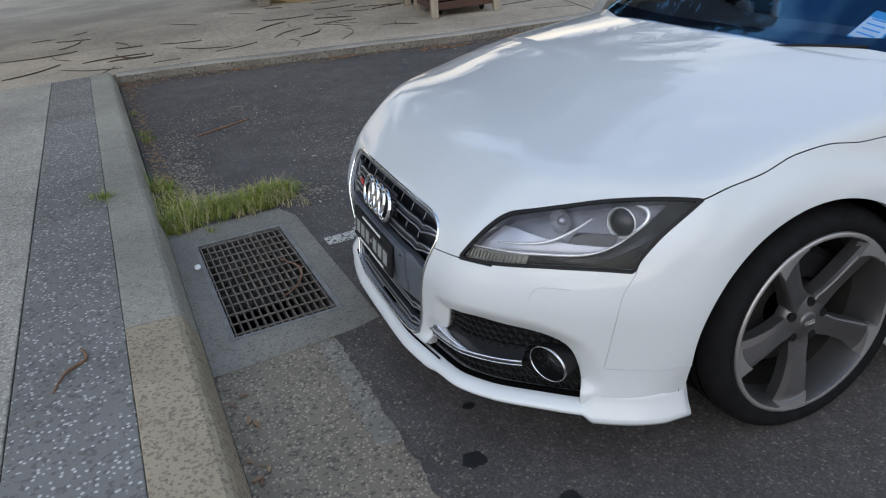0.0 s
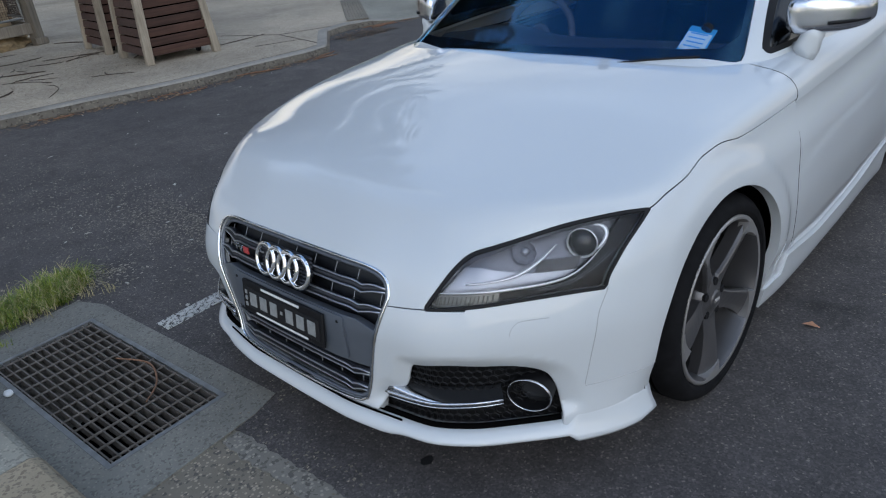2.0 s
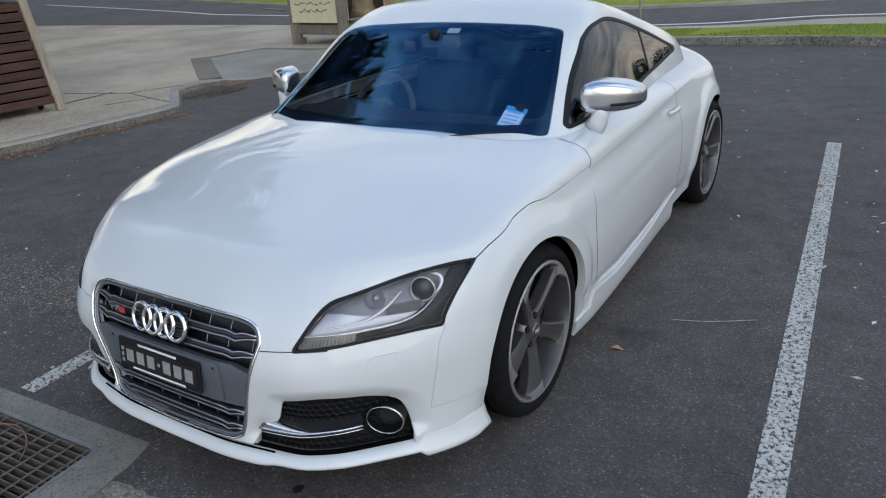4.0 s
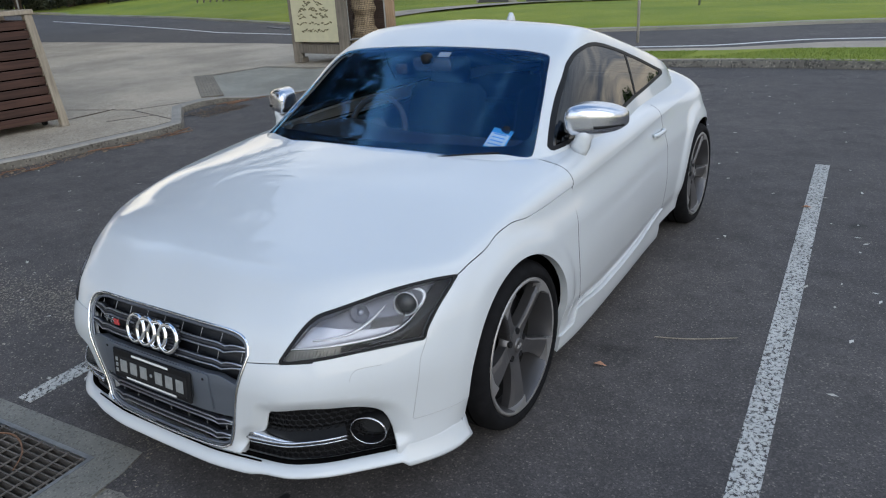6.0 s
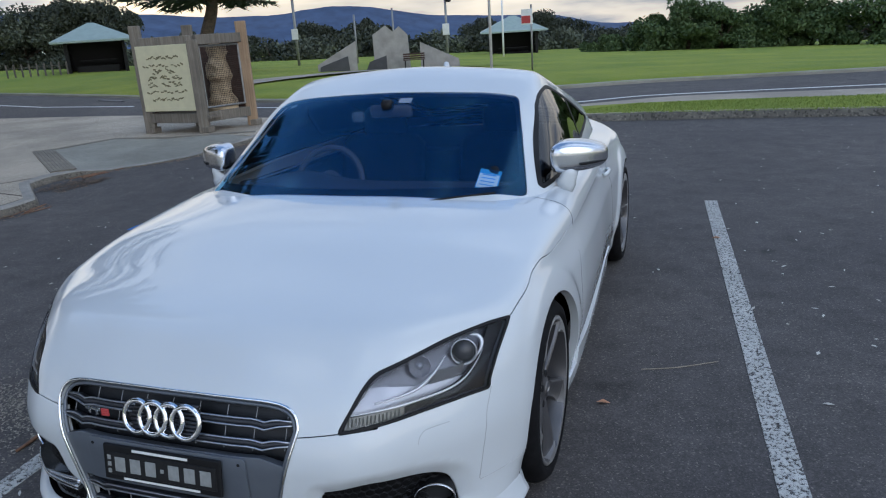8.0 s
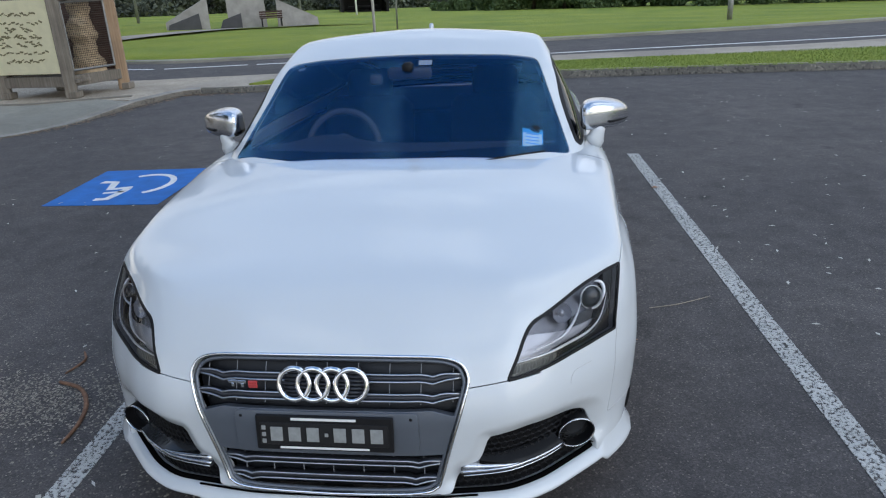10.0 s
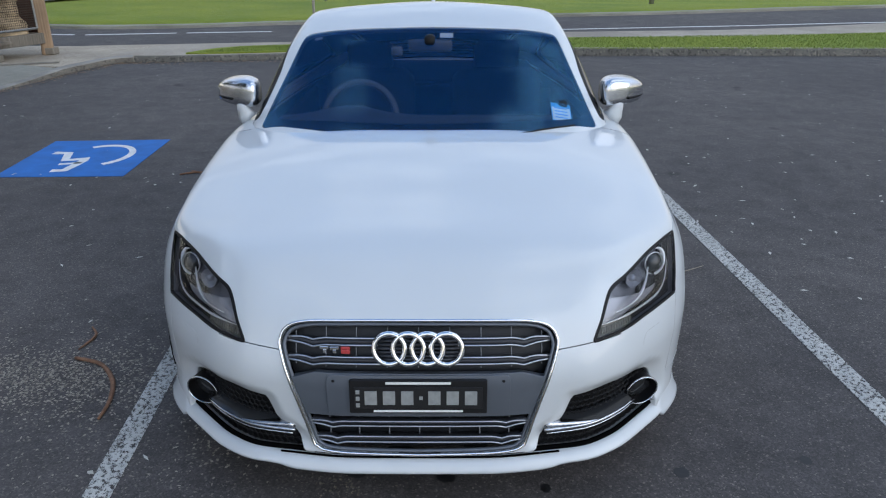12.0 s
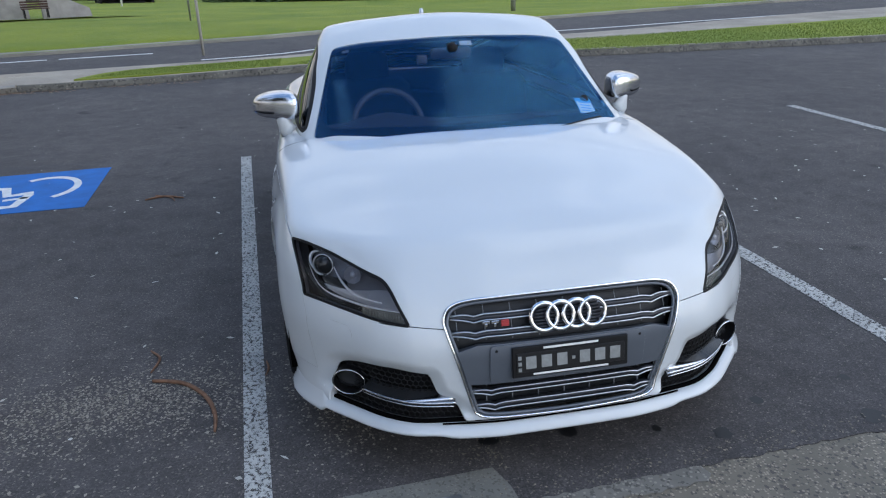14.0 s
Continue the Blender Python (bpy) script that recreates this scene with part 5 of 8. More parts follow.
def flared(surface, width=0.040, slope=0.60):
    """Set the sheet back towards the intakes: a bevel with a soft crease."""
    v, n, t = surface
    d = np.clip(in_intake(v[:, 0], v[:, 1], v[:, 2]), 0, 1)
    up = np.clip((v[:, 2] - 0.235) / 0.03, 0, 1)
    q = np.clip(width - d, 0, width)
    v = v - n * (slope * up * q * q / (q + 0.004))[:, None]
    fn = np.cross(v[t[:, 1]] - v[t[:, 0]], v[t[:, 2]] - v[t[:, 0]])
    m = np.zeros_like(v)
    for k in range(3):
        np.add.at(m, t[:, k], fn)
    m /= np.linalg.norm(m, axis=1)[:, None] + 1e-12
    near = (d < width + 0.004)[:, None]
    m = np.where((m * n).sum(1)[:, None] < 0, -m, m)
    return v, np.where(near, m, n), t


panel("front_bumper", flared(region(SHELL, out(in_hood), into(in_bumper, 0.0005), lambda x, y, z: z - 0.68)), PAINT, car, "gloss white front bumper", 0.03, 0.0, lambda x, y, z: np.where(np.abs(in_intake(x, y, z)) < 0.02, 0.006, 0.0012))
shoulder = curve([1.30, 1.36, 1.66, 2.17, 2.78, 3.33, 3.6], [0.787, 0.789, 0.797, 0.804, 0.822, 0.829, 0.829])
skirt_top = curve([1.2, 1.38, 1.76, 2.21, 2.50, 2.66, 2.9], [0.268, 0.262, 0.226, 0.234, 0.272, 0.305, 0.32])


def pressed(surface, line, depth, width):
    """A pressed crease: cut along a line of heights, the sheet below it set in and easing out again."""
    above = region(surface, lambda x, y, z: line(y) - z)
    v, n, t = region(surface, lambda x, y, z: z - line(y))
    s = np.clip(line(v[:, 1]) - v[:, 2], 0, 1) / width
    v = v - n * (depth(v[:, 1]) * s * np.exp(1 - s))[:, None]
    fn = np.cross(v[t[:, 1]] - v[t[:, 0]], v[t[:, 2]] - v[t[:, 0]])
    m = np.zeros_like(v)
    for k in range(3):
        np.add.at(m, t[:, k], fn)
    m /= np.linalg.norm(m, axis=1)[:, None] + 1e-12
    m = np.where((m * n).sum(1)[:, None] < 0, -m, m)
    k = np.clip(3.2 - s, 0, 1)[:, None]
    m = m * k + n * (1 - k)
    m /= np.linalg.norm(m, axis=1)[:, None]
    return np.concatenate([above[0], v]), np.concatenate([above[1], m]), np.concatenate([above[2], t + len(above[0])])


for keep in (left, right):
    rest = region(SHELL, keep, out(in_hood), out(in_bumper, 0.0005))
    panel("fender", region(rest, lambda x, y, z: y - door_front(z) + GAP, lambda x, y, z: 0.20 - z), PAINT, car, "", 0.03)
    door = region(rest, lambda x, y, z: door_front(z) + GAP - y, lambda x, y, z: y - 2.66 + GAP, lambda x, y, z: skirt_top(y) + GAP - z)
    door = pressed(door, lambda y: skirt_top(y) + 0.050, lambda y: 0.010 * np.clip((2.60 - y) / 0.3, 0, 1) * np.clip((y - 1.40) / 0.1, 0, 1), 0.026)
    panel("door", pressed(door, shoulder, lambda y: 0.0036 + 0 * y, 0.030), PAINT, car, "gloss white door with a sharp shoulder line", 0.0)
    panel("side_skirt", region(rest, lambda x, y, z: 0.9 - y, lambda x, y, z: y - 3.2, lambda x, y, z: z - np.where(y > 1.38, skirt_top(y), 0.20) + GAP, lambda x, y, z: np.where(y > 2.66, 9.0, -1.0)), PAINT, car, "", 0.03, 0.008)
    panel("rear_quarter", pressed(region(rest, lambda x, y, z: 2.66 + GAP - y, lambda x, y, z: 0.20 - z), shoulder, lambda y: 0.0036 * np.clip((3.5 - y) / 0.4, 0, 1), 0.030), PAINT, car, "", 0.0)
# near-black inner skin, added so that the panel gaps read as shaded
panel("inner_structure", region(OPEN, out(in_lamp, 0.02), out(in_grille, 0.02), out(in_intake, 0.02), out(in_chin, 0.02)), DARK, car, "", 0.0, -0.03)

# greenhouse
screen_side = lambda z: 0.728 - 0.40 * (z - 0.90)
SIDE_GLASS = smooth_path([(1.475, 0.912), (1.63, 1.028), (1.828, 1.160), (1.90, 1.195), (2.02, 1.226), (2.231, 1.232), (2.495, 1.183), (2.818, 1.092), (3.10, 1.005), (3.262, 0.955)], 4)[:-1] + smooth_path([(3.262, 0.955), (2.9, 0.945), (2.513, 0.938), (1.989, 0.926), (1.676, 0.916), (1.475, 0.912)], 3)[:-1]


def in_screen(x, y, z):
    a = np.abs(x) - screen_side(z)
    b = (y - (1.838 + 0.09 * x ** 2)) * 0.55
    c = (screen_base(x) - 0.03 - y)
    return smooth_max(0.012, a, b, c)


def in_side_glass(x, y, z):
    d = outline_distance(SIDE_GLASS, y, z)
    return np.where(np.abs(x) < 0.45, 1.0, d)


def in_back_glass(x, y, z):
    return smooth_max(0.012, 2.80 + 0.10 * x ** 2 - y, np.abs(x) - (0.56 - 0.1 * (y - 2.8)), y - 3.62)


TOPS = region(CABIN, lambda x, y, z: -0.025 - body_field(x, y, z))
panel("roof", region(TOPS, out(in_screen, 0.001), out(in_side_glass, 0.012), out(in_back_glass, 0.001)), PAINT, car, "gloss white roof and pillars", 0.02)
screen = panel("windscreen", region(TOPS, into(in_screen, 0.002)), GLASS, car, "windscreen, its gloss tinted blue for the reflected sky", 0.004, -0.001)
middle = lambda x: np.clip(1 - (x / 0.55) ** 2, 0, 1)
panel("screen_border", region(TOPS, into(in_screen, 0.002), lambda x, y, z: -0.018 - in_screen(x, y, z) - (0.034 + 0.045 * middle(x)) * np.clip((screen_base(x) + 0.09 + 0.05 * middle(x) - y) / 0.06, 0, 1)), FRIT, screen, "black printed edge", 0.0, -0.0062)
for keep in (left, right):
    pane = panel("side_window", region(TOPS, keep, into(in_side_glass, 0.004)), GLASS_SIDE, car, "dark tinted side window", 0.004, -0.004)
    panel("window_seal", region(TOPS, keep, into(in_side_glass, -0.012), out(in_side_glass, -0.004)), BLACK, pane, "black rubber seal", 0.01, -0.001)
    b_bar = region(TOPS, keep, into(in_side_glass, 0.006), lambda x, y, z: np.abs(y - 2.60 - 0.5 * (z - 1.0)) - 0.014)
    panel("quarter_bar", b_bar, BLACK, pane, "black divider", 0.0, -0.002)
panel("rear_window", region(TOPS, into(in_back_glass, 0.002)), GLASS_SIDE, car, "dark tinted rear window", 0.004, -0.001)
for o in (screen,):
    o.visible_shadow = False

# wheel wells and underbody
for y0 in (AXLE_F, AXLE_R):
    for sx in (-1, 1):
        bm = bmesh.new()
        prof = [(0.376, -0.16), (0.376, 0.14)]
        add_lathe(bm, prof, Matrix.Translation((sx * 0.74, y0, HUB_Z)) @ Matrix.Rotation(radians(90), 4, "Y"), 40, (radians(75), radians(285)))
        add_lathe(bm, [(0.0, -0.16 * sx), (0.376, -0.16 * sx)], Matrix.Translation((sx * 0.74, y0, HUB_Z)) @ Matrix.Rotation(radians(90), 4, "Y"), 40, (radians(75), radians(285)))
        part("wheel_well", bm, DARK, car, "black wheel well liner", True)
bm = bmesh.new()
add_prism(bm, [(-0.76, 0.42), (-0.5, 0.2), (0.5, 0.2), (0.76, 0.42), (0.56, 0.5), (0.56, 1.28), (0.80, 1.3), (0.80, 2.95), (0.56, 3.0), (0.56, 3.7), (0.7, 3.8), (0.6, 4.0), (-0.6, 4.0), (-0.7, 3.8), (-0.56, 3.7), (-0.56, 3.0), (-0.80, 2.95), (-0.80, 1.3), (-0.56, 1.28), (-0.56, 0.5)], 0.15, 0.24)
part("underbody", bm, DARK, car, "dark underbody")

# lower lip: one blade swept round the chin
def lip_mesh():
    bm = bmesh.new()
    xs = np.concatenate([np.linspace(0, 0.70, 26), np.linspace(0.70, 0.90, 40)[1:]])
    plan = [Vector((x, front_point(x, 0.25).y, 0)) for x in xs]
    plan = [p for p in plan if p.y < 0.50]
    plan += [Vector((plan[-1].x + 0.003, 0.525, 0)), Vector((plan[-1].x + 0.004, 0.545, 0))]
    plan = [Vector((-p.x, p.y, 0)) for p in reversed(plan[1:])] + plan
    rows = []
    for i, p in enumerate(plan):
        d = (plan[min(i + 1, len(plan) - 1)] - plan[max(i - 1, 0)]).normalized()
        o = Vector((d.y, -d.x, 0))
        ax = abs(p.x)
        drop = 0.010 * max(0.0, min(1.0, (0.43 - ax) / 0.05))
        reach = 0.020 + 0.006 * max(0.0, min(1.0, (0.43 - ax) / 0.05))
        foot = max(0.0, min(1.0, (ax - 0.778) / 0.012))
        thin = [(-0.045, 0.209), (-0.010, 0.210), (0.003, 0.205), (reach * 0.55, 0.197), (reach * 0.9, 0.190 - drop), (reach, 0.184 - drop), (reach - 0.003, 0.178 - drop), (reach - 0.02, 0.174 - drop), (-0.06, 0.176)]
        deep = [(-0.045, 0.255), (-0.006, 0.252), (0.003, 0.226), (0.010, 0.200), (0.021, 0.180), (0.025, 0.170), (0.021, 0.160), (0.000, 0.157), (-0.06, 0.160)]
        prof = [(r0 + (r1 - r0) * foot, z0 + (z1 - z0) * foot) for (r0, z0), (r1, z1) in zip(thin, deep)]
        rows.append([bm.verts.new((p.x + o.x * a, p.y + o.y * a, z)) for a, z in prof])
    for q, w in zip(rows, rows[1:]):
        for k in range(len(q)):
            bm.faces.new((q[k], w[k], w[(k + 1) % len(q)], q[(k + 1) % len(q)]))
    bm.faces.new(rows[0])
    bm.faces.new(list(reversed(rows[-1])))
    bmesh.ops.recalc_face_normals(bm, faces=bm.faces)
    return bm


# two near-black tubes draw the shade in the gap between bumper and lip
part("chin_gap", tube([front_point(x, 0.214, 0.026) for x in np.linspace(-0.776, 0.776, 64)], 0.009, 6), DARK, car, "near-black tube drawing the shaded gap above the lip", True)
part("chin_seal", tube([front_point(x, 0.2140, 0.004) for x in np.linspace(-0.42, 0.42, 44)], 0.0032, 6), DARK, car, "black strip drawing the shaded gap between bumper and lip", True)
part("front_lip", lip_mesh(), PAINT, car, "gloss white lower front lip", True)

# grille
GRILLE_BACK = simple("grille_back", (0.007, 0.008, 0.011), 0.5, 0, 0.1, 9, 0)
grille = panel("grille", region(BODY, into(in_grille, 0.0)), GRILLE_BACK, car, "dark grille with paired chrome bars", 0.0, -0.05)
ring_path = [front_point(x, z, -0.001) for x, z in GRILLE]
part("grille_frame", tube(ring_path, 0.0046, 8, True), CHROME, grille, "polished chrome surround", True)
ring_path = [front_point(x * 0.972, 0.43 + (z - 0.43) * 0.965, 0.010) for x, z in GRILLE]
part("inner_frame", tube(ring_path, 0.006, 6, True), GREY_TRIM, grille, "grey inner surround", True)


def grille_half_width(z):
    zs = [z1 for x1, z1 in GRILLE[:56]]
    xs = [x1 for x1, z1 in GRILLE[:56]]
    near = [x1 for x1, z1 in zip(xs, zs) if abs(z1 - z) < 0.03 and x1 > 0.2]
    return float(np.interp(z, [0.25, 0.268, 0.41, 0.54, 0.6], [0.305, 0.318, 0.357, 0.395, 0.39])) if near else 0.3


BLADE_DARK = simple("grille_blade_grey", (0.028, 0.030, 0.037), 0.4, 0.2, 0.06, 9, 0)


BAR_METAL = simple("brushed_grille_metal", (0.50, 0.52, 0.56), 0.30, 1.0, 0.05, 30, 0)


def grille_bar(z):
    w = grille_half_width(z) - 0.012
    for dz in (0.009, -0.009):
        pts = []
        for x in np.linspace(-w, w, 41):
            a = abs(x) / w
            wave = 0.007 * math.exp(-((a - 0.80) / 0.05) ** 2)
            pts.append(front_point(x, z + dz * (1 - 0.5 * max(0, (a - 0.86) / 0.14)) - wave, 0.010 - 0.002 * (dz > 0)))
        bar = part("grille_bar", tube(pts, 0.0030, 6), BAR_METAL, grille, "thin chrome bar", True)
    bm = bmesh.new()
    rows = []
    for x in np.linspace(-w, w, 41):
        a = abs(x) / w
        wave = 0.007 * math.exp(-((a - 0.80) / 0.05) ** 2)
        rows.append([bm.verts.new(front_point(x, z + d - wave, i)) for d, i in ((0.008, 0.011), (-0.008, 0.013), (-0.008, 0.035), (0.008, 0.035))])
    for q, r in zip(rows, rows[1:]):
        for k in range(4):
            bm.faces.new((q[k], r[k], r[(k + 1) % 4], q[(k + 1) % 4]))
    part("grille_blade", bm, BLADE_DARK, grille, "dark grey blade between the chrome bars", True)


FIN_GREY = simple("fin_grey", (0.22, 0.23, 0.25), 0.4, 0, 0.1, 20, 0)
for z in (0.579, 0.530, 0.321, 0.269):
    grille_bar(z)
for x in np.linspace(-0.36, 0.36, 9):
    zz = [0.618, 0.60, 0.555, 0.508] if abs(x) < 0.36 else [0.6, 0.55, 0.51]
    part("grille_fin", tube([front_point(x, z, 0.026) for z in zz], 0.0014, 4), FIN_GREY, grille)
    if abs(x) < 0.29:
        part("grille_fin", tube([front_point(x, z, 0.03) for z in (0.35, 0.30, 0.245)], 0.0018, 4), FIN_GREY, grille)
trim_band = region(BODY, into(in_grille, 0.010), lambda x, y, z: z - (0.494 - 0.02 * np.clip((np.abs(x) - 0.30) / 0.06, 0, 1)), lambda x, y, z: 0.352 - z, lambda x, y, z: y - 0.5)
panel("plate_panel", trim_band, GREY_TRIM, grille, "plain grey panel behind the number plate", 0.025, -0.004)
holder = region(trim_band, lambda x, y, z: smooth_max(0.006, np.abs(x) - 0.262, np.abs(z - 0.425) - 0.066))
panel("plate_holder", holder, GREY_TRIM, grille, "raised grey plate holder", 0.008, 0.003)
for sx in (-1, 1):
    part("screw", lathe([(0.0, 0.002), (0.004, 0.0015), (0.005, 0)], Matrix.Translation(front_point(sx * 0.243, 0.475, -0.004)) @ Matrix.Rotation(radians(90), 4, "X"), 10), BLACK, grille)

# four interlinked rings, plain chrome, on a dark ribbed backing
bm = bmesh.new()
for k in range(9):
    z = 0.563 + 0.0095 * (k - 4)
    add_tube(bm, [front_point(x, z, 0.004) for x in np.linspace(-0.118 + 0.004 * abs(k - 4), 0.118 - 0.004 * abs(k - 4), 9)], 0.0052, 6)
part("emblem_backing", bm, BLADE_DARK, grille, "dark ribbed backing of the rings", True)
for k in range(4):
    x = -0.081 + 0.054 * k
    c = front_point(x, 0.563, -0.014)
    n = front_normal(0.0, 0.563)
    m = Matrix.Translation(c) @ Vector((0, 0, 1)).rotation_difference(Vector((0.25 * x, n.y, n.z * 0.6)).normalized()).to_matrix().to_4x4()
    prof = [(0.0440 + 0.0074 * math.cos(a), 0.0066 * math.sin(a) + 0.001 * (k % 2)) for a in np.linspace(0, 2 * math.pi, 11)]
    part("emblem_ring", lathe(prof, m, 44), CHROME, grille, "chrome ring", True)
# small badge, plain shapes
for x, w, mat in ((-0.268, 0.026, SATIN), (-0.239, 0.026, SATIN), (-0.207, 0.026, RED)):
    bm = bmesh.new()
    c = front_point(x, 0.560, 0.004)
    add_box(bm, (w, 0.006, 0.010), Matrix.Translation(c) @ Matrix.Translation((0, -0.004, 0.006)), 0.0015)
    add_box(bm, (w * (0.35 if mat is SATIN else 1.0), 0.006, 0.012), Matrix.Translation(c) @ Matrix.Translation((0, -0.004, -0.005)), 0.0015)
    part("badge", bm, mat, grille, "small metal badge")

# number plate: its writing is shown as plain bars
plate_m = Matrix.Translation((0.0, 0.020, 0.434)) @ Matrix.Rotation(radians(-8), 4, "X")
plate = part("number_plate", box((0.392, 0.010, 0.104), plate_m, 0.003), BLACK, grille, "black number plate with pale bars")
PLATE_GREY = simple("plate_grey", (0.25, 0.26, 0.255), 0.5, 0, 0.15, 60, 0)
PLATE_FACE = matt(simple("plate_face", (0.012, 0.012, 0.013), 0.5, 0, 0.2, 60, 0), 0.3)
part("plate_face", box((0.366, 0.004, 0.066), plate_m @ Matrix.Translation((0, -0.0052, -0.002)), 0.001), PLATE_FACE, plate)
for x in (-0.135, -0.083, -0.031, 0.046, 0.098, 0.150):
    part("bar", box((0.035, 0.002, 0.042), plate_m @ Matrix.Translation((x, -0.0082, -0.002)), 0.0005), PLATE_GREY, plate, "pale grey bar")
part("bar", box((0.010, 0.002, 0.010), plate_m @ Matrix.Translation((0.008, -0.0082, -0.002))), PLATE_GREY, plate)
for z in (-0.022, -0.002, 0.018):
    part("bar", box((0.011, 0.002, 0.012), plate_m @ Matrix.Translation((-0.172, -0.0082, z - 0.002))), PLATE_GREY, plate)
part("bar", box((0.185, 0.002, 0.007), plate_m @ Matrix.Translation((0.0, -0.0056, 0.0425))), WHITE, plate, "white bar")
part("bar", box((0.255, 0.002, 0.006), plate_m @ Matrix.Translation((0.0, -0.0056, -0.0435))), WHITE, plate, "white bar")

# lower intakes with fog lamps
for sx in (-1, 1):
    keep = left if sx > 0 else right
    hole = region(BODY, keep, into(in_intake, -0.006), lambda x, y, z: 0.18 - z)
    intake = panel("air_intake", hole, BLACK, car, "black honeycomb air intake", 0.0, -0.055)
    cells = bmesh.new()
    step = 0.021
    for i in range(22):
        for j in range(13):
            x = 0.37 + step * (i + 0.5 * (j % 2))
            z = 0.215 + step * 0.86 * j
            if outline_distance(INTAKE, np.array([x]), np.array([z]))[0] > -0.004 or z < 0.232:
                continue
            ctr = front_point(x, z, 0.040)
            add_tube(cells, [ctr + Vector((0.0115 * math.cos(a), 0.5 * 0.0115 * math.cos(a), 0.0115 * math.sin(a))) for a in np.linspace(0, 2 * math.pi, 7)[:-1] + math.pi / 6], 0.0019, 4, True)
    if sx < 0:
        bmesh.ops.scale(cells, vec=(-1, 1, 1), verts=cells.verts)
    part("honeycomb", cells, BLACK, intake, "black plastic honeycomb mesh")
    # a dark wing from the inner corner to the lamp, edged by two bright lines
    def fp(x, z, inset):
        q = front_point(x, z, inset)
        return Vector((sx * q.x, q.y, q.z))

    bar_z = lambda t: 0.287 + 0.006 * t + 0.008 * t * t
    bm = bmesh.new()
    rows = []
    for t in np.linspace(0, 1, 22):
        x, z, th = 0.376 + t * 0.29, bar_z(t), 0.016 + 0.012 * (1 - t)
        rows.append([bm.verts.new(q) for q in (fp(x, z + 0.002, 0.002), fp(x, z - 0.011, 0.005), fp(x, z - 0.011, 0.05), fp(x, z + th, 0.05))])
    for q, r in zip(rows, rows[1:]):
        for k in range(4):
            bm.faces.new((q[k], r[k], r[(k + 1) % 4], q[(k + 1) % 4]))
    bm.faces.new(rows[0])
    bmesh.ops.recalc_face_normals(bm, faces=bm.faces)
    wing = part("intake_wing", bm, FOG_GLASS, intake, "gloss black wing blade")
    part("upper_edge", tube([fp(0.372 + t * 0.294, bar_z(t) + 0.002, 0.001) for t in np.linspace(0, 1, 22)], [0.0042 - 0.001 * t for t in np.linspace(0, 1, 22)], 8), SATIN, wing, "satin aluminium edge", True)
    part("lower_edge", tube([fp(0.380 + t * 0.286, bar_z(t) - 0.0115, 0.004) for t in np.linspace(0, 1, 22)], 0.0024, 6), SATIN, wing, "satin aluminium edge", True)
    bm = bmesh.new()
    rows = []
    for t in np.linspace(0, 1, 10):
        x = 0.374 + 0.17 * t
        z = bar_z(t * 0.57) + 0.002
        rows.append([bm.verts.new(q) for q in (fp(x, z, 0.001), fp(x, z + 0.022 * (1 - t) + 0.002, 0.004 + 0.030 * (1 - t)), fp(x, z, 0.03))])
    for q, r in zip(rows, rows[1:]):
        for k in range(3):
            bm.faces.new((q[k], r[k], r[(k + 1) % 3], q[(k + 1) % 3]))
    bm.faces.new(rows[0])
    bmesh.ops.recalc_face_normals(bm, faces=bm.faces)
    part("inner_end", bm, SATIN, wing, "satin aluminium inner end", True)
    c = front_point(0.712, 0.302, 0.010)
    m = Matrix.Translation((sx * c.x, c.y, c.z)) @ Matrix.Rotation(radians(sx * 20), 4, "Z") @ Matrix.Rotation(radians(90), 4, "X") @ Matrix.Diagonal((1.22, 1.0, 1, 1))
    lamp = part("fog_lamp", lathe([(0.0, -0.022), (0.020, -0.023), (0.036, -0.027), (0.0450, -0.034)], m, 36), FOG_GLASS, intake, "dark fog lamp glass", True)
    part("lamp_barrel", lathe([(0.0450, -0.034), (0.0452, 0.002)], m, 40), BLACK, lamp, "black tunnel", True)
    part("lamp_housing", lathe([(0.0478, 0.001), (0.0470, -0.05)], m, 40), BLACK, lamp, "black housing", True)
    part("lamp_ring", lathe([(0.0450, 0.001), (0.0455, 0.0045), (0.0468, 0.0060), (0.0482, 0.0045), (0.0486, 0.000)], m, 44), SATIN, lamp, "thin satin metal ring", True)
    # washer flap: its fine seam, the shade drawn by a grey tube
    seam = smooth_path([(0.684, 0.489), (0.686, 0.506), (0.695, 0.520), (0.712, 0.523), (0.748, 0.5235)], 5)
    part("washer_seam", tube([fp(x, z, 0.0004) for x, z in seam], 0.0011, 4), SEAM, car, "fine seam of a headlamp washer flap")


def side_point(y, z, inset=0.0):
    """The flank's surface at a length and height."""
    lo, hi = 0.3, 1.1
    for _ in range(40):
        mid = 0.5 * (lo + hi)
        if body_field(np.array([mid]), np.array([y]), np.array([z]))[0] < 0:
            lo = mid
        else:
            hi = mid
    return Vector((lo - inset, y, z))


# the joint between bumper and wing, its shade drawn by a grey tube
joint = [side_point(float(bumper_edge(z)), z, 0.0003) for z in np.linspace(0.572, 0.318, 16)] + [side_point(y, 0.3125, 0.0003) for y in np.linspace(0.353, 0.541, 14)]
for sx in (-1, 1):
    part("bumper_joint", tube([Vector((sx * p.x, p.y, p.z)) for p in joint], 0.0014, 4), SEAM, car, "fine joint beside the bumper")


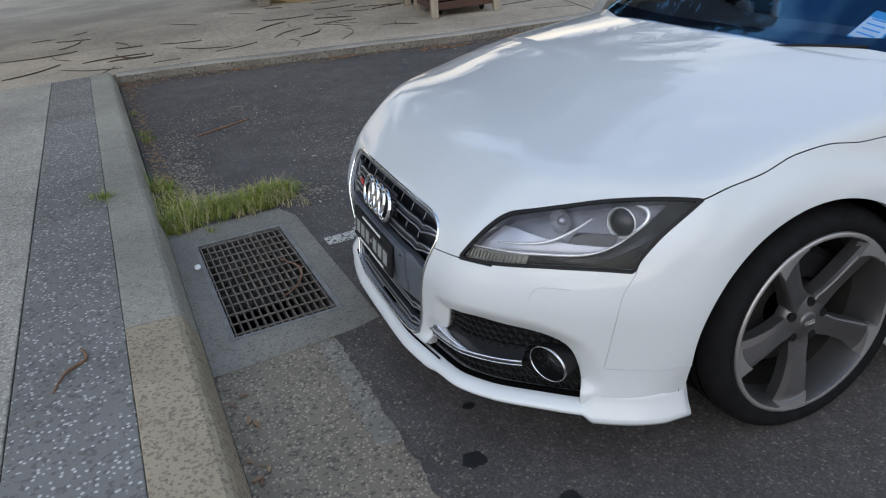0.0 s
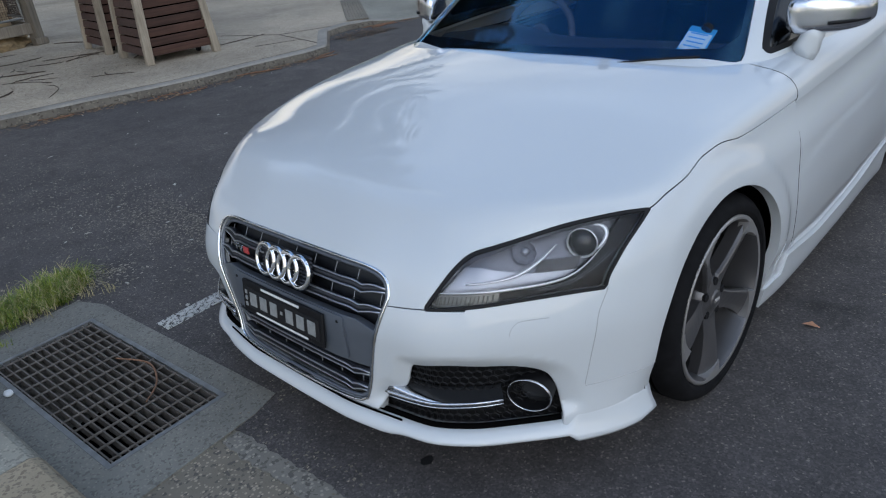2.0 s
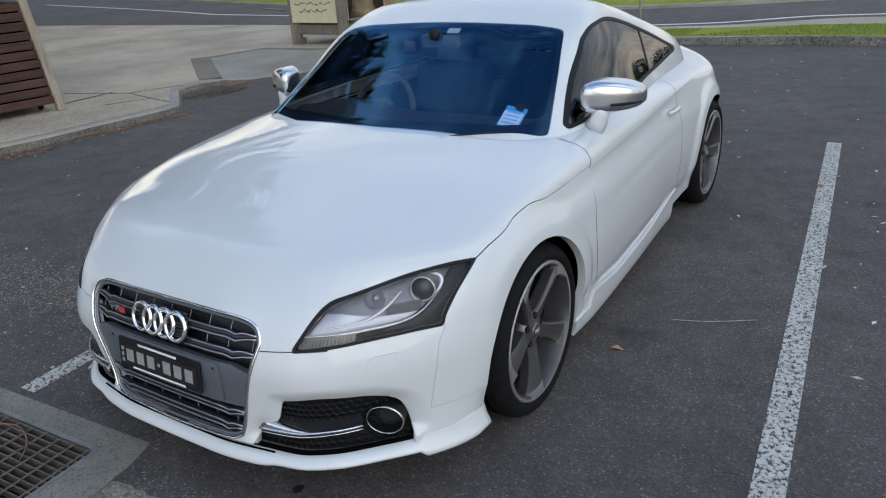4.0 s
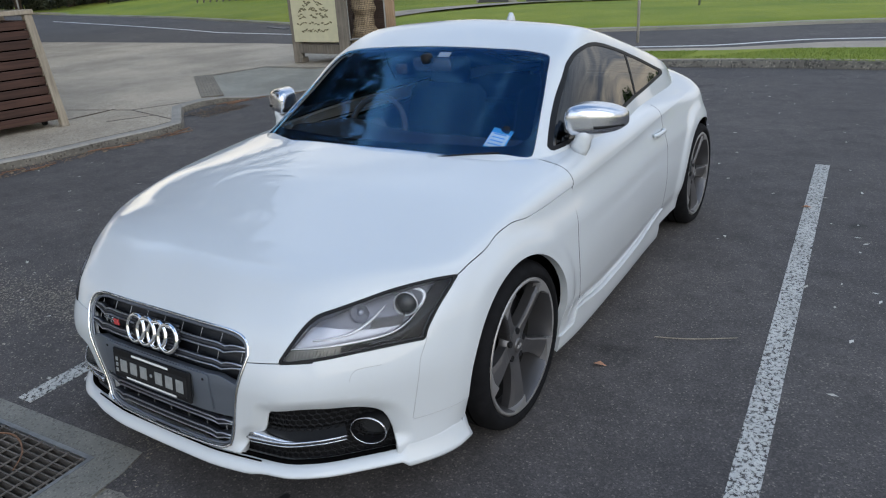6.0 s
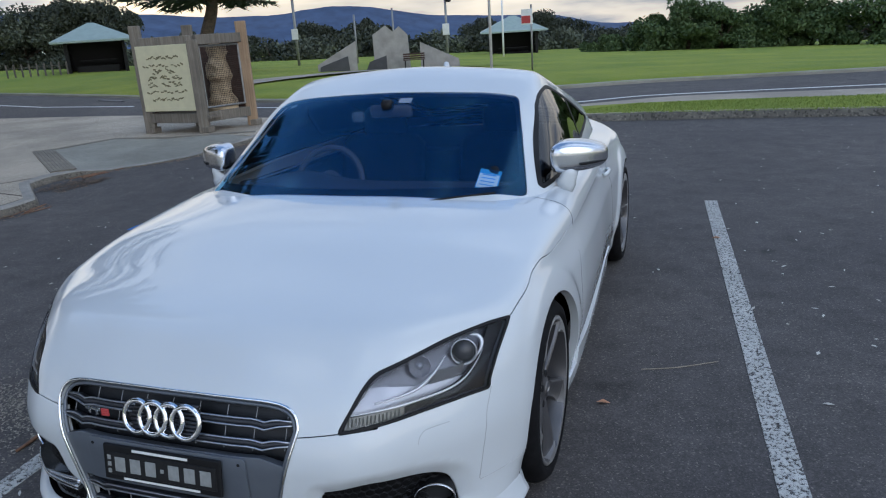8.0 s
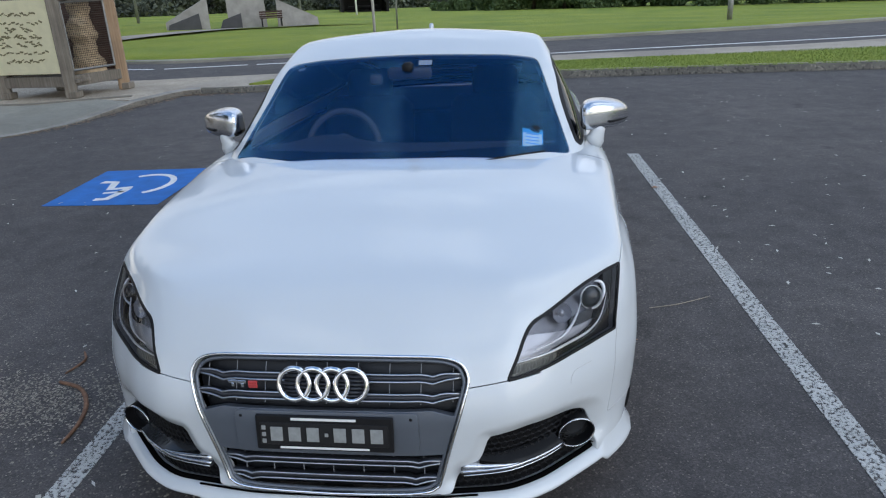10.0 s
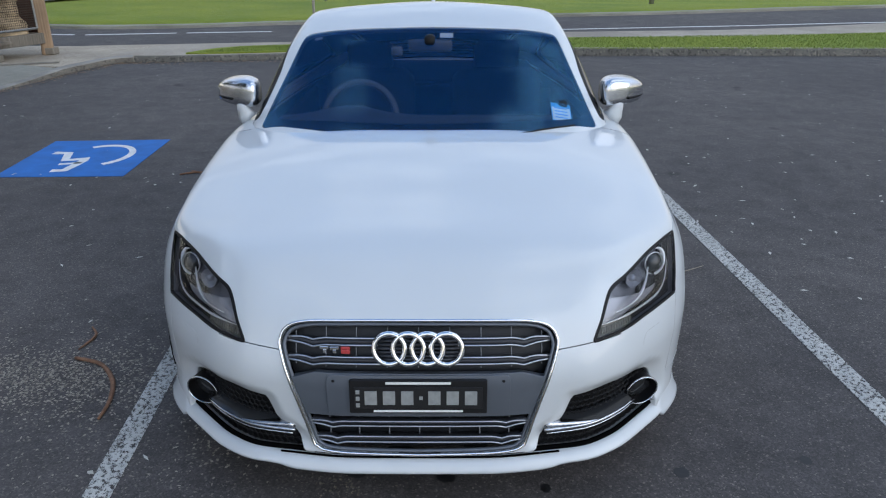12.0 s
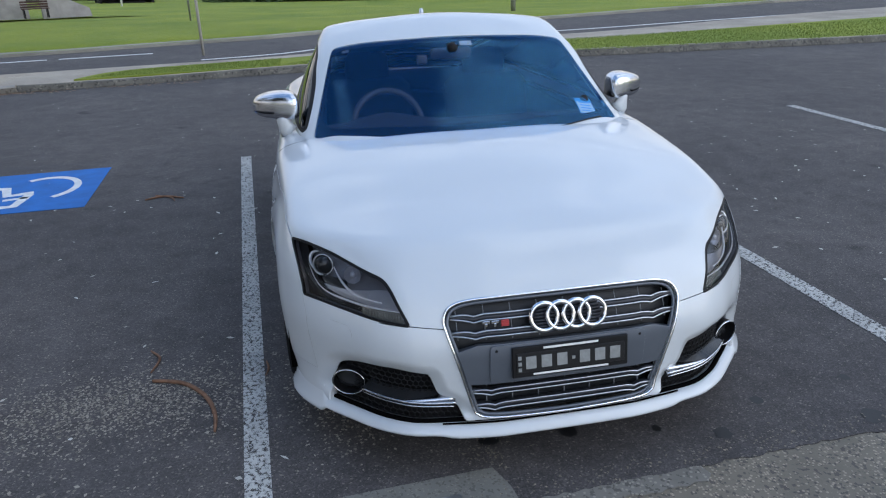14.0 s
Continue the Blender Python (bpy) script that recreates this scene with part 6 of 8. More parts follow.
# headlamps
AMBER = simple("indicator_ribs", (0.17, 0.17, 0.155), 0.3, 0.4, 0.1, 30, 0)
for sx in (-1, 1):
    keep = left if sx > 0 else right
    lamp = panel("headlamp", region(BODY, keep, into(in_lamp, -0.002)), LAMP_DARK, car, "swept headlamp with a grey housing", 0.0, -0.05)
    lens = panel("lens", region(BODY, keep, into(in_lamp, 0.001)), GLASS_CLEAR, lamp, "clear lens", 0.0, -0.001)
    lens.visible_shadow = False
    panel("dark_pocket", region(BODY, keep, into(in_lamp, 0.012), lambda x, y, z: 0.627 - z, lambda x, y, z: z - 0.655, lambda x, y, z: 0.708 - np.abs(x), lambda x, y, z: np.abs(x) - 0.778), FOG_GLASS, lamp, "dark pocket below the projector", 0.01, -0.036)
    panel("lens_edge", region(BODY, keep, into(in_lamp, -0.001), out(in_lamp, -0.0042)), BLACK, lamp, "black rim of the lens", 0.008, 0.0006)
    panel("housing_wall", region(BODY, keep, into(in_lamp, -0.0005), out(in_lamp, -0.0030)), LAMP_DARK, lamp, "grey wall of the housing", 0.045, -0.010)
    lower = lambda x: np.interp(np.abs(x), [0.50, 0.66, 0.727, 0.766, 0.789, 0.806, 0.82], [0.594, 0.595, 0.599, 0.610, 0.632, 0.669, 0.76])
    panel("lower_band", region(BODY, keep, into(in_lamp, 0.004), lambda x, y, z: z - lower(x), lambda x, y, z: 0.655 - np.abs(x)), BLACK, lamp, "smoked outer band", 0.02, -0.024)
    for k in range(2):
        rib = [(0.70 + 0.02 * k, 0.590 - 0.004 * k), (0.765 + 0.012 * k, 0.596 - 0.002 * k), (0.80 + 0.010 * k, 0.620 + 0.004 * k), (0.822 + 0.008 * k, 0.655)]
        part("band_rib", tube([Vector((sx * p.x, p.y, p.z)) for p in (front_point(x, z, 0.022) for x, z in smooth_path(rib, 5))], 0.0008, 5), GREY_TRIM, lamp, "fine grey rib")
    panel("indicator", region(BODY, keep, into(in_lamp, 0.005), lambda x, y, z: z - 0.592, lambda x, y, z: np.abs(x) - 0.655), AMBER, lamp, "ribbed pale amber indicator", 0.01, -0.020)
    for x in np.linspace(0.520, 0.645, 15):
        part("indicator_rib", tube([Vector((sx * p.x, p.y, p.z)) for p in (front_point(x, 0.570, 0.015), front_point(x, 0.588, 0.017))], 0.0022, 5), AMBER, lamp)
    panel("reflector_tray", region(BODY, keep, into(in_lamp, 0.006), lambda x, y, z: lower(x) - z, lambda x, y, z: z - np.interp(np.abs(x), [0.50, 0.60, 0.66, 0.70, 0.785], [0.662, 0.654, 0.638, 0.628, 0.624]), lambda x, y, z: np.abs(x) - 0.785), LAMP_GREY, lamp, "grey reflector tray", 0.03, -0.034)

    def strip(pts, r, name="trim_strip"):
        path = smooth_path(pts, 6)
        return part(name, tube([Vector((sx * p.x, p.y, p.z)) for p in (front_point(x, z, 0.007) for x, z in path)], r, 6), STRIP, lamp, "bright trim strip", True)

    strip([(0.522, 0.597), (0.607, 0.598), (0.658, 0.598), (0.727, 0.602), (0.766, 0.613), (0.789, 0.635), (0.806, 0.672)], [0.0038 * min(1, 0.3 + 3 * t, 0.15 + 1.6 * (1 - t)) for t in np.linspace(0, 1, 37)])
    strip([(0.585, 0.617), (0.641, 0.620), (0.676, 0.628), (0.703, 0.650), (0.722, 0.682)], [0.0022 + 0.0042 * math.sin(math.pi * min(1, t * 1.05)) ** 1.5 * t for t in np.linspace(0, 1, 25)])
    part("inner_edge", tube([Vector((sx * p.x, p.y, p.z)) for p in (front_point(x, z, 0.016) for x, z in smooth_path([(0.522, 0.600), (0.535, 0.622), (0.558, 0.648)], 6))], 0.003, 6), LAMP_GREY, lamp, "pale inner edge", True)
    for x, z, r, nm in ((0.768, 0.680, 0.039, "projector"), (0.672, 0.677, 0.031, "high_beam")):
        c = front_point(x, z, 0.024)
        m = Matrix.Translation((sx * c.x, c.y, c.z)) @ Matrix.Rotation(radians(sx * 24), 4, "Z") @ Matrix.Rotation(radians(80), 4, "X")
        if nm == "projector":
            eye = part(nm, lathe([(0.0, 0.014), (r * 0.35, 0.0125), (r * 0.65, 0.007), (r * 0.86, -0.004)], m, 32), FOG_GLASS, lamp, "dark round projector glass", True)
            part("bezel", lathe([(r * 0.88, -0.006), (r * 0.91, 0.003), (r * 0.95, 0.004), (r * 0.98, 0.001)], m, 36), STRIP, eye, "bright thin bezel", True)
            arc = [front_point(x + r * 0.90 * math.cos(q), z + r * 0.84 * math.sin(q), 0.014) for q in np.linspace(radians(-35), radians(85), 14)]
            part("reflector_wing", tube([Vector((sx * p.x, p.y, p.z)) for p in arc], [0.0015 + 0.005 * math.sin(math.pi * k / 13) for k in range(14)], 8), STRIP, eye, "bright reflector wing", True)
        else:
            eye = part(nm, lathe([(0.0, -0.020), (r * 0.5, -0.014), (r * 0.85, -0.002), (r * 1.0, 0.008)], m, 9), LAMP_GREY, lamp, "faceted grey metal reflector")
            part("bulb_cap", lathe([(0.0, 0.010), (r * 0.30, 0.008), (r * 0.36, -0.004)], m, 14), LAMP_GREY, eye, "pale bulb cap", True)

# ---- wheels ----
WHEEL_R, RIM_R, TYRE_W = 0.320, 0.257, 0.25


def make_wheel():
    """A wheel about the x axis; its outer face looks to +x. The origin is at the outer face's hub."""
    w = thing("wheel", "", "")
    turn = Matrix.Rotation(radians(90), 4, "Y")
    h = -0.035
    bulge = [(RIM_R - 0.004, h - 0.01), (RIM_R + 0.005, h + 0.007), (RIM_R + 0.020, h + 0.014), (RIM_R + 0.038, h + 0.011), (WHEEL_R - 0.012, h - 0.002), (WHEEL_R - 0.003, h - 0.018), (WHEEL_R, h - 0.038)]
    back = [(r, 2 * (h - TYRE_W / 2 + 0.01) - z) for r, z in reversed(bulge)]
    tyre = part("tyre", lathe(bulge + back, turn, 80), RUBBER, w, "black low-profile tyre", True)
    # tread grooves drawn as near-black bands, their shade in the colour
    for k in range(3):
        z = h - 0.06 - 0.045 * k
        part("groove", lathe([(WHEEL_R + 0.0006, z), (WHEEL_R + 0.0008, z - 0.009)], turn, 60), DARK, tyre)
    part("sidewall_band", lathe([(RIM_R + 0.012, h + 0.0115), (RIM_R + 0.015, h + 0.0140), (RIM_R + 0.018, h + 0.0140)], turn, 80), RUBBER, tyre, "", True)
    rim = part("rim", lathe([(RIM_R, h - 0.008), (RIM_R + 0.002, h + 0.006), (RIM_R - 0.004, h + 0.011), (RIM_R - 0.011, h + 0.008)], turn, 80), RIM_EDGE, w, "bright machined rim edge", True)
    part("barrel", lathe([(RIM_R - 0.011, h + 0.008), (RIM_R - 0.016, h - 0.006), (RIM_R - 0.020, h - 0.05), (RIM_R - 0.024, h - 0.09)], turn, 72), RIM, rim, "grey wheel barrel", True)
    # the barrel's inner half is coloured darker, for the shade deep inside
    part("inner_barrel", lathe([(RIM_R - 0.024, h - 0.09), (RIM_R - 0.027, h - 0.16), (RIM_R - 0.02, h - 0.2)], turn, 60), DISC, rim, "inner barrel, darker for the shade deep in the wheel", True)
    # near-black disc added behind the brake, for the shade between spokes
    part("backing_plate", lathe([(0.0, h - 0.17), (RIM_R - 0.03, h - 0.17)], turn, 40), DARK, w, "black disc added to darken the gaps between the spokes")
    for i in range(5):
        a0 = radians(-29 + 72 * i)
        bm = bmesh.new()
        rows = []
        rs = (0.030, 0.050, 0.068, 0.085, 0.11, 0.14, 0.17, 0.20, 0.225, 0.243)
        knots = (0.03, 0.05, 0.068, 0.085, 0.11, 0.16, 0.20, 0.243)
        for r in rs:
            t = (r - 0.03) / 0.213
            ang = a0 + radians(2.5 * math.sin(math.pi * t))
            up = float(np.interp(r, knots, (0.020, 0.028, 0.033, 0.030, 0.029, 0.033, 0.039, 0.046)))
            dn = float(np.interp(r, knots, (0.020, 0.028, 0.033, 0.030, 0.028, 0.031, 0.036, 0.043)))
            top = float(np.interp(r, (0.03, 0.068, 0.13, 0.19, 0.243), (-0.058, -0.056, -0.043, -0.033, -0.028)))
            fall = 0.006 + 0.022 * t
            c, s2 = math.cos(ang), math.sin(ang)
            row = []
            for off, dz in ((-dn * 0.9, -fall - 0.034), (-dn, -fall), (-dn * 0.5, -fall * 0.62), (up * 0.55, -0.0015), (up * 0.80, 0.0), (up * 0.92, -0.003), (up, -0.012), (up * 0.9, -0.050)):
                row.append(bm.verts.new((top + dz, r * c - off * s2, r * s2 + off * c)))
            rows.append(row)
        for q, v in zip(rows, rows[1:]):
            for k in range(8):
                f = bm.faces.new((q[k], q[(k + 1) % 8], v[(k + 1) % 8], v[k]))
                f.material_index = 0
        bm.faces.new(rows[-1])
        bmesh.ops.recalc_face_normals(bm, faces=bm.faces)
        part("spoke", bm, RIM, rim, "wide twisted blade spoke in titanium grey")
        # the blade's machined end, flush with the rim
        bm = bmesh.new()
        rows = []
        for k in range(13):
            f = k / 12
            ang = a0 + (0.048 * f - 0.045 * (1 - f)) / 0.243
            inner = 0.236 - 0.030 * f ** 1.5 + 0.004 * (1 - f)
            c, s2 = math.cos(ang), math.sin(ang)
            rows.append([bm.verts.new((hx, q * c, q * s2)) for q, hx in ((inner, h + 0.0075), (RIM_R - 0.008, h + 0.0105), (RIM_R - 0.008, h - 0.02), (inner, h - 0.02))])
        for q, v in zip(rows, rows[1:]):
            for k in range(4):
                bm.faces.new((q[k], q[(k + 1) % 4], v[(k + 1) % 4], v[k]))
        bm.faces.new(rows[0])
        bm.faces.new(rows[-1])
        bmesh.ops.recalc_face_normals(bm, faces=bm.faces)
        part("spoke_tip", bm, RIM_EDGE, rim, "bright machined spoke tip")
        a = a0 + radians(38)
        part("wheel_bolt", lathe([(0.0, -0.0555), (0.0085, -0.0555), (0.0115, -0.0550), (0.0125, -0.0570), (0.0125, -0.09)], Matrix.Translation((0, 0.056 * math.cos(a), 0.054 * math.sin(a))) @ turn, 14), BLACK, rim, "dark recessed wheel bolt")
    part("hub", lathe([(0.030, -0.052), (0.040, -0.056), (0.056, -0.060), (0.068, -0.066), (0.071, -0.10)], turn, 40), RIM, rim, "", True)
    part("centre_cap", lathe([(0.0, -0.046), (0.020, -0.0465), (0.027, -0.048), (0.030, -0.053)], turn, 32), RIM, rim, "grey centre cap", True)
    for k in range(4):
        part("cap_ring", lathe([(0.0050, -0.0464), (0.0058, -0.0455), (0.0066, -0.0464)], Matrix.Translation((0, -0.0105 + 0.007 * k, 0)) @ turn, 14), RIM_EDGE, rim)
    part("brake_disc", lathe([(0.06, -0.145), (0.165, -0.145), (0.168, -0.15), (0.168, -0.17), (0.06, -0.17)], turn, 48), DISC, w, "worn steel brake disc", True)
    bm = bmesh.new()
    add_lathe(bm, [(0.105, -0.11), (0.170, -0.11), (0.185, -0.12), (0.185, -0.18), (0.105, -0.18), (0.105, -0.11)], turn, 14, (radians(120), radians(200)))
    part("caliper", bm, BLACK, w, "dark brake caliper")
    return w


wheel = make_wheel()
poses = [(1, 0.9205), (-1, 0.9205), (1, 3.384), (-1, 3.384)]
for k, (sx, y0) in enumerate(poses):
    o = wheel if k == 0 else copy_thing(wheel, Matrix.Identity(4))
    o.matrix_basis = Matrix.Translation((sx * 0.938, y0, WHEEL_R - 0.010)) @ (Matrix.Identity(4) if sx > 0 else Matrix.Rotation(radians(180), 4, "Z")) @ Matrix.Rotation(radians((0, 31, 17, -9)[k]), 4, "X")
    o.parent = car

# ---- door mirrors, handles, aerial, wipers ----
for sx in (-1, 1):
    bm = bmesh.new()
    bmesh.ops.create_uvsphere(bm, u_segments=36, v_segments=24, radius=1.0)
    for v in bm.verts:
        x, y, z = v.co
        p = 4.2
        k = (abs(x) ** p + abs(y) ** p + abs(z) ** p) ** (-1 / p)
        x, y, z = x * k, y * k, z * k
        y = min(y, 0.42)
        taper = 1.0 - 0.30 * max(0, x) ** 1.6 - 0.05 * max(0, -x)
        fall = max(0.0, (x + 0.45) / 1.45)
        upper_h = 0.078 * (1 - 0.46 * fall ** 1.7)
        lower_h = 0.052 * (1 - 0.22 * fall ** 2)
        v.co = (sx * (0.888 + 0.108 * x), 1.665 + 0.092 * y * taper + 0.055 * x + 0.01, 0.990 + (upper_h if z > 0 else lower_h) * z + 0.004 * fall)
    if sx < 0:
        bmesh.ops.reverse_faces(bm, faces=bm.faces)
    mirror = part("door_mirror", bm, SATIN, car, "satin aluminium door mirror housing", True)
    part("mirror_glass", box((0.145, 0.004, 0.085), Matrix.Translation((sx * 0.885, 1.716, 0.992)) @ Matrix.Rotation(radians(sx * 32), 4, "Z") @ Matrix.Diagonal((0.9, 1, 1, 1)), 0.001), CHROME, mirror, "mirror glass")
    ind = []
    for t in np.linspace(0, 1, 14):
        x = 0.15 + 0.80 * t
        taper = 1.0 - 0.30 * x ** 1.5
        yy = -(max(0.0, 1 - abs(x) ** 2.6 - 0.02)) ** (1 / 2.6)
        ind.append((sx * (0.888 + 0.108 * x), 1.672 + 0.0865 * yy * taper * 1.09 + 0.055 * x, 0.978))
    part("repeater", tube(ind, 0.0060, 6), BLACK, mirror, "slim dark indicator strip", True)
    stem = [(sx * 0.835, 1.60, 0.885), (sx * 0.850, 1.595, 0.905), (sx * 0.858, 1.60, 0.935), (sx * 0.862, 1.612, 0.955)]
    part("mirror_foot", tube(stem, [0.034, 0.029, 0.028, 0.030], 14, flat=1.35), PAINT, mirror, "white mirror foot", True)
    part("door_handle", tube(smooth_path([(sx * 0.893, 2.46, 0.752), (sx * 0.905, 2.49, 0.753), (sx * 0.907, 2.56, 0.752), (sx * 0.903, 2.61, 0.750), (sx * 0.890, 2.635, 0.748)], 4), 0.011, 8), PAINT, car, "white door handle", True)

fin = bmesh.new()
add_prism(fin, [(0.0, 0.0), (0.15, 0.0), (0.125, 0.030), (0.105, 0.065), (0.088, 0.073), (0.075, 0.062), (0.045, 0.026)], -0.011, 0.011, Matrix.Translation((0, 2.545, 1.285)) @ Matrix(((0, 0, 1, 0), (1, 0, 0, 0), (0, 1, 0, 0), (0, 0, 0, 1))))
bmesh.ops.bevel(fin, geom=list(fin.edges), offset=0.004, segments=2, affect="EDGES")
part("aerial", fin, PAINT, car, "white shark-fin aerial", True)


def screen_point(x, y, lift):
    lo, hi = 0.8, 1.5
    for _ in range(40):
        mid = 0.5 * (lo + hi)
        if cabin_field(np.array([x]), np.array([y]), np.array([mid]))[0] < 0:
            lo = mid
        else:
            hi = mid
    q = np.array([[x, y, lo]])
    return Vector(q[0] + lift * gradient(cabin_field, q)[0])


for x0, x1 in ((0.02, 0.62), (-0.60, -0.02)):
    pts = [screen_point(x, screen_base(x) - (0.058 if x0 > 0 else 0.088) + 0.034 * t, 0.003) for t, x in ((t, x0 + t * (x1 - x0)) for t in np.linspace(0, 1, 14))]
    w = part("wiper", tube(pts, 0.0035, 6), BLACK, car, "black wiper blade", True)
    part("wiper_arm", tube([p + Vector((0, -0.010, -0.002)) for p in pts[:9]], 0.004, 6), BLACK, w, "", True)

# ---- cabin, seen dimly through the glass ----
DASH = simple("dashboard_grey", (0.035, 0.038, 0.043), 0.7, 0, 0.1, 15, 0.1)
dash = bmesh.new()
rows = []
for x in np.linspace(-0.68, 0.68, 30):
    hump = 0.045 * math.exp(-((x + 0.37) / 0.17) ** 2)
    rows.append([dash.verts.new((x, y, z)) for y, z in ((1.24 + 0.4 * x * x, 0.86), (1.40 + 0.25 * x * x, 0.905), (1.55, 0.905 + hump), (1.62, 0.895 + hump), (1.66, 0.80), (1.66, 0.5))])
for q, w in zip(rows, rows[1:]):
    for k in range(5):
        dash.faces.new((q[k], w[k], w[k + 1], q[k + 1]))
part("dashboard", dash, DASH, car, "dark grey dashboard", True)
m = Matrix.Translation((-0.34, 1.76, 0.85)) @ Matrix.Rotation(radians(68), 4, "X")
steer = part("steering_wheel", lathe([(0.175 + 0.015 * math.cos(a), 0.015 * math.sin(a)) for a in np.linspace(0, 2 * math.pi, 9)], m, 40), WHEEL_RIM, car, "dark leather steering wheel", True)
bm = bmesh.new()
add_lathe(bm, [(0.0, 0.02), (0.05, 0.018), (0.065, 0.0)], m, 20)
for a in (0, 180, 270):
    add_box(bm, (0.12, 0.035, 0.012), m @ Matrix.Rotation(radians(a), 4, "Z") @ Matrix.Translation((0.115, 0, 0)))
part("wheel_boss", bm, WHEEL_RIM, steer)


def seat(x):
    s = thing("seat", "", "")
    bm = box((0.50, 0.50, 0.16), Matrix.Translation((0, 0, 0.12)), 0.04)
    part("cushion", bm, INTERIOR, s, "", True)
    part("seat_back", box((0.50, 0.14, 0.62), Matrix.Translation((0, 0.30, 0.46)) @ Matrix.Rotation(radians(-18), 4, "X"), 0.05), INTERIOR, s, "", True)
    part("headrest", box((0.26, 0.09, 0.17), Matrix.Translation((0, 0.42, 0.82)) @ Matrix.Rotation(radians(-10), 4, "X"), 0.03), INTERIOR, s, "", True)
    s.matrix_basis = Matrix.Translation((x, 2.12, 0.22))
    s.parent = car


seat(-0.36)
seat(0.36)
part("floor_pan", box((1.5, 2.6, 0.04), Matrix.Translation((0, 2.4, 0.26))), INTERIOR, car)
for sx in (-1, 1):
    part("door_card", box((0.04, 1.3, 0.46), Matrix.Translation((sx * 0.74, 2.15, 0.60)), 0.01), INTERIOR, car)
part("parcel_shelf", box((1.3, 0.9, 0.03), Matrix.Translation((0, 3.1, 0.86)), 0.01), INTERIOR, car)
panel("headlining", region(TOPS, out(in_screen, 0.0), out(in_side_glass, 0.0), out(in_back_glass, 0.0), lambda x, y, z: 0.95 - z), INTERIOR, car, "", 0.0, -0.024)
REAR_MIRROR = simple("rear_mirror_grey", (0.09, 0.095, 0.105), 0.4, 0, 0.1, 20, 0)
part("rear_view_mirror", box((0.21, 0.03, 0.06), Matrix.Translation((0.0, 1.80, 1.185)) @ Matrix.Rotation(radians(12), 4, "X"), 0.012), REAR_MIRROR, car, "dark grey rear-view mirror", True)
part("camera_box", box((0.055, 0.03, 0.045), Matrix.Translation((-0.155, 1.765, 1.165)), 0.008), REAR_MIRROR, car, "small grey camera behind the windscreen", True)
part("sensor_housing", box((0.05, 0.06, 0.05), Matrix.Translation((0.0, 1.76, 1.215)), 0.012), BLACK, car, "", True)


def screen_card(name, x, y, w, h, mat, label, off=-0.012, shear=0.0, parent=car):
    """A flat card behind the windscreen, lying along the glass."""
    c = screen_point(x, y, off)
    n = Vector(gradient(cabin_field, np.array([c]))[0])
    r = Vector((1, 0, 0)) - n * n.x
    r.normalize()
    u = n.cross(r)
    m = Matrix((r, u, n)).transposed().to_4x4()
    m.translation = c
    sh = Matrix(((1, shear, 0, 0), (0, 1, 0, 0), (0, 0, 1, 0), (0, 0, 0, 1)))
    return part(name, box((w, h, 0.002), m @ sh), mat, parent, label)


STICK_BLUE = simple("blue_card", (0.10, 0.50, 0.88), 0.5, 0, 0.05, 30, 0)
CARD_FACE = simple("card_face", (0.86, 0.95, 0.95), 0.5, 0, 0.05, 30, 0)
card = screen_card("parking_permit", 0.575, 1.385, 0.088, 0.118, STICK_BLUE, "pale blue and white permit card", -0.0105)
screen_card("card_face", 0.574, 1.374, 0.080, 0.084, CARD_FACE, "white field of the card", -0.0090, parent=card)
for k in range(4):
    screen_card("bar", 0.573, 1.352 + 0.018 * k, 0.056, 0.004, STICK_BLUE, "blue bar", -0.0076, parent=card)
cup = screen_point(0.585, 1.432, -0.006)
part("suction_cup", lathe([(0.0, 0.004), (0.014, 0.003), (0.021, 0.0)], Matrix.Translation(cup) @ Matrix.Rotation(radians(60), 4, "X"), 18), BLACK, card, "dark suction cup", True)
screen_card("toll_tag", 0.078, 1.790, 0.062, 0.036, WHITE, "small white tag behind the windscreen", -0.01)
screen_card("inspection_label", -0.53, 1.83, 0.035, 0.03, LAMP_GREY, "small grey label", -0.01)


# ---- trees ----
def leaf_cloud(bm, centre, radius, n, size, rng, flat=0.75):
    """Many small leaf clumps: crossed slivers scattered through a ball."""
    for _ in range(n):
        d = Vector((rng.gauss(0, 1), rng.gauss(0, 1), rng.gauss(0, 1) * flat))
        d = d.normalized() * radius * (0.45 + 0.6 * rng.random() ** 0.6)
        c = centre + Vector((d.x, d.y, d.z * flat))
        a = Vector((rng.uniform(-1, 1), rng.uniform(-1, 1), rng.uniform(-1, 1))).normalized()
        b = a.cross(Vector((rng.uniform(-1, 1), rng.uniform(-1, 1), rng.uniform(-1, 1)))).normalized()
        s = size * rng.uniform(0.6, 1.4)
        v = [bm.verts.new(c + a * s), bm.verts.new(c + b * s * 0.5), bm.verts.new(c - a * s * 0.9), bm.verts.new(c - b * s * 0.5)]
        bm.faces.new(v)


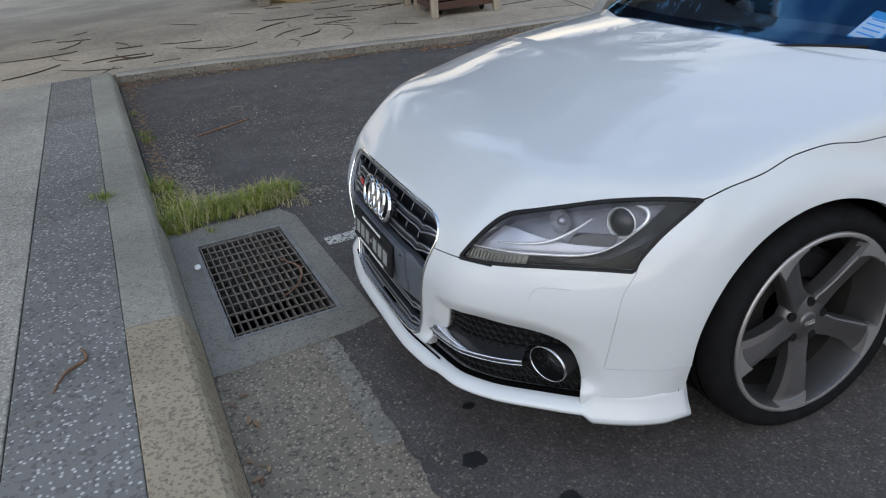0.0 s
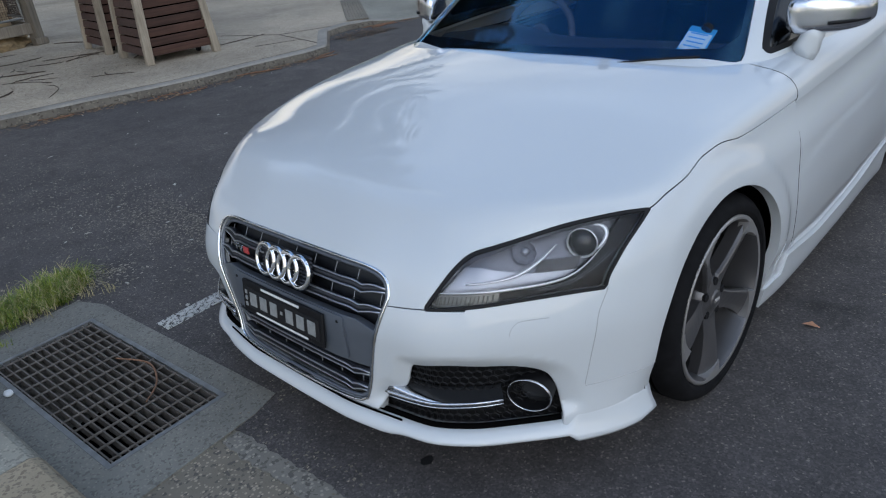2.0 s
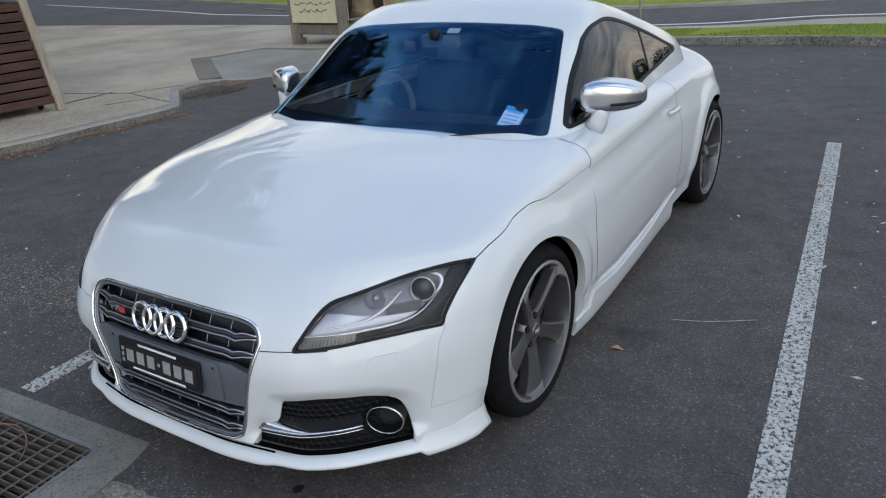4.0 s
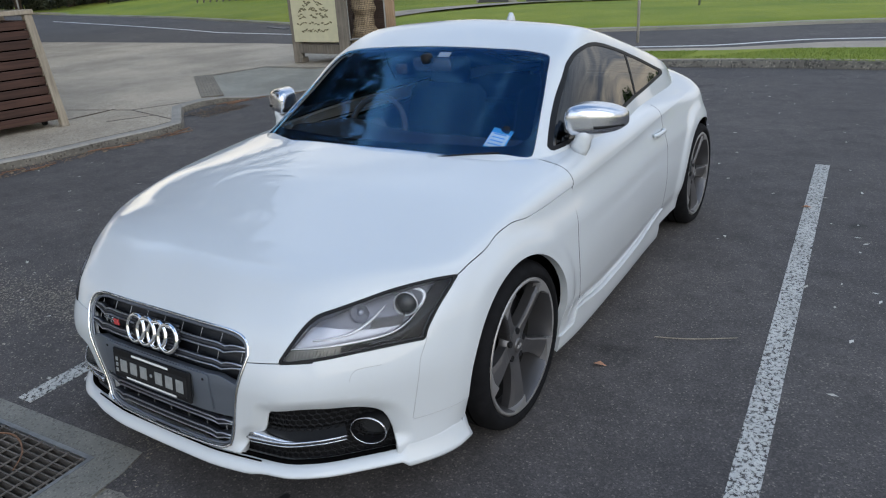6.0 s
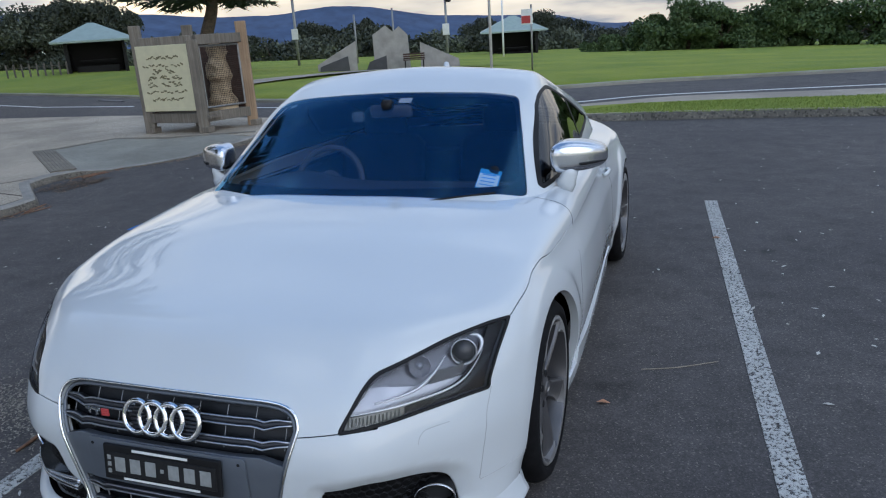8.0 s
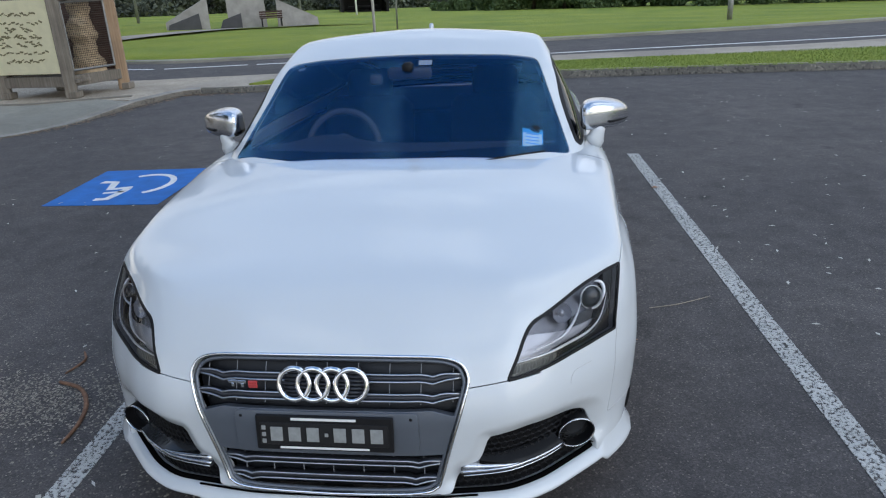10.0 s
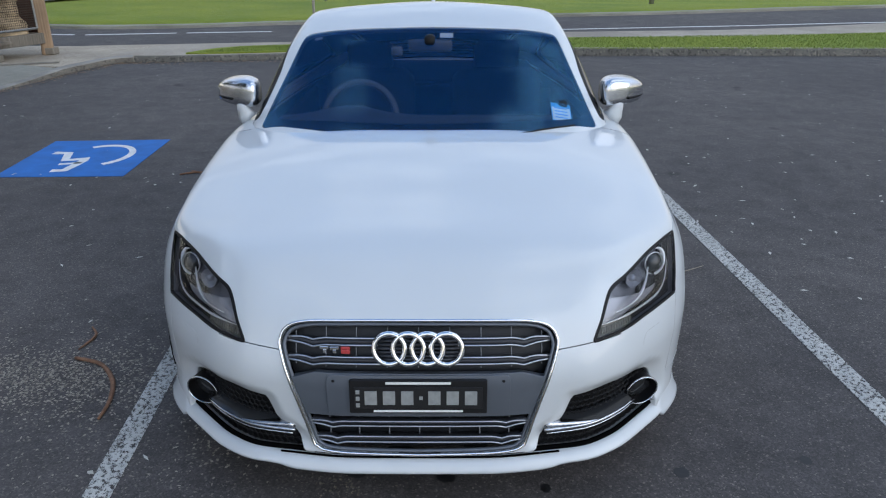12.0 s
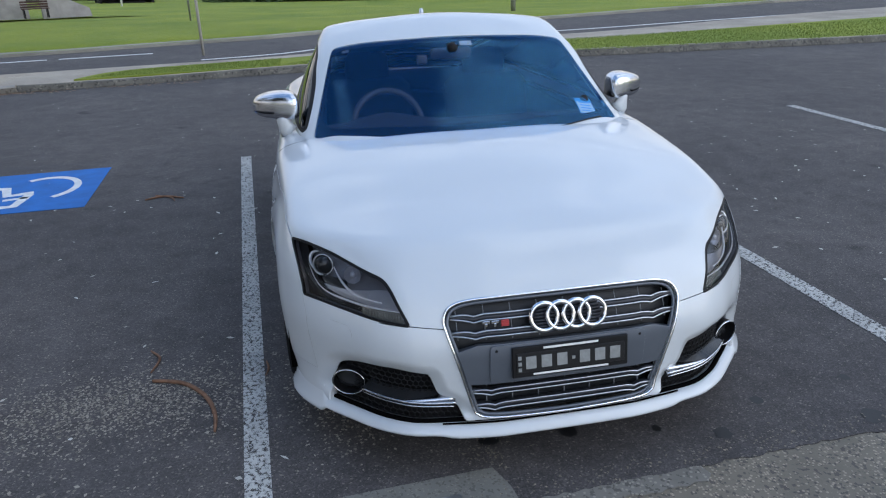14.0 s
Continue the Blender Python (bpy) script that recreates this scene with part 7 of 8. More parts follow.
def scrub_tree(x, y, z, h, w, mat, label, seed, trunk=0.3, clumps=26, leaves=460, name="tree", size=0.07):
    rng = random.Random(seed)
    k = thing(name, label, "tree")
    bm = bmesh.new()
    ctrs = []
    for i in range(clumps):
        a, r = rng.uniform(0, 2 * math.pi), rng.random() ** 0.55 * w / 2
        t = rng.random()
        ctrs.append(Vector((r * math.cos(a), r * math.sin(a), h * (trunk + (1 - trunk) * (0.10 + 0.80 * t) * (1 - 0.45 * (r / (w / 2)) ** 2)))))
    add_tube(bm, [(0, 0, -0.6), (0.05 * w * rng.uniform(-1, 1), 0.03 * w, h * 0.35), (0.06 * w * rng.uniform(-1, 1), 0, h * 0.75)], [0.05 * h, 0.035 * h, 0.012 * h], 8)
    for c in ctrs[:9]:
        add_tube(bm, [(0, 0, h * 0.22), (c.x * 0.5, c.y * 0.5, h * 0.25 + c.z * 0.3), tuple(c)], [0.022 * h, 0.014 * h, 0.005 * h], 5)
    part("trunk", bm, BARK, k, "brown trunk and limbs", True)
    bm = bmesh.new()
    for c in ctrs:
        leaf_cloud(bm, c, rng.uniform(0.13, 0.24) * w ** 0.7 * h ** 0.3, leaves, size * h ** 0.35, rng)
    part("crown", bm, mat, k, "uneven leafy crown")
    k.matrix_basis = Matrix.Translation((x, y, z))
    return k


def row_of_trees():
    spots = [(-49.6, 30.7, 5.5, 6.6), (-45.6, 33.9, 5.0, 6.0), (-42.6, 38.0, 4.7, 5.8), (-40.7, 41.5, 5.3, 5.5), (-53.2, 25.3, 6.5, 7.2), (-58.0, 19.3, 6.6, 7.8), (-50.2, 54.1, 5.5, 5.3), (-47.9, 32.0, 5.8, 6.0), (-44.3, 35.6, 5.4, 5.5), (-51.5, 27.9, 6.0, 6.6), (-41.9, 39.4, 5.0, 4.8), (-55.6, 22.3, 6.2, 6.6)]
    for i, (x, y, h, w) in enumerate(spots):
        pale = i in (2, 4, 8, 9, 11)
        scrub_tree(x, y, lawn_height(x, y) - 0.2, h * (0.80 if pale else 1.0), w, SCRUB_PALE if pale else SCRUB, "grey-green spreading tree at the park's edge" if pale else "dark spreading coastal tree at the park's edge", 10 + i, 0.36)
    for i, (x, y, h, w) in enumerate([(-27.4, 51.2, 3.4, 3.8), (-24.0, 54.0, 4.0, 3.4), (-18.0, 65.8, 4.0, 4.2), (-12.6, 66.8, 4.2, 4.4), (-10.2, 67.4, 3.6, 3.6), (-7.6, 68, 2.4, 5.0), (-31.5, 47.5, 2.6, 3.4)]):
        scrub_tree(x, y, lawn_height(x, y) - 0.3, h * 0.82, w, SCRUB, "dark grey-green tree beyond the lawn", 40 + i, 0.34, 22, 380)
    green = [(-4.5, 46.5, 1.35, 2.6), (-1.4, 46.0, 3.2, 3.0), (0.6, 46.6, 3.6, 3.4), (2.5, 46.2, 3.2, 3.0), (3.9, 46.6, 2.4, 2.4), (5.6, 47.2, 3.9, 3.4), (7.4, 47.6, 4.2, 3.4), (10.6, 46.5, 4.0, 3.6), (13.2, 48.0, 4.6, 4.6), (17.5, 50, 4.3, 5.0), (22.5, 52, 4.4, 5.4), (28, 55, 4.4, 5.6)]
    for i, (x, y, h, w) in enumerate(green):
        scrub_tree(x, y, lawn_height(x, y) - 0.35, h, w, BUSH, "dense green bush beyond the lawn", 70 + i, 0.04, 30, 330)
    # a closed belt of scrub where the lawn ends
    belt = smooth_path([(-64, 25.5), (-55.5, 32.0), (-47.5, 36.0), (-40, 40.5), (-28, 45.5), (-21, 53), (-13, 59), (-4, 62), (6, 63), (18, 64)], 3)
    rb = random.Random(12)
    for i, (x, y) in enumerate(belt):
        scrub_tree(x, y, lawn_height(x, y) - 0.5, rb.uniform(1.9, 2.7), rb.uniform(5.5, 7.0), SCRUB_PALE if i % 3 == 1 else SCRUB, "low dark scrub closing the far side of the lawn", 140 + i, 0.0, 24, 230, "bush", 0.12)
    # low hedge under them
    for i, (x, y, w) in enumerate([(-43.5, 33.5, 6), (-49, 32.0, 6), (-56, 29.5, 6), (-38, 36, 4), (-24.5, 50, 7), (-18, 58, 6), (-5, 62, 5)]):
        scrub_tree(x, y, lawn_height(x, y) - 0.5, 1.4, w, SCRUB, "low dark scrub along the lawn's far edge", 100 + i, 0.0, 20, 260, "bush", 0.07)


row_of_trees()


def norfolk_pine(x, y, z, h, reach, first, seed, lean=(0.0, 0.0), whorls=14, label="tall dark pine with tiers of drooping branches", detail=1.0, stout=1.0):
    """A trunk with tiers of arms; every arm carries drooping sprays of needles."""
    rng = random.Random(seed)
    k = thing("pine_tree", label, "tree")
    bow = lambda t: 0.35 * math.tanh(t / 0.35)
    at = lambda t: Vector((lean[0] * bow(t) * h, lean[1] * bow(t) * h, t * h))
    part("trunk", tube([tuple(at(t) + Vector((0, 0, -0.3 * (t == 0)))) for t in np.linspace(0, 1, 9)], [0.022 * stout * h * (1 - 0.93 * t) for t in np.linspace(0, 1, 9)], 10), BARK, k, "rough dark trunk", True)
    needles = bmesh.new()
    for i in range(whorls):
        t = first + (1 - first) * (i + rng.uniform(-0.25, 0.25)) / whorls
        n = rng.randint(5, 7)
        L0 = reach * (1 - 0.86 * max(0, t - first) / (1 - first))
        for j in range(n):
            L = L0 * rng.uniform(0.65, 1.15)
            a = 2 * math.pi * (j + rng.uniform(-0.35, 0.35)) / n + i * 1.3
            d = Vector((math.cos(a), math.sin(a), 0))
            lift = rng.uniform(0.02, 0.20)
            droop = rng.uniform(0.18, 0.42)
            pts = []
            for s in np.linspace(0, 1, 6):
                pts.append(at(t) + d * L * s + Vector((0, 0, L * (lift * s - droop * s * s + 0.16 * s ** 3))))
            part("limb", tube([tuple(p) for p in pts], [0.028 * L ** 0.5 * (1 - 0.85 * s) for s in np.linspace(0, 1, 6)], 5), BARK, k, "", True)
            m = int(20 * detail * L ** 0.7) + 4
            for q in range(m):
                s = 0.18 + 0.82 * (q + rng.random()) / m
                ii = min(4, int(s * 5))
                base = pts[ii].lerp(pts[ii + 1], s * 5 - ii)
                for side in (-1, 1):
                    sp = Vector((-d.y, d.x, 0)) * side
                    ln = L * 0.20 * (1.15 - 0.6 * s) * rng.uniform(0.6, 1.4) + 0.12
                    tip = base + (sp * 0.85 + d * rng.uniform(0.2, 0.9)).normalized() * ln + Vector((0, 0, ln * rng.uniform(-0.55, 0.35)))
                    for _ in range(2):
                        w = Vector((rng.uniform(-1, 1), rng.uniform(-1, 1), rng.uniform(-1, 1))).normalized() * (0.014 + 0.016 * rng.random()) * (1 + 0.12 * L)
                        mid = base.lerp(tip, 0.55)
                        needles.faces.new([needles.verts.new(p) for p in (base, mid - w, tip, mid + w)])
    part("foliage", needles, PINE, k, "drooping dark green needle sprays")
    k.matrix_basis = Matrix.Translation((x, y, z))
    return k


norfolk_pine(-18.7, 24.7, 0.2, 10.0, 3.5, 0.30, 1, (0.40, 0.28), 17, "tall dark pine with a leaning trunk behind the kiosk", 2.0, 1.45)
norfolk_pine(-21.15, 10.1, 0.08, 25.0, 8.4, 0.24, 2, (0.0, 0.0), 15, "tall dark pine beside the plaza", 2.0, 0.7)
# out of view; its crown is added to darken the south of the plaza
norfolk_pine(-10.0, -3.5, 0.08, 16.0, 6.8, 0.26, 5, (0.0, 0.0), 16, "broad dark unseen pine, added to shade the plaza where its twigs lie", 1.6, 0.9)

# ---- hills ----
ridge = bmesh.new()
prev = None
ridge_z = curve([-2700, -2430, -2212, -1955, -1610, -1325, -1008, -567, -301, 221, 900, 2000], [120, 131, 135, 112, 86, 104, 50, 20, -25, -40, -60, -70])
for x in np.linspace(-3600, 3000, 240):
    y = math.sqrt(max(0, 3000 ** 2 - min(abs(x), 2900) ** 2)) if abs(x) < 2600 else 1500 - 0.3 * (abs(x) - 2600)
    zt = float(ridge_z(x)) + 7 * noise.noise((x * 0.006, 0, 0)) + 3 * noise.noise((x * 0.02, 3, 0))
    row = [ridge.verts.new((x * f, y * f, zz)) for f, zz in ((0.86, lawn_height(x * 0.86, y * 0.86) - 25), (0.93, (zt + lawn_height(x, y)) * 0.5 - 10), (1.0, zt), (1.1, lawn_height(x, y) - 60))]
    if prev:
        for i in range(3):
            ridge.faces.new((prev[i], row[i], row[i + 1], prev[i + 1]))
    prev = row
tagged(part("hills", ridge, HILL, smooth=True), "long forested range along the horizon, coloured blue for haze", "hills", kind="structure")

# ---- grass tufts ----
def tuft(name, spots, n, h, label, seed, spread, mat=None):
    """Tangled blades about a few roots; every root has its own height and slant."""
    rng = random.Random(seed)
    bm = bmesh.new()
    roots = []
    for cx, cy in spots:
        for _ in range(9):
            roots.append((cx + rng.gauss(0, spread), cy + rng.gauss(0, spread), rng.uniform(0.35, 1.15) ** 1.2, rng.uniform(0, 6.28), rng.uniform(0, 0.5)))
    for _ in range(n):
        cx, cy, tall, way, slant = rng.choice(roots)
        x, y = cx + rng.gauss(0, spread * 0.3), cy + rng.gauss(0, spread * 0.3)
        a = rng.uniform(0, 2 * math.pi)
        d = Vector((math.cos(a) + slant * math.cos(way), math.sin(a) + slant * math.sin(way), 0)).normalized()
        s = Vector((-d.y, d.x, 0)) * rng.uniform(0.0008, 0.0017)
        L = h * tall * rng.uniform(0.55, 1.25)
        out_by = rng.uniform(0.2, 1.25)
        b = Vector((x, y, tuft_z))
        p1 = b + d * L * out_by * 0.25 + Vector((0, 0, L * 0.42))
        p2 = b + d * L * out_by * 0.62 + Vector((0, 0, L * (0.74 - 0.15 * out_by)))
        p3 = b + d * L * out_by * 1.1 + Vector((0, 0, L * max(0.08, 0.95 - 0.6 * out_by)))
        q = [bm.verts.new(v) for v in (b - s, b + s, p1 + s, p2 + s * 0.7, p3, p2 - s * 0.7, p1 - s)]
        bm.faces.new((q[0], q[1], q[2], q[6]))
        bm.faces.new((q[6], q[2], q[3], q[5]))
        bm.faces.new((q[5], q[3], q[4]))
    return tagged(part(name, bm, mat or BLADE), label, "grass", kind="stuff")


tuft_z = 0.0
drain_side = [lot(u, v) for u, v in smooth_path([(-1.64, -0.50), (-1.77, -0.40), (-1.74, -0.25), (-1.72, -0.10), (-1.76, 0.02), (-1.80, 0.08)], 5)] + [lot(-1.87, -0.46), lot(-2.1, -0.50), lot(-2.35, -0.52), lot(-1.70, -0.47), lot(-1.74, -0.48), lot(-1.92, -0.4)]
tuft("grass_tuft", drain_side, 6800, 0.115, "ragged green grass growing beside the drain", 6, 0.050)
tuft("dry_grass_tuft", drain_side, 2000, 0.125, "straw-coloured dead blades among the grass beside the drain", 9, 0.060, STRAW_BLADE)
tuft("grass_tuft", [lot(-3.6, -0.5), lot(-3.8, -0.51), lot(-4.6, -0.52)], 160, 0.06, "small grass tufts at the kerb's foot", 7, 0.05)
tuft_z = KERB_H - 0.01
tuft("grass_tuft", [lot(-2.0, -0.80), lot(-2.05, -0.79)], 150, 0.075, "small yellowing grass tuft in the paving joint", 8, 0.03)


def verge_blades(name, corners, n, h, seed, z):
    """Blades of mown grass strewn over a strip."""
    rng = random.Random(seed)
    a, b, c, d = [Vector(q) for q in corners]
    verts, faces = [], []
    for _ in range(n):
        s, t = rng.random(), rng.random()
        p = (a * (1 - s) + b * s) * (1 - t) + (d * (1 - s) + c * s) * t
        ang = rng.uniform(0, 6.28)
        k = len(verts)
        hh = h * rng.uniform(0.5, 1.2)
        w = 0.007
        verts += [(p.x - w * math.sin(ang), p.y + w * math.cos(ang), z), (p.x + w * math.sin(ang), p.y - w * math.cos(ang), z), (p.x + hh * 0.5 * math.cos(ang), p.y + hh * 0.5 * math.sin(ang), z + hh)]
        faces.append((k, k + 1, k + 2))
    me = bpy.data.meshes.new(name)
    me.from_pydata(verts, [], faces)
    me.materials.append(BLADE_GREEN)
    return tagged(new(name, me), "short mown grass blades of the verge", "grass", kind="stuff")


BLADE_GREEN = leaf_material("mown_blades", (0.13, 0.20, 0.025), (0.27, 0.32, 0.06))
verge_blades("verge_grass", [(-1.0, 10.17), (16, 9.85), (16, 13.1), (0.4, 11.45)], 36000, 0.026, 12, PLAZA_H + 0.02)
verge_blades("verge_grass", [(-3.85, 9.82), (-1.0, 10.17), (-1.0, 11.05), (-3.3, 10.5)], 6000, 0.026, 13, PLAZA_H + 0.02)

# ---- litter ----
def scatter(name, spots, n, size, mat, label, category, seed, z=0.002):
    """Small dry leaves and chips lying about, each a curled scrap."""
    rng = random.Random(seed)
    verts, faces = [], []
    for _ in range(n):
        cx, cy, rx, ry = rng.choice(spots)
        x, y = (cx + rng.gauss(0, rx), cy + rng.gauss(0, ry)) if category == "grit" else (cx + rng.uniform(-rx, rx), cy + rng.uniform(-ry, ry))
        a = rng.uniform(0, 6.28)
        L, w = size * rng.uniform(0.4, 1.4), size * (rng.uniform(0.4, 1.0) if category == "grit" else rng.uniform(0.25, 0.6))
        c, s = math.cos(a), math.sin(a)
        k = len(verts)
        zz = z if not callable(z) else z(x, y)
        for px, py, pz in ((-L, 0, 0), (0, -w, 0.25 * w), (L, 0, 0.5 * w * rng.random()), (0, w, 0.3 * w)):
            verts.append((x + px * c - py * s, y + px * s + py * c, zz + pz))
        faces.append((k, k + 1, k + 2, k + 3))
    me = bpy.data.meshes.new(name)
    me.from_pydata(verts, [], faces)
    me.materials.append(mat)
    return tagged(new(name, me), label, category, kind="stuff")


GRIT = leaf_material("grit_stones", (0.13, 0.112, 0.09), (0.38, 0.335, 0.27))
PALE_SCRAP = leaf_material("pale_scraps", (0.40, 0.37, 0.31), (0.62, 0.60, 0.55))
scatter("fallen_scraps", [(5, 6, 5, 3.5), (2.2, 5, 2.5, 4), (-2, 6, 3, 3.5), (3.2, 2, 1.6, 2.2), (-3, 2, 2.5, 2)], 460, 0.018, PALE_SCRAP, "small pale leaf scraps strewn over the asphalt", "leaf litter", 21, 0.003)
scatter("dry_leaves", [(-5.85, 0.3, 0.12, 0.6), (-5.55, 1.6, 0.10, 0.6), (-5.15, 3.0, 0.08, 0.9), (-5.75, 5.2, 0.30, 0.35), (-5.95, -0.6, 0.15, 0.25), (-4.4, 9.45, 0.5, 0.12), (-3.0, 9.62, 0.8, 0.10)], 700, 0.028, DRY, "dry brown litter gathered along the kerb", "leaf litter", 22, 0.003)
NEEDLES = leaf_material("dead_needles", (0.045, 0.032, 0.022), (0.13, 0.085, 0.05))
scatter("needle_litter", [(-8.4, 0.8, 1.7, 2.0), (-9.2, -0.5, 1.4, 1.2), (-7.6, 0.6, 1.0, 1.1), (-8.0, 2.0, 1.6, 1.6)], 1300, 0.018, NEEDLES, "dark dead needles dropped on the plaza", "leaf litter", 33, PLAZA_H + 0.002)
scatter("needle_litter", [(-5.75, 5.2, 0.22, 0.28), (-5.7, 5.5, 0.2, 0.2)], 420, 0.030, NEEDLES, "dark brown needles caught in the notch of the kerb", "leaf litter", 34, 0.006)
gut = [(*lot(u, -0.50), 0.10, 0.03) for u in (-0.15, 0.05, 0.22, 0.35, 0.7)]
along = [(q[0] + 0.09, q[1] - 0.02, 0.10, 0.10) for q in west[2:]] + [(q[0] + 0.08, q[1], 0.09, 0.10) for q in bay]
scatter("dry_leaves", along, 1100, 0.020, DRY, "reddish-brown leaf litter along the foot of the curved kerb", "leaf litter", 26, 0.003)
corner = [(*lot(-6.0 + 0.35 * k, -0.47), 0.17, 0.05) for k in range(12)] + [(*lot(-5.9, -0.38), 0.25, 0.12), (*lot(-5.5, -0.42), 0.3, 0.08)]
scatter("dry_leaves", corner, 520, 0.020, DRY, "brown leaf litter gathered in the corner of the kerb", "leaf litter", 27, 0.003)
scatter("gutter_leaves", gut, 13, 0.022, DRY, "dry curled leaves in the gutter", "leaf litter", 23, 0.004)
scatter("grit", [(-1.65, 0.82, 0.28, 0.13), (-1.65, 0.80, 0.22, 0.10), (-2.1, 0.66, 0.30, 0.13), (-1.35, 0.78, 0.18, 0.16), (-2.6, 0.6, 0.5, 0.22), (-1.8, 0.6, 0.6, 0.35), (-0.72, 0.62, 0.10, 0.2), (-3.6, 0.4, 0.7, 0.25)], 5600, 0.0068, GRIT, "pale loose grit on the worn asphalt", "grit", 24, 0.002)
scatter("grit", [(*lot(-2.15, -0.36), 0.14, 0.07), (*lot(-2.4, -0.40), 0.2, 0.06), (*lot(-2.05, -0.25), 0.10, 0.07), (*lot(-1.75, 0.2), 0.08, 0.09)] + [(-3.3, -0.48, 0.22, 0.12), (-4.0, -0.30, 0.30, 0.16), (-2.5, -0.46, 0.22, 0.07), (-3.8, 0.05, 0.30, 0.10), (-2.9, -0.50, 0.3, 0.08)], 2300, 0.0090, GRIT, "pale loose grit washed up behind the grass at the kerb", "grit", 31, 0.002)
scatter("pebbles", [(*lot(u, -0.06), 0.2, 0.03) for u in (0.0, 0.5, 1.0)] + [(*lot(-0.25, 0.15), 0.06, 0.05)], 260, 0.006, GUTTER, "loose gravel along the gutter's broken edge", "grit", 25, 0.003)


def twig(points, r, label, mat=None, z=0.006):
    pts = smooth_path([(x, y, zz) for x, y, zz in points], 6)
    n = len(pts)
    o = part("twig", tube(pts, [r * (0.45 + 0.55 * math.sin(math.pi * (0.15 + 0.8 * i / (n - 1)))) for i in range(n)], 6), mat or TWIG, None, "", True)
    return tagged(o, label, "twig", "fallen twigs")


TWIG = simple("dry_twig", (0.20, 0.105, 0.06), 0.9, 0, 0.3, 40, 0.4)
TWIG_DARK = simple("dark_twig", (0.07, 0.05, 0.035), 0.9, 0, 0.3, 40, 0.4)
STALK = simple("pale_stalk", (0.34, 0.29, 0.22), 0.9, 0, 0.3, 40, 0.3)
Z0 = 0.008
twig([(-1.50, 0.93, Z0), (-1.37, 0.88, Z0), (-1.27, 0.76, Z0), (-1.22, 0.62, Z0), (-1.21, 0.50, Z0)], 0.010, "thick curved brown pine twig on the asphalt")
twig([(-1.55, 1.20, Z0), (-1.50, 1.12, Z0), (-1.52, 1.0, Z0)], 0.006, "short dry twig on the asphalt")
twig([(-1.03, 0.98, Z0), (-1.02, 0.92, Z0), (-1.03, 0.86, Z0)], 0.005, "short dry twig on the asphalt")
twig([(-1.98, 3.62, Z0), (-1.85, 3.68, Z0), (-1.70, 3.60, Z0)], 0.008, "dry forked twig on the asphalt")
twig([(-1.92, 3.72, Z0), (-1.80, 3.64, Z0), (-1.76, 3.55, Z0)], 0.006, "dry forked twig on the asphalt")
twig([(-3.40, -0.34, Z0), (-3.54, -0.10, Z0), (-3.65, 0.09, Z0)], 0.007, "long thin twig on the asphalt")
twig([(1.15, 1.75, 0.004), (1.3, 1.8, 0.004), (1.48, 1.9, 0.004)], 0.0022, "thin pale stalk on the asphalt", STALK)
twig([(-0.95, -0.18, 0.012), (-0.80, -0.12, 0.016), (-0.66, -0.16, 0.014), (-0.58, -0.24, 0.012)], 0.004, "thin rusty twig on the drain grate")
twig([(-0.36, -0.95, KERB_H + 0.006), (-0.28, -0.93, KERB_H + 0.006), (-0.22, -0.99, KERB_H + 0.006), (-0.12, -1.02, KERB_H + 0.004)], 0.005, "small dry twig on the pavers")
rt = random.Random(77)
for i in range(58):
    x, y = rt.uniform(-10.5, -6.2), rt.uniform(-2.0, 4.4)
    if -7.6 < x < -6.1 and 2.5 < y < 3.9:
        continue
    if x > float(np.interp(y, [-2.0, 0.2, 1.4, 2.5, 5], [-6.6, -6.5, -6.1, -5.9, -5.8])):
        continue
    a, L = rt.uniform(0, 6.28), rt.uniform(0.2, 0.75)
    d, e = Vector((math.cos(a), math.sin(a))), rt.uniform(-0.5, 0.5)
    c0 = Vector((x, y))
    pts = [c0 + d * L * s + Vector((-d.y, d.x)) * e * L * s * (1 - s) * 2 for s in (-0.5, -0.1, 0.3, 0.5)]
    twig([(p.x, p.y, PLAZA_H + 0.004) for p in pts], rt.uniform(0.004, 0.008), "dark dry pine twig on the plaza", TWIG_DARK)
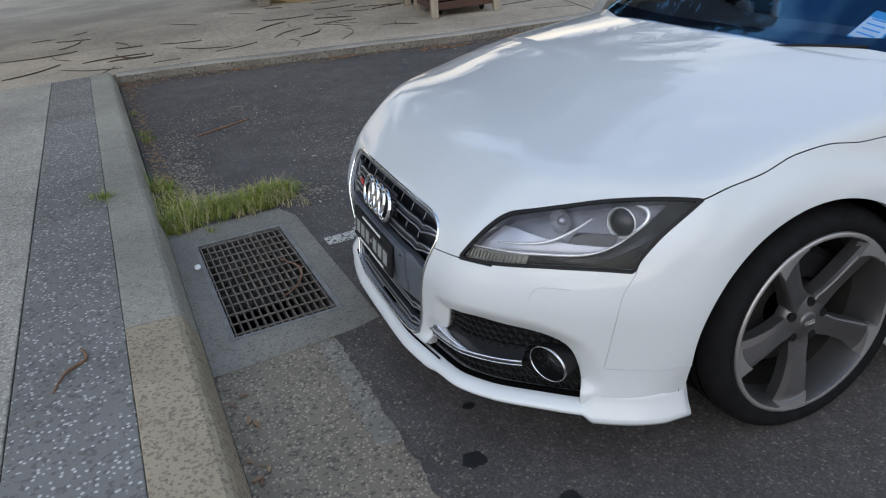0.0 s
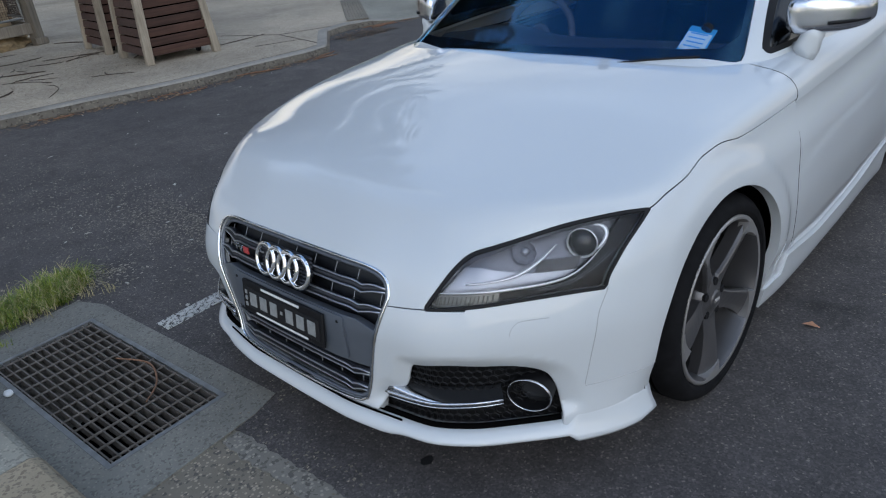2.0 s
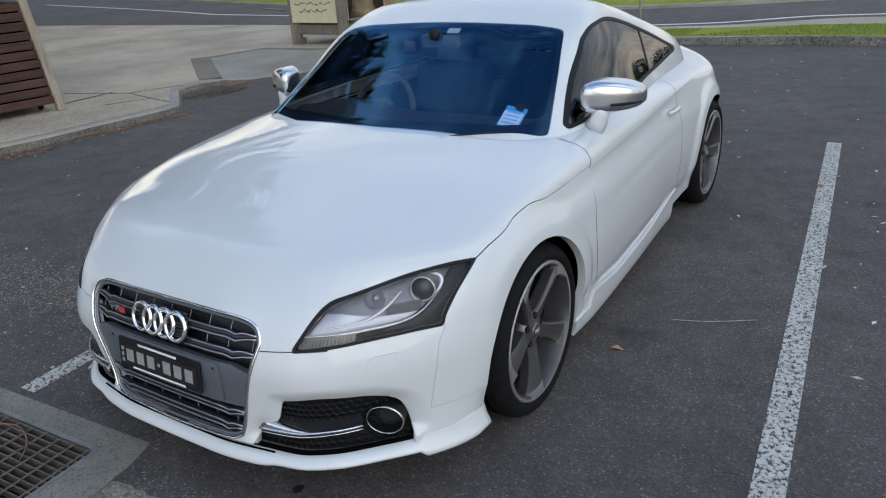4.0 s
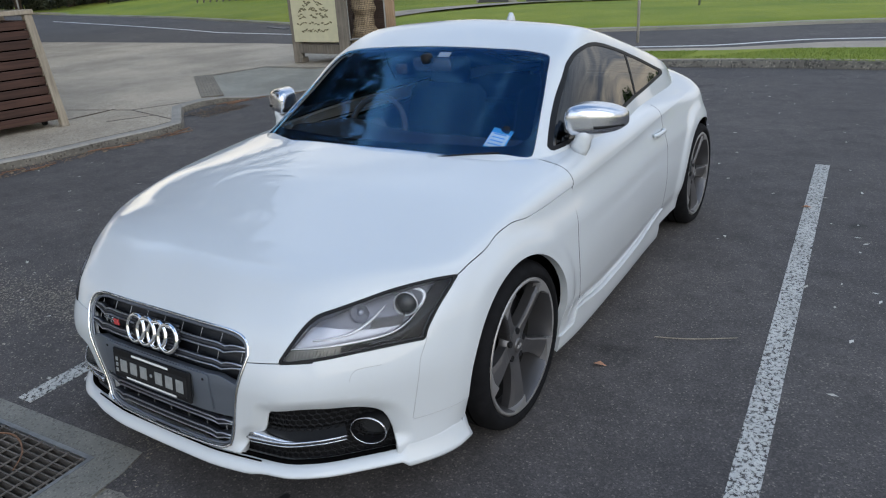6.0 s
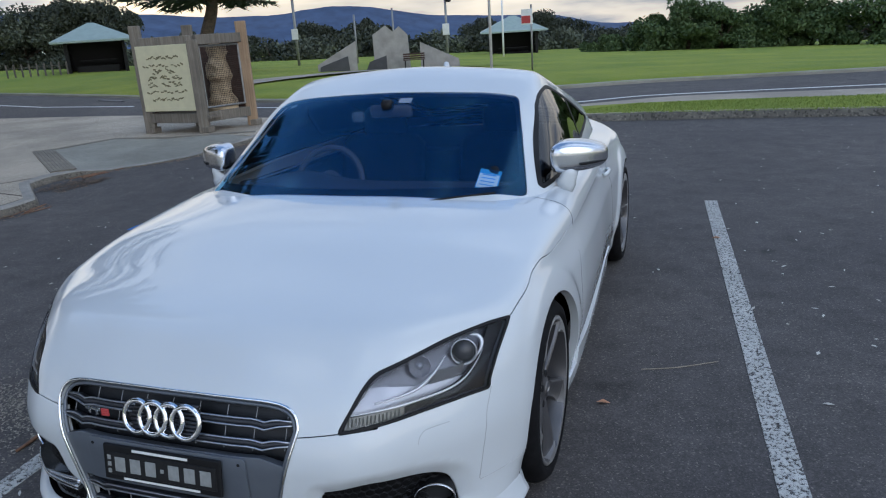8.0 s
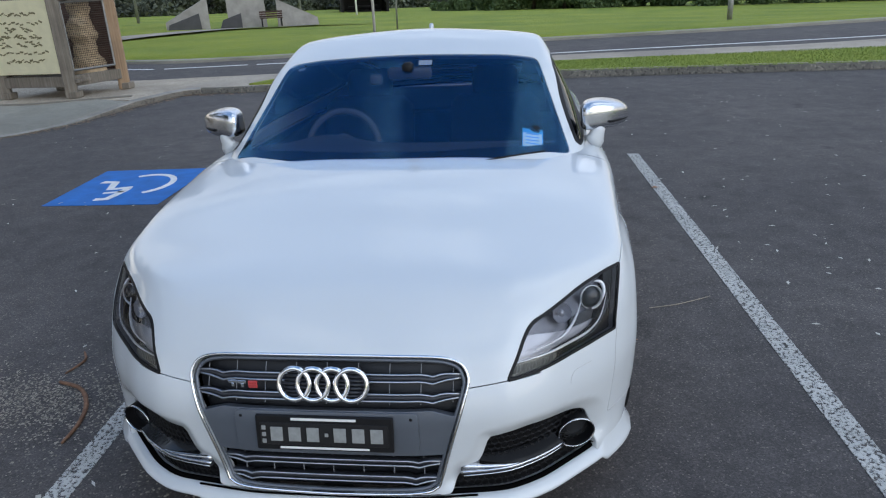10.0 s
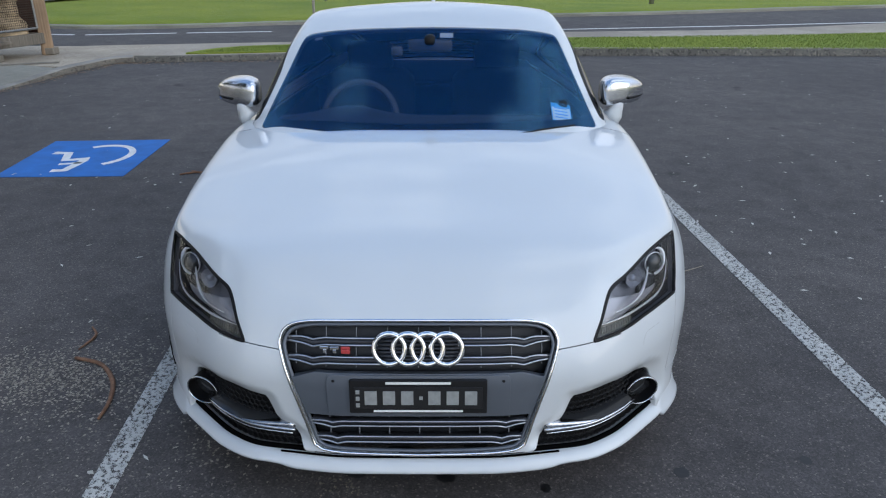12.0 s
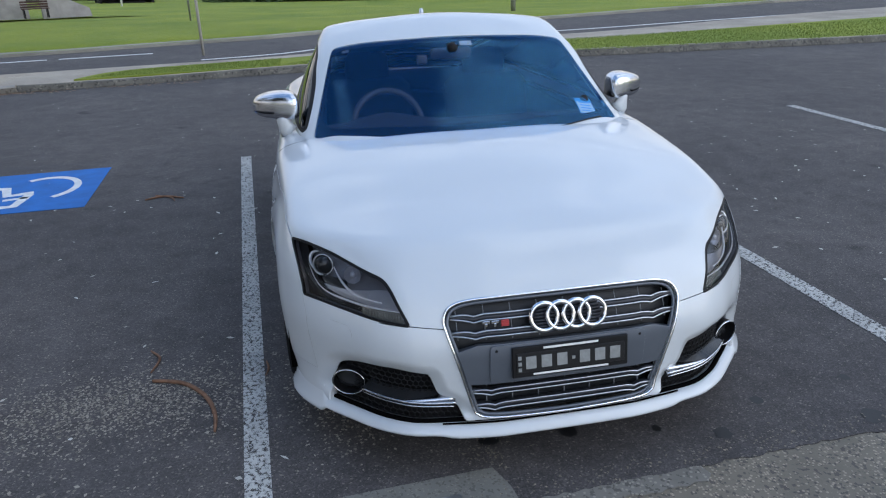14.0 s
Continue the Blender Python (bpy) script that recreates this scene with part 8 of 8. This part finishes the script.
for i in range(22):
    t = rt.random()
    q = west[int(t * (len(west) - 1))] if i % 3 else bay[int(t * 8)]
    x, y = q[0] + rt.uniform(0.02, 0.22), q[1] + rt.uniform(-0.1, 0.1)
    a, L = radians(80) + rt.uniform(-0.5, 0.5), rt.uniform(0.1, 0.4)
    twig([(x - L / 2 * math.cos(a), y - L / 2 * math.sin(a), Z0), (x, y, Z0), (x + L / 2 * math.cos(a), y + L / 2 * math.sin(a), Z0)], rt.uniform(0.004, 0.008), "dry twig lying along the kerb", TWIG)
pebble = bmesh.new()
bmesh.ops.create_icosphere(pebble, subdivisions=2, radius=0.016)
for v in pebble.verts:
    v.co = Vector((v.co.x * 1.3, v.co.y, v.co.z * 0.7)) * (1 + 0.2 * noise.noise(v.co * 60))
o = tagged(part("pebble", pebble, WHITE, None, "", True), "white pebble on the edge of the drain", "pebble")
px, py = lot(-1.10, -0.47)
o.location = (px, py, 0.014)
for lx, ly in ((1.021, 1.409), (1.5, 3.9)):
    bm = bmesh.new()
    v = [bm.verts.new(q) for q in ((-0.03, 0, 0.002), (-0.005, -0.014, 0.012), (0.032, 0, 0.004), (-0.002, 0.014, 0.013))]
    bm.faces.new(v[:3])
    bm.faces.new((v[0], v[2], v[3]))
    o = tagged(part("fallen_leaf", bm, simple("orange_leaf", (0.45, 0.24, 0.14), 0.7, 0, 0.2, 60)), "small orange-brown leaf on the asphalt", "leaf")
    o.location = (lx, ly, 0.002)

# dark oil drips near the gutter
OIL = simple("oil_stain", (0.012, 0.012, 0.013), 0.55, 0, 0.2, 40, 0)
ro = random.Random(91)
bm = bmesh.new()
for cx, cy, r in ((0.62, 0.06, 0.035), (0.86, 0.22, 0.028), (1.22, 0.02, 0.05), (1.30, 0.28, 0.022), (0.40, 0.14, 0.02), (1.05, -0.32, 0.022), (-0.35, 0.34, 0.05), (-0.22, 0.22, 0.04), (-0.08, 0.30, 0.06), (0.08, 0.20, 0.035), (0.18, 0.36, 0.045)):
    n = 14
    ring = [bm.verts.new((cx + r * ro.uniform(0.75, 1.15) * math.cos(6.2832 * k / n), cy + r * ro.uniform(0.75, 1.15) * math.sin(6.2832 * k / n), 0.0012)) for k in range(n)]
    bm.faces.new(ring)
tagged(part("oil_stain", bm, OIL), "dark oil drips on the asphalt beside the gutter", "oil stain", kind="stuff")
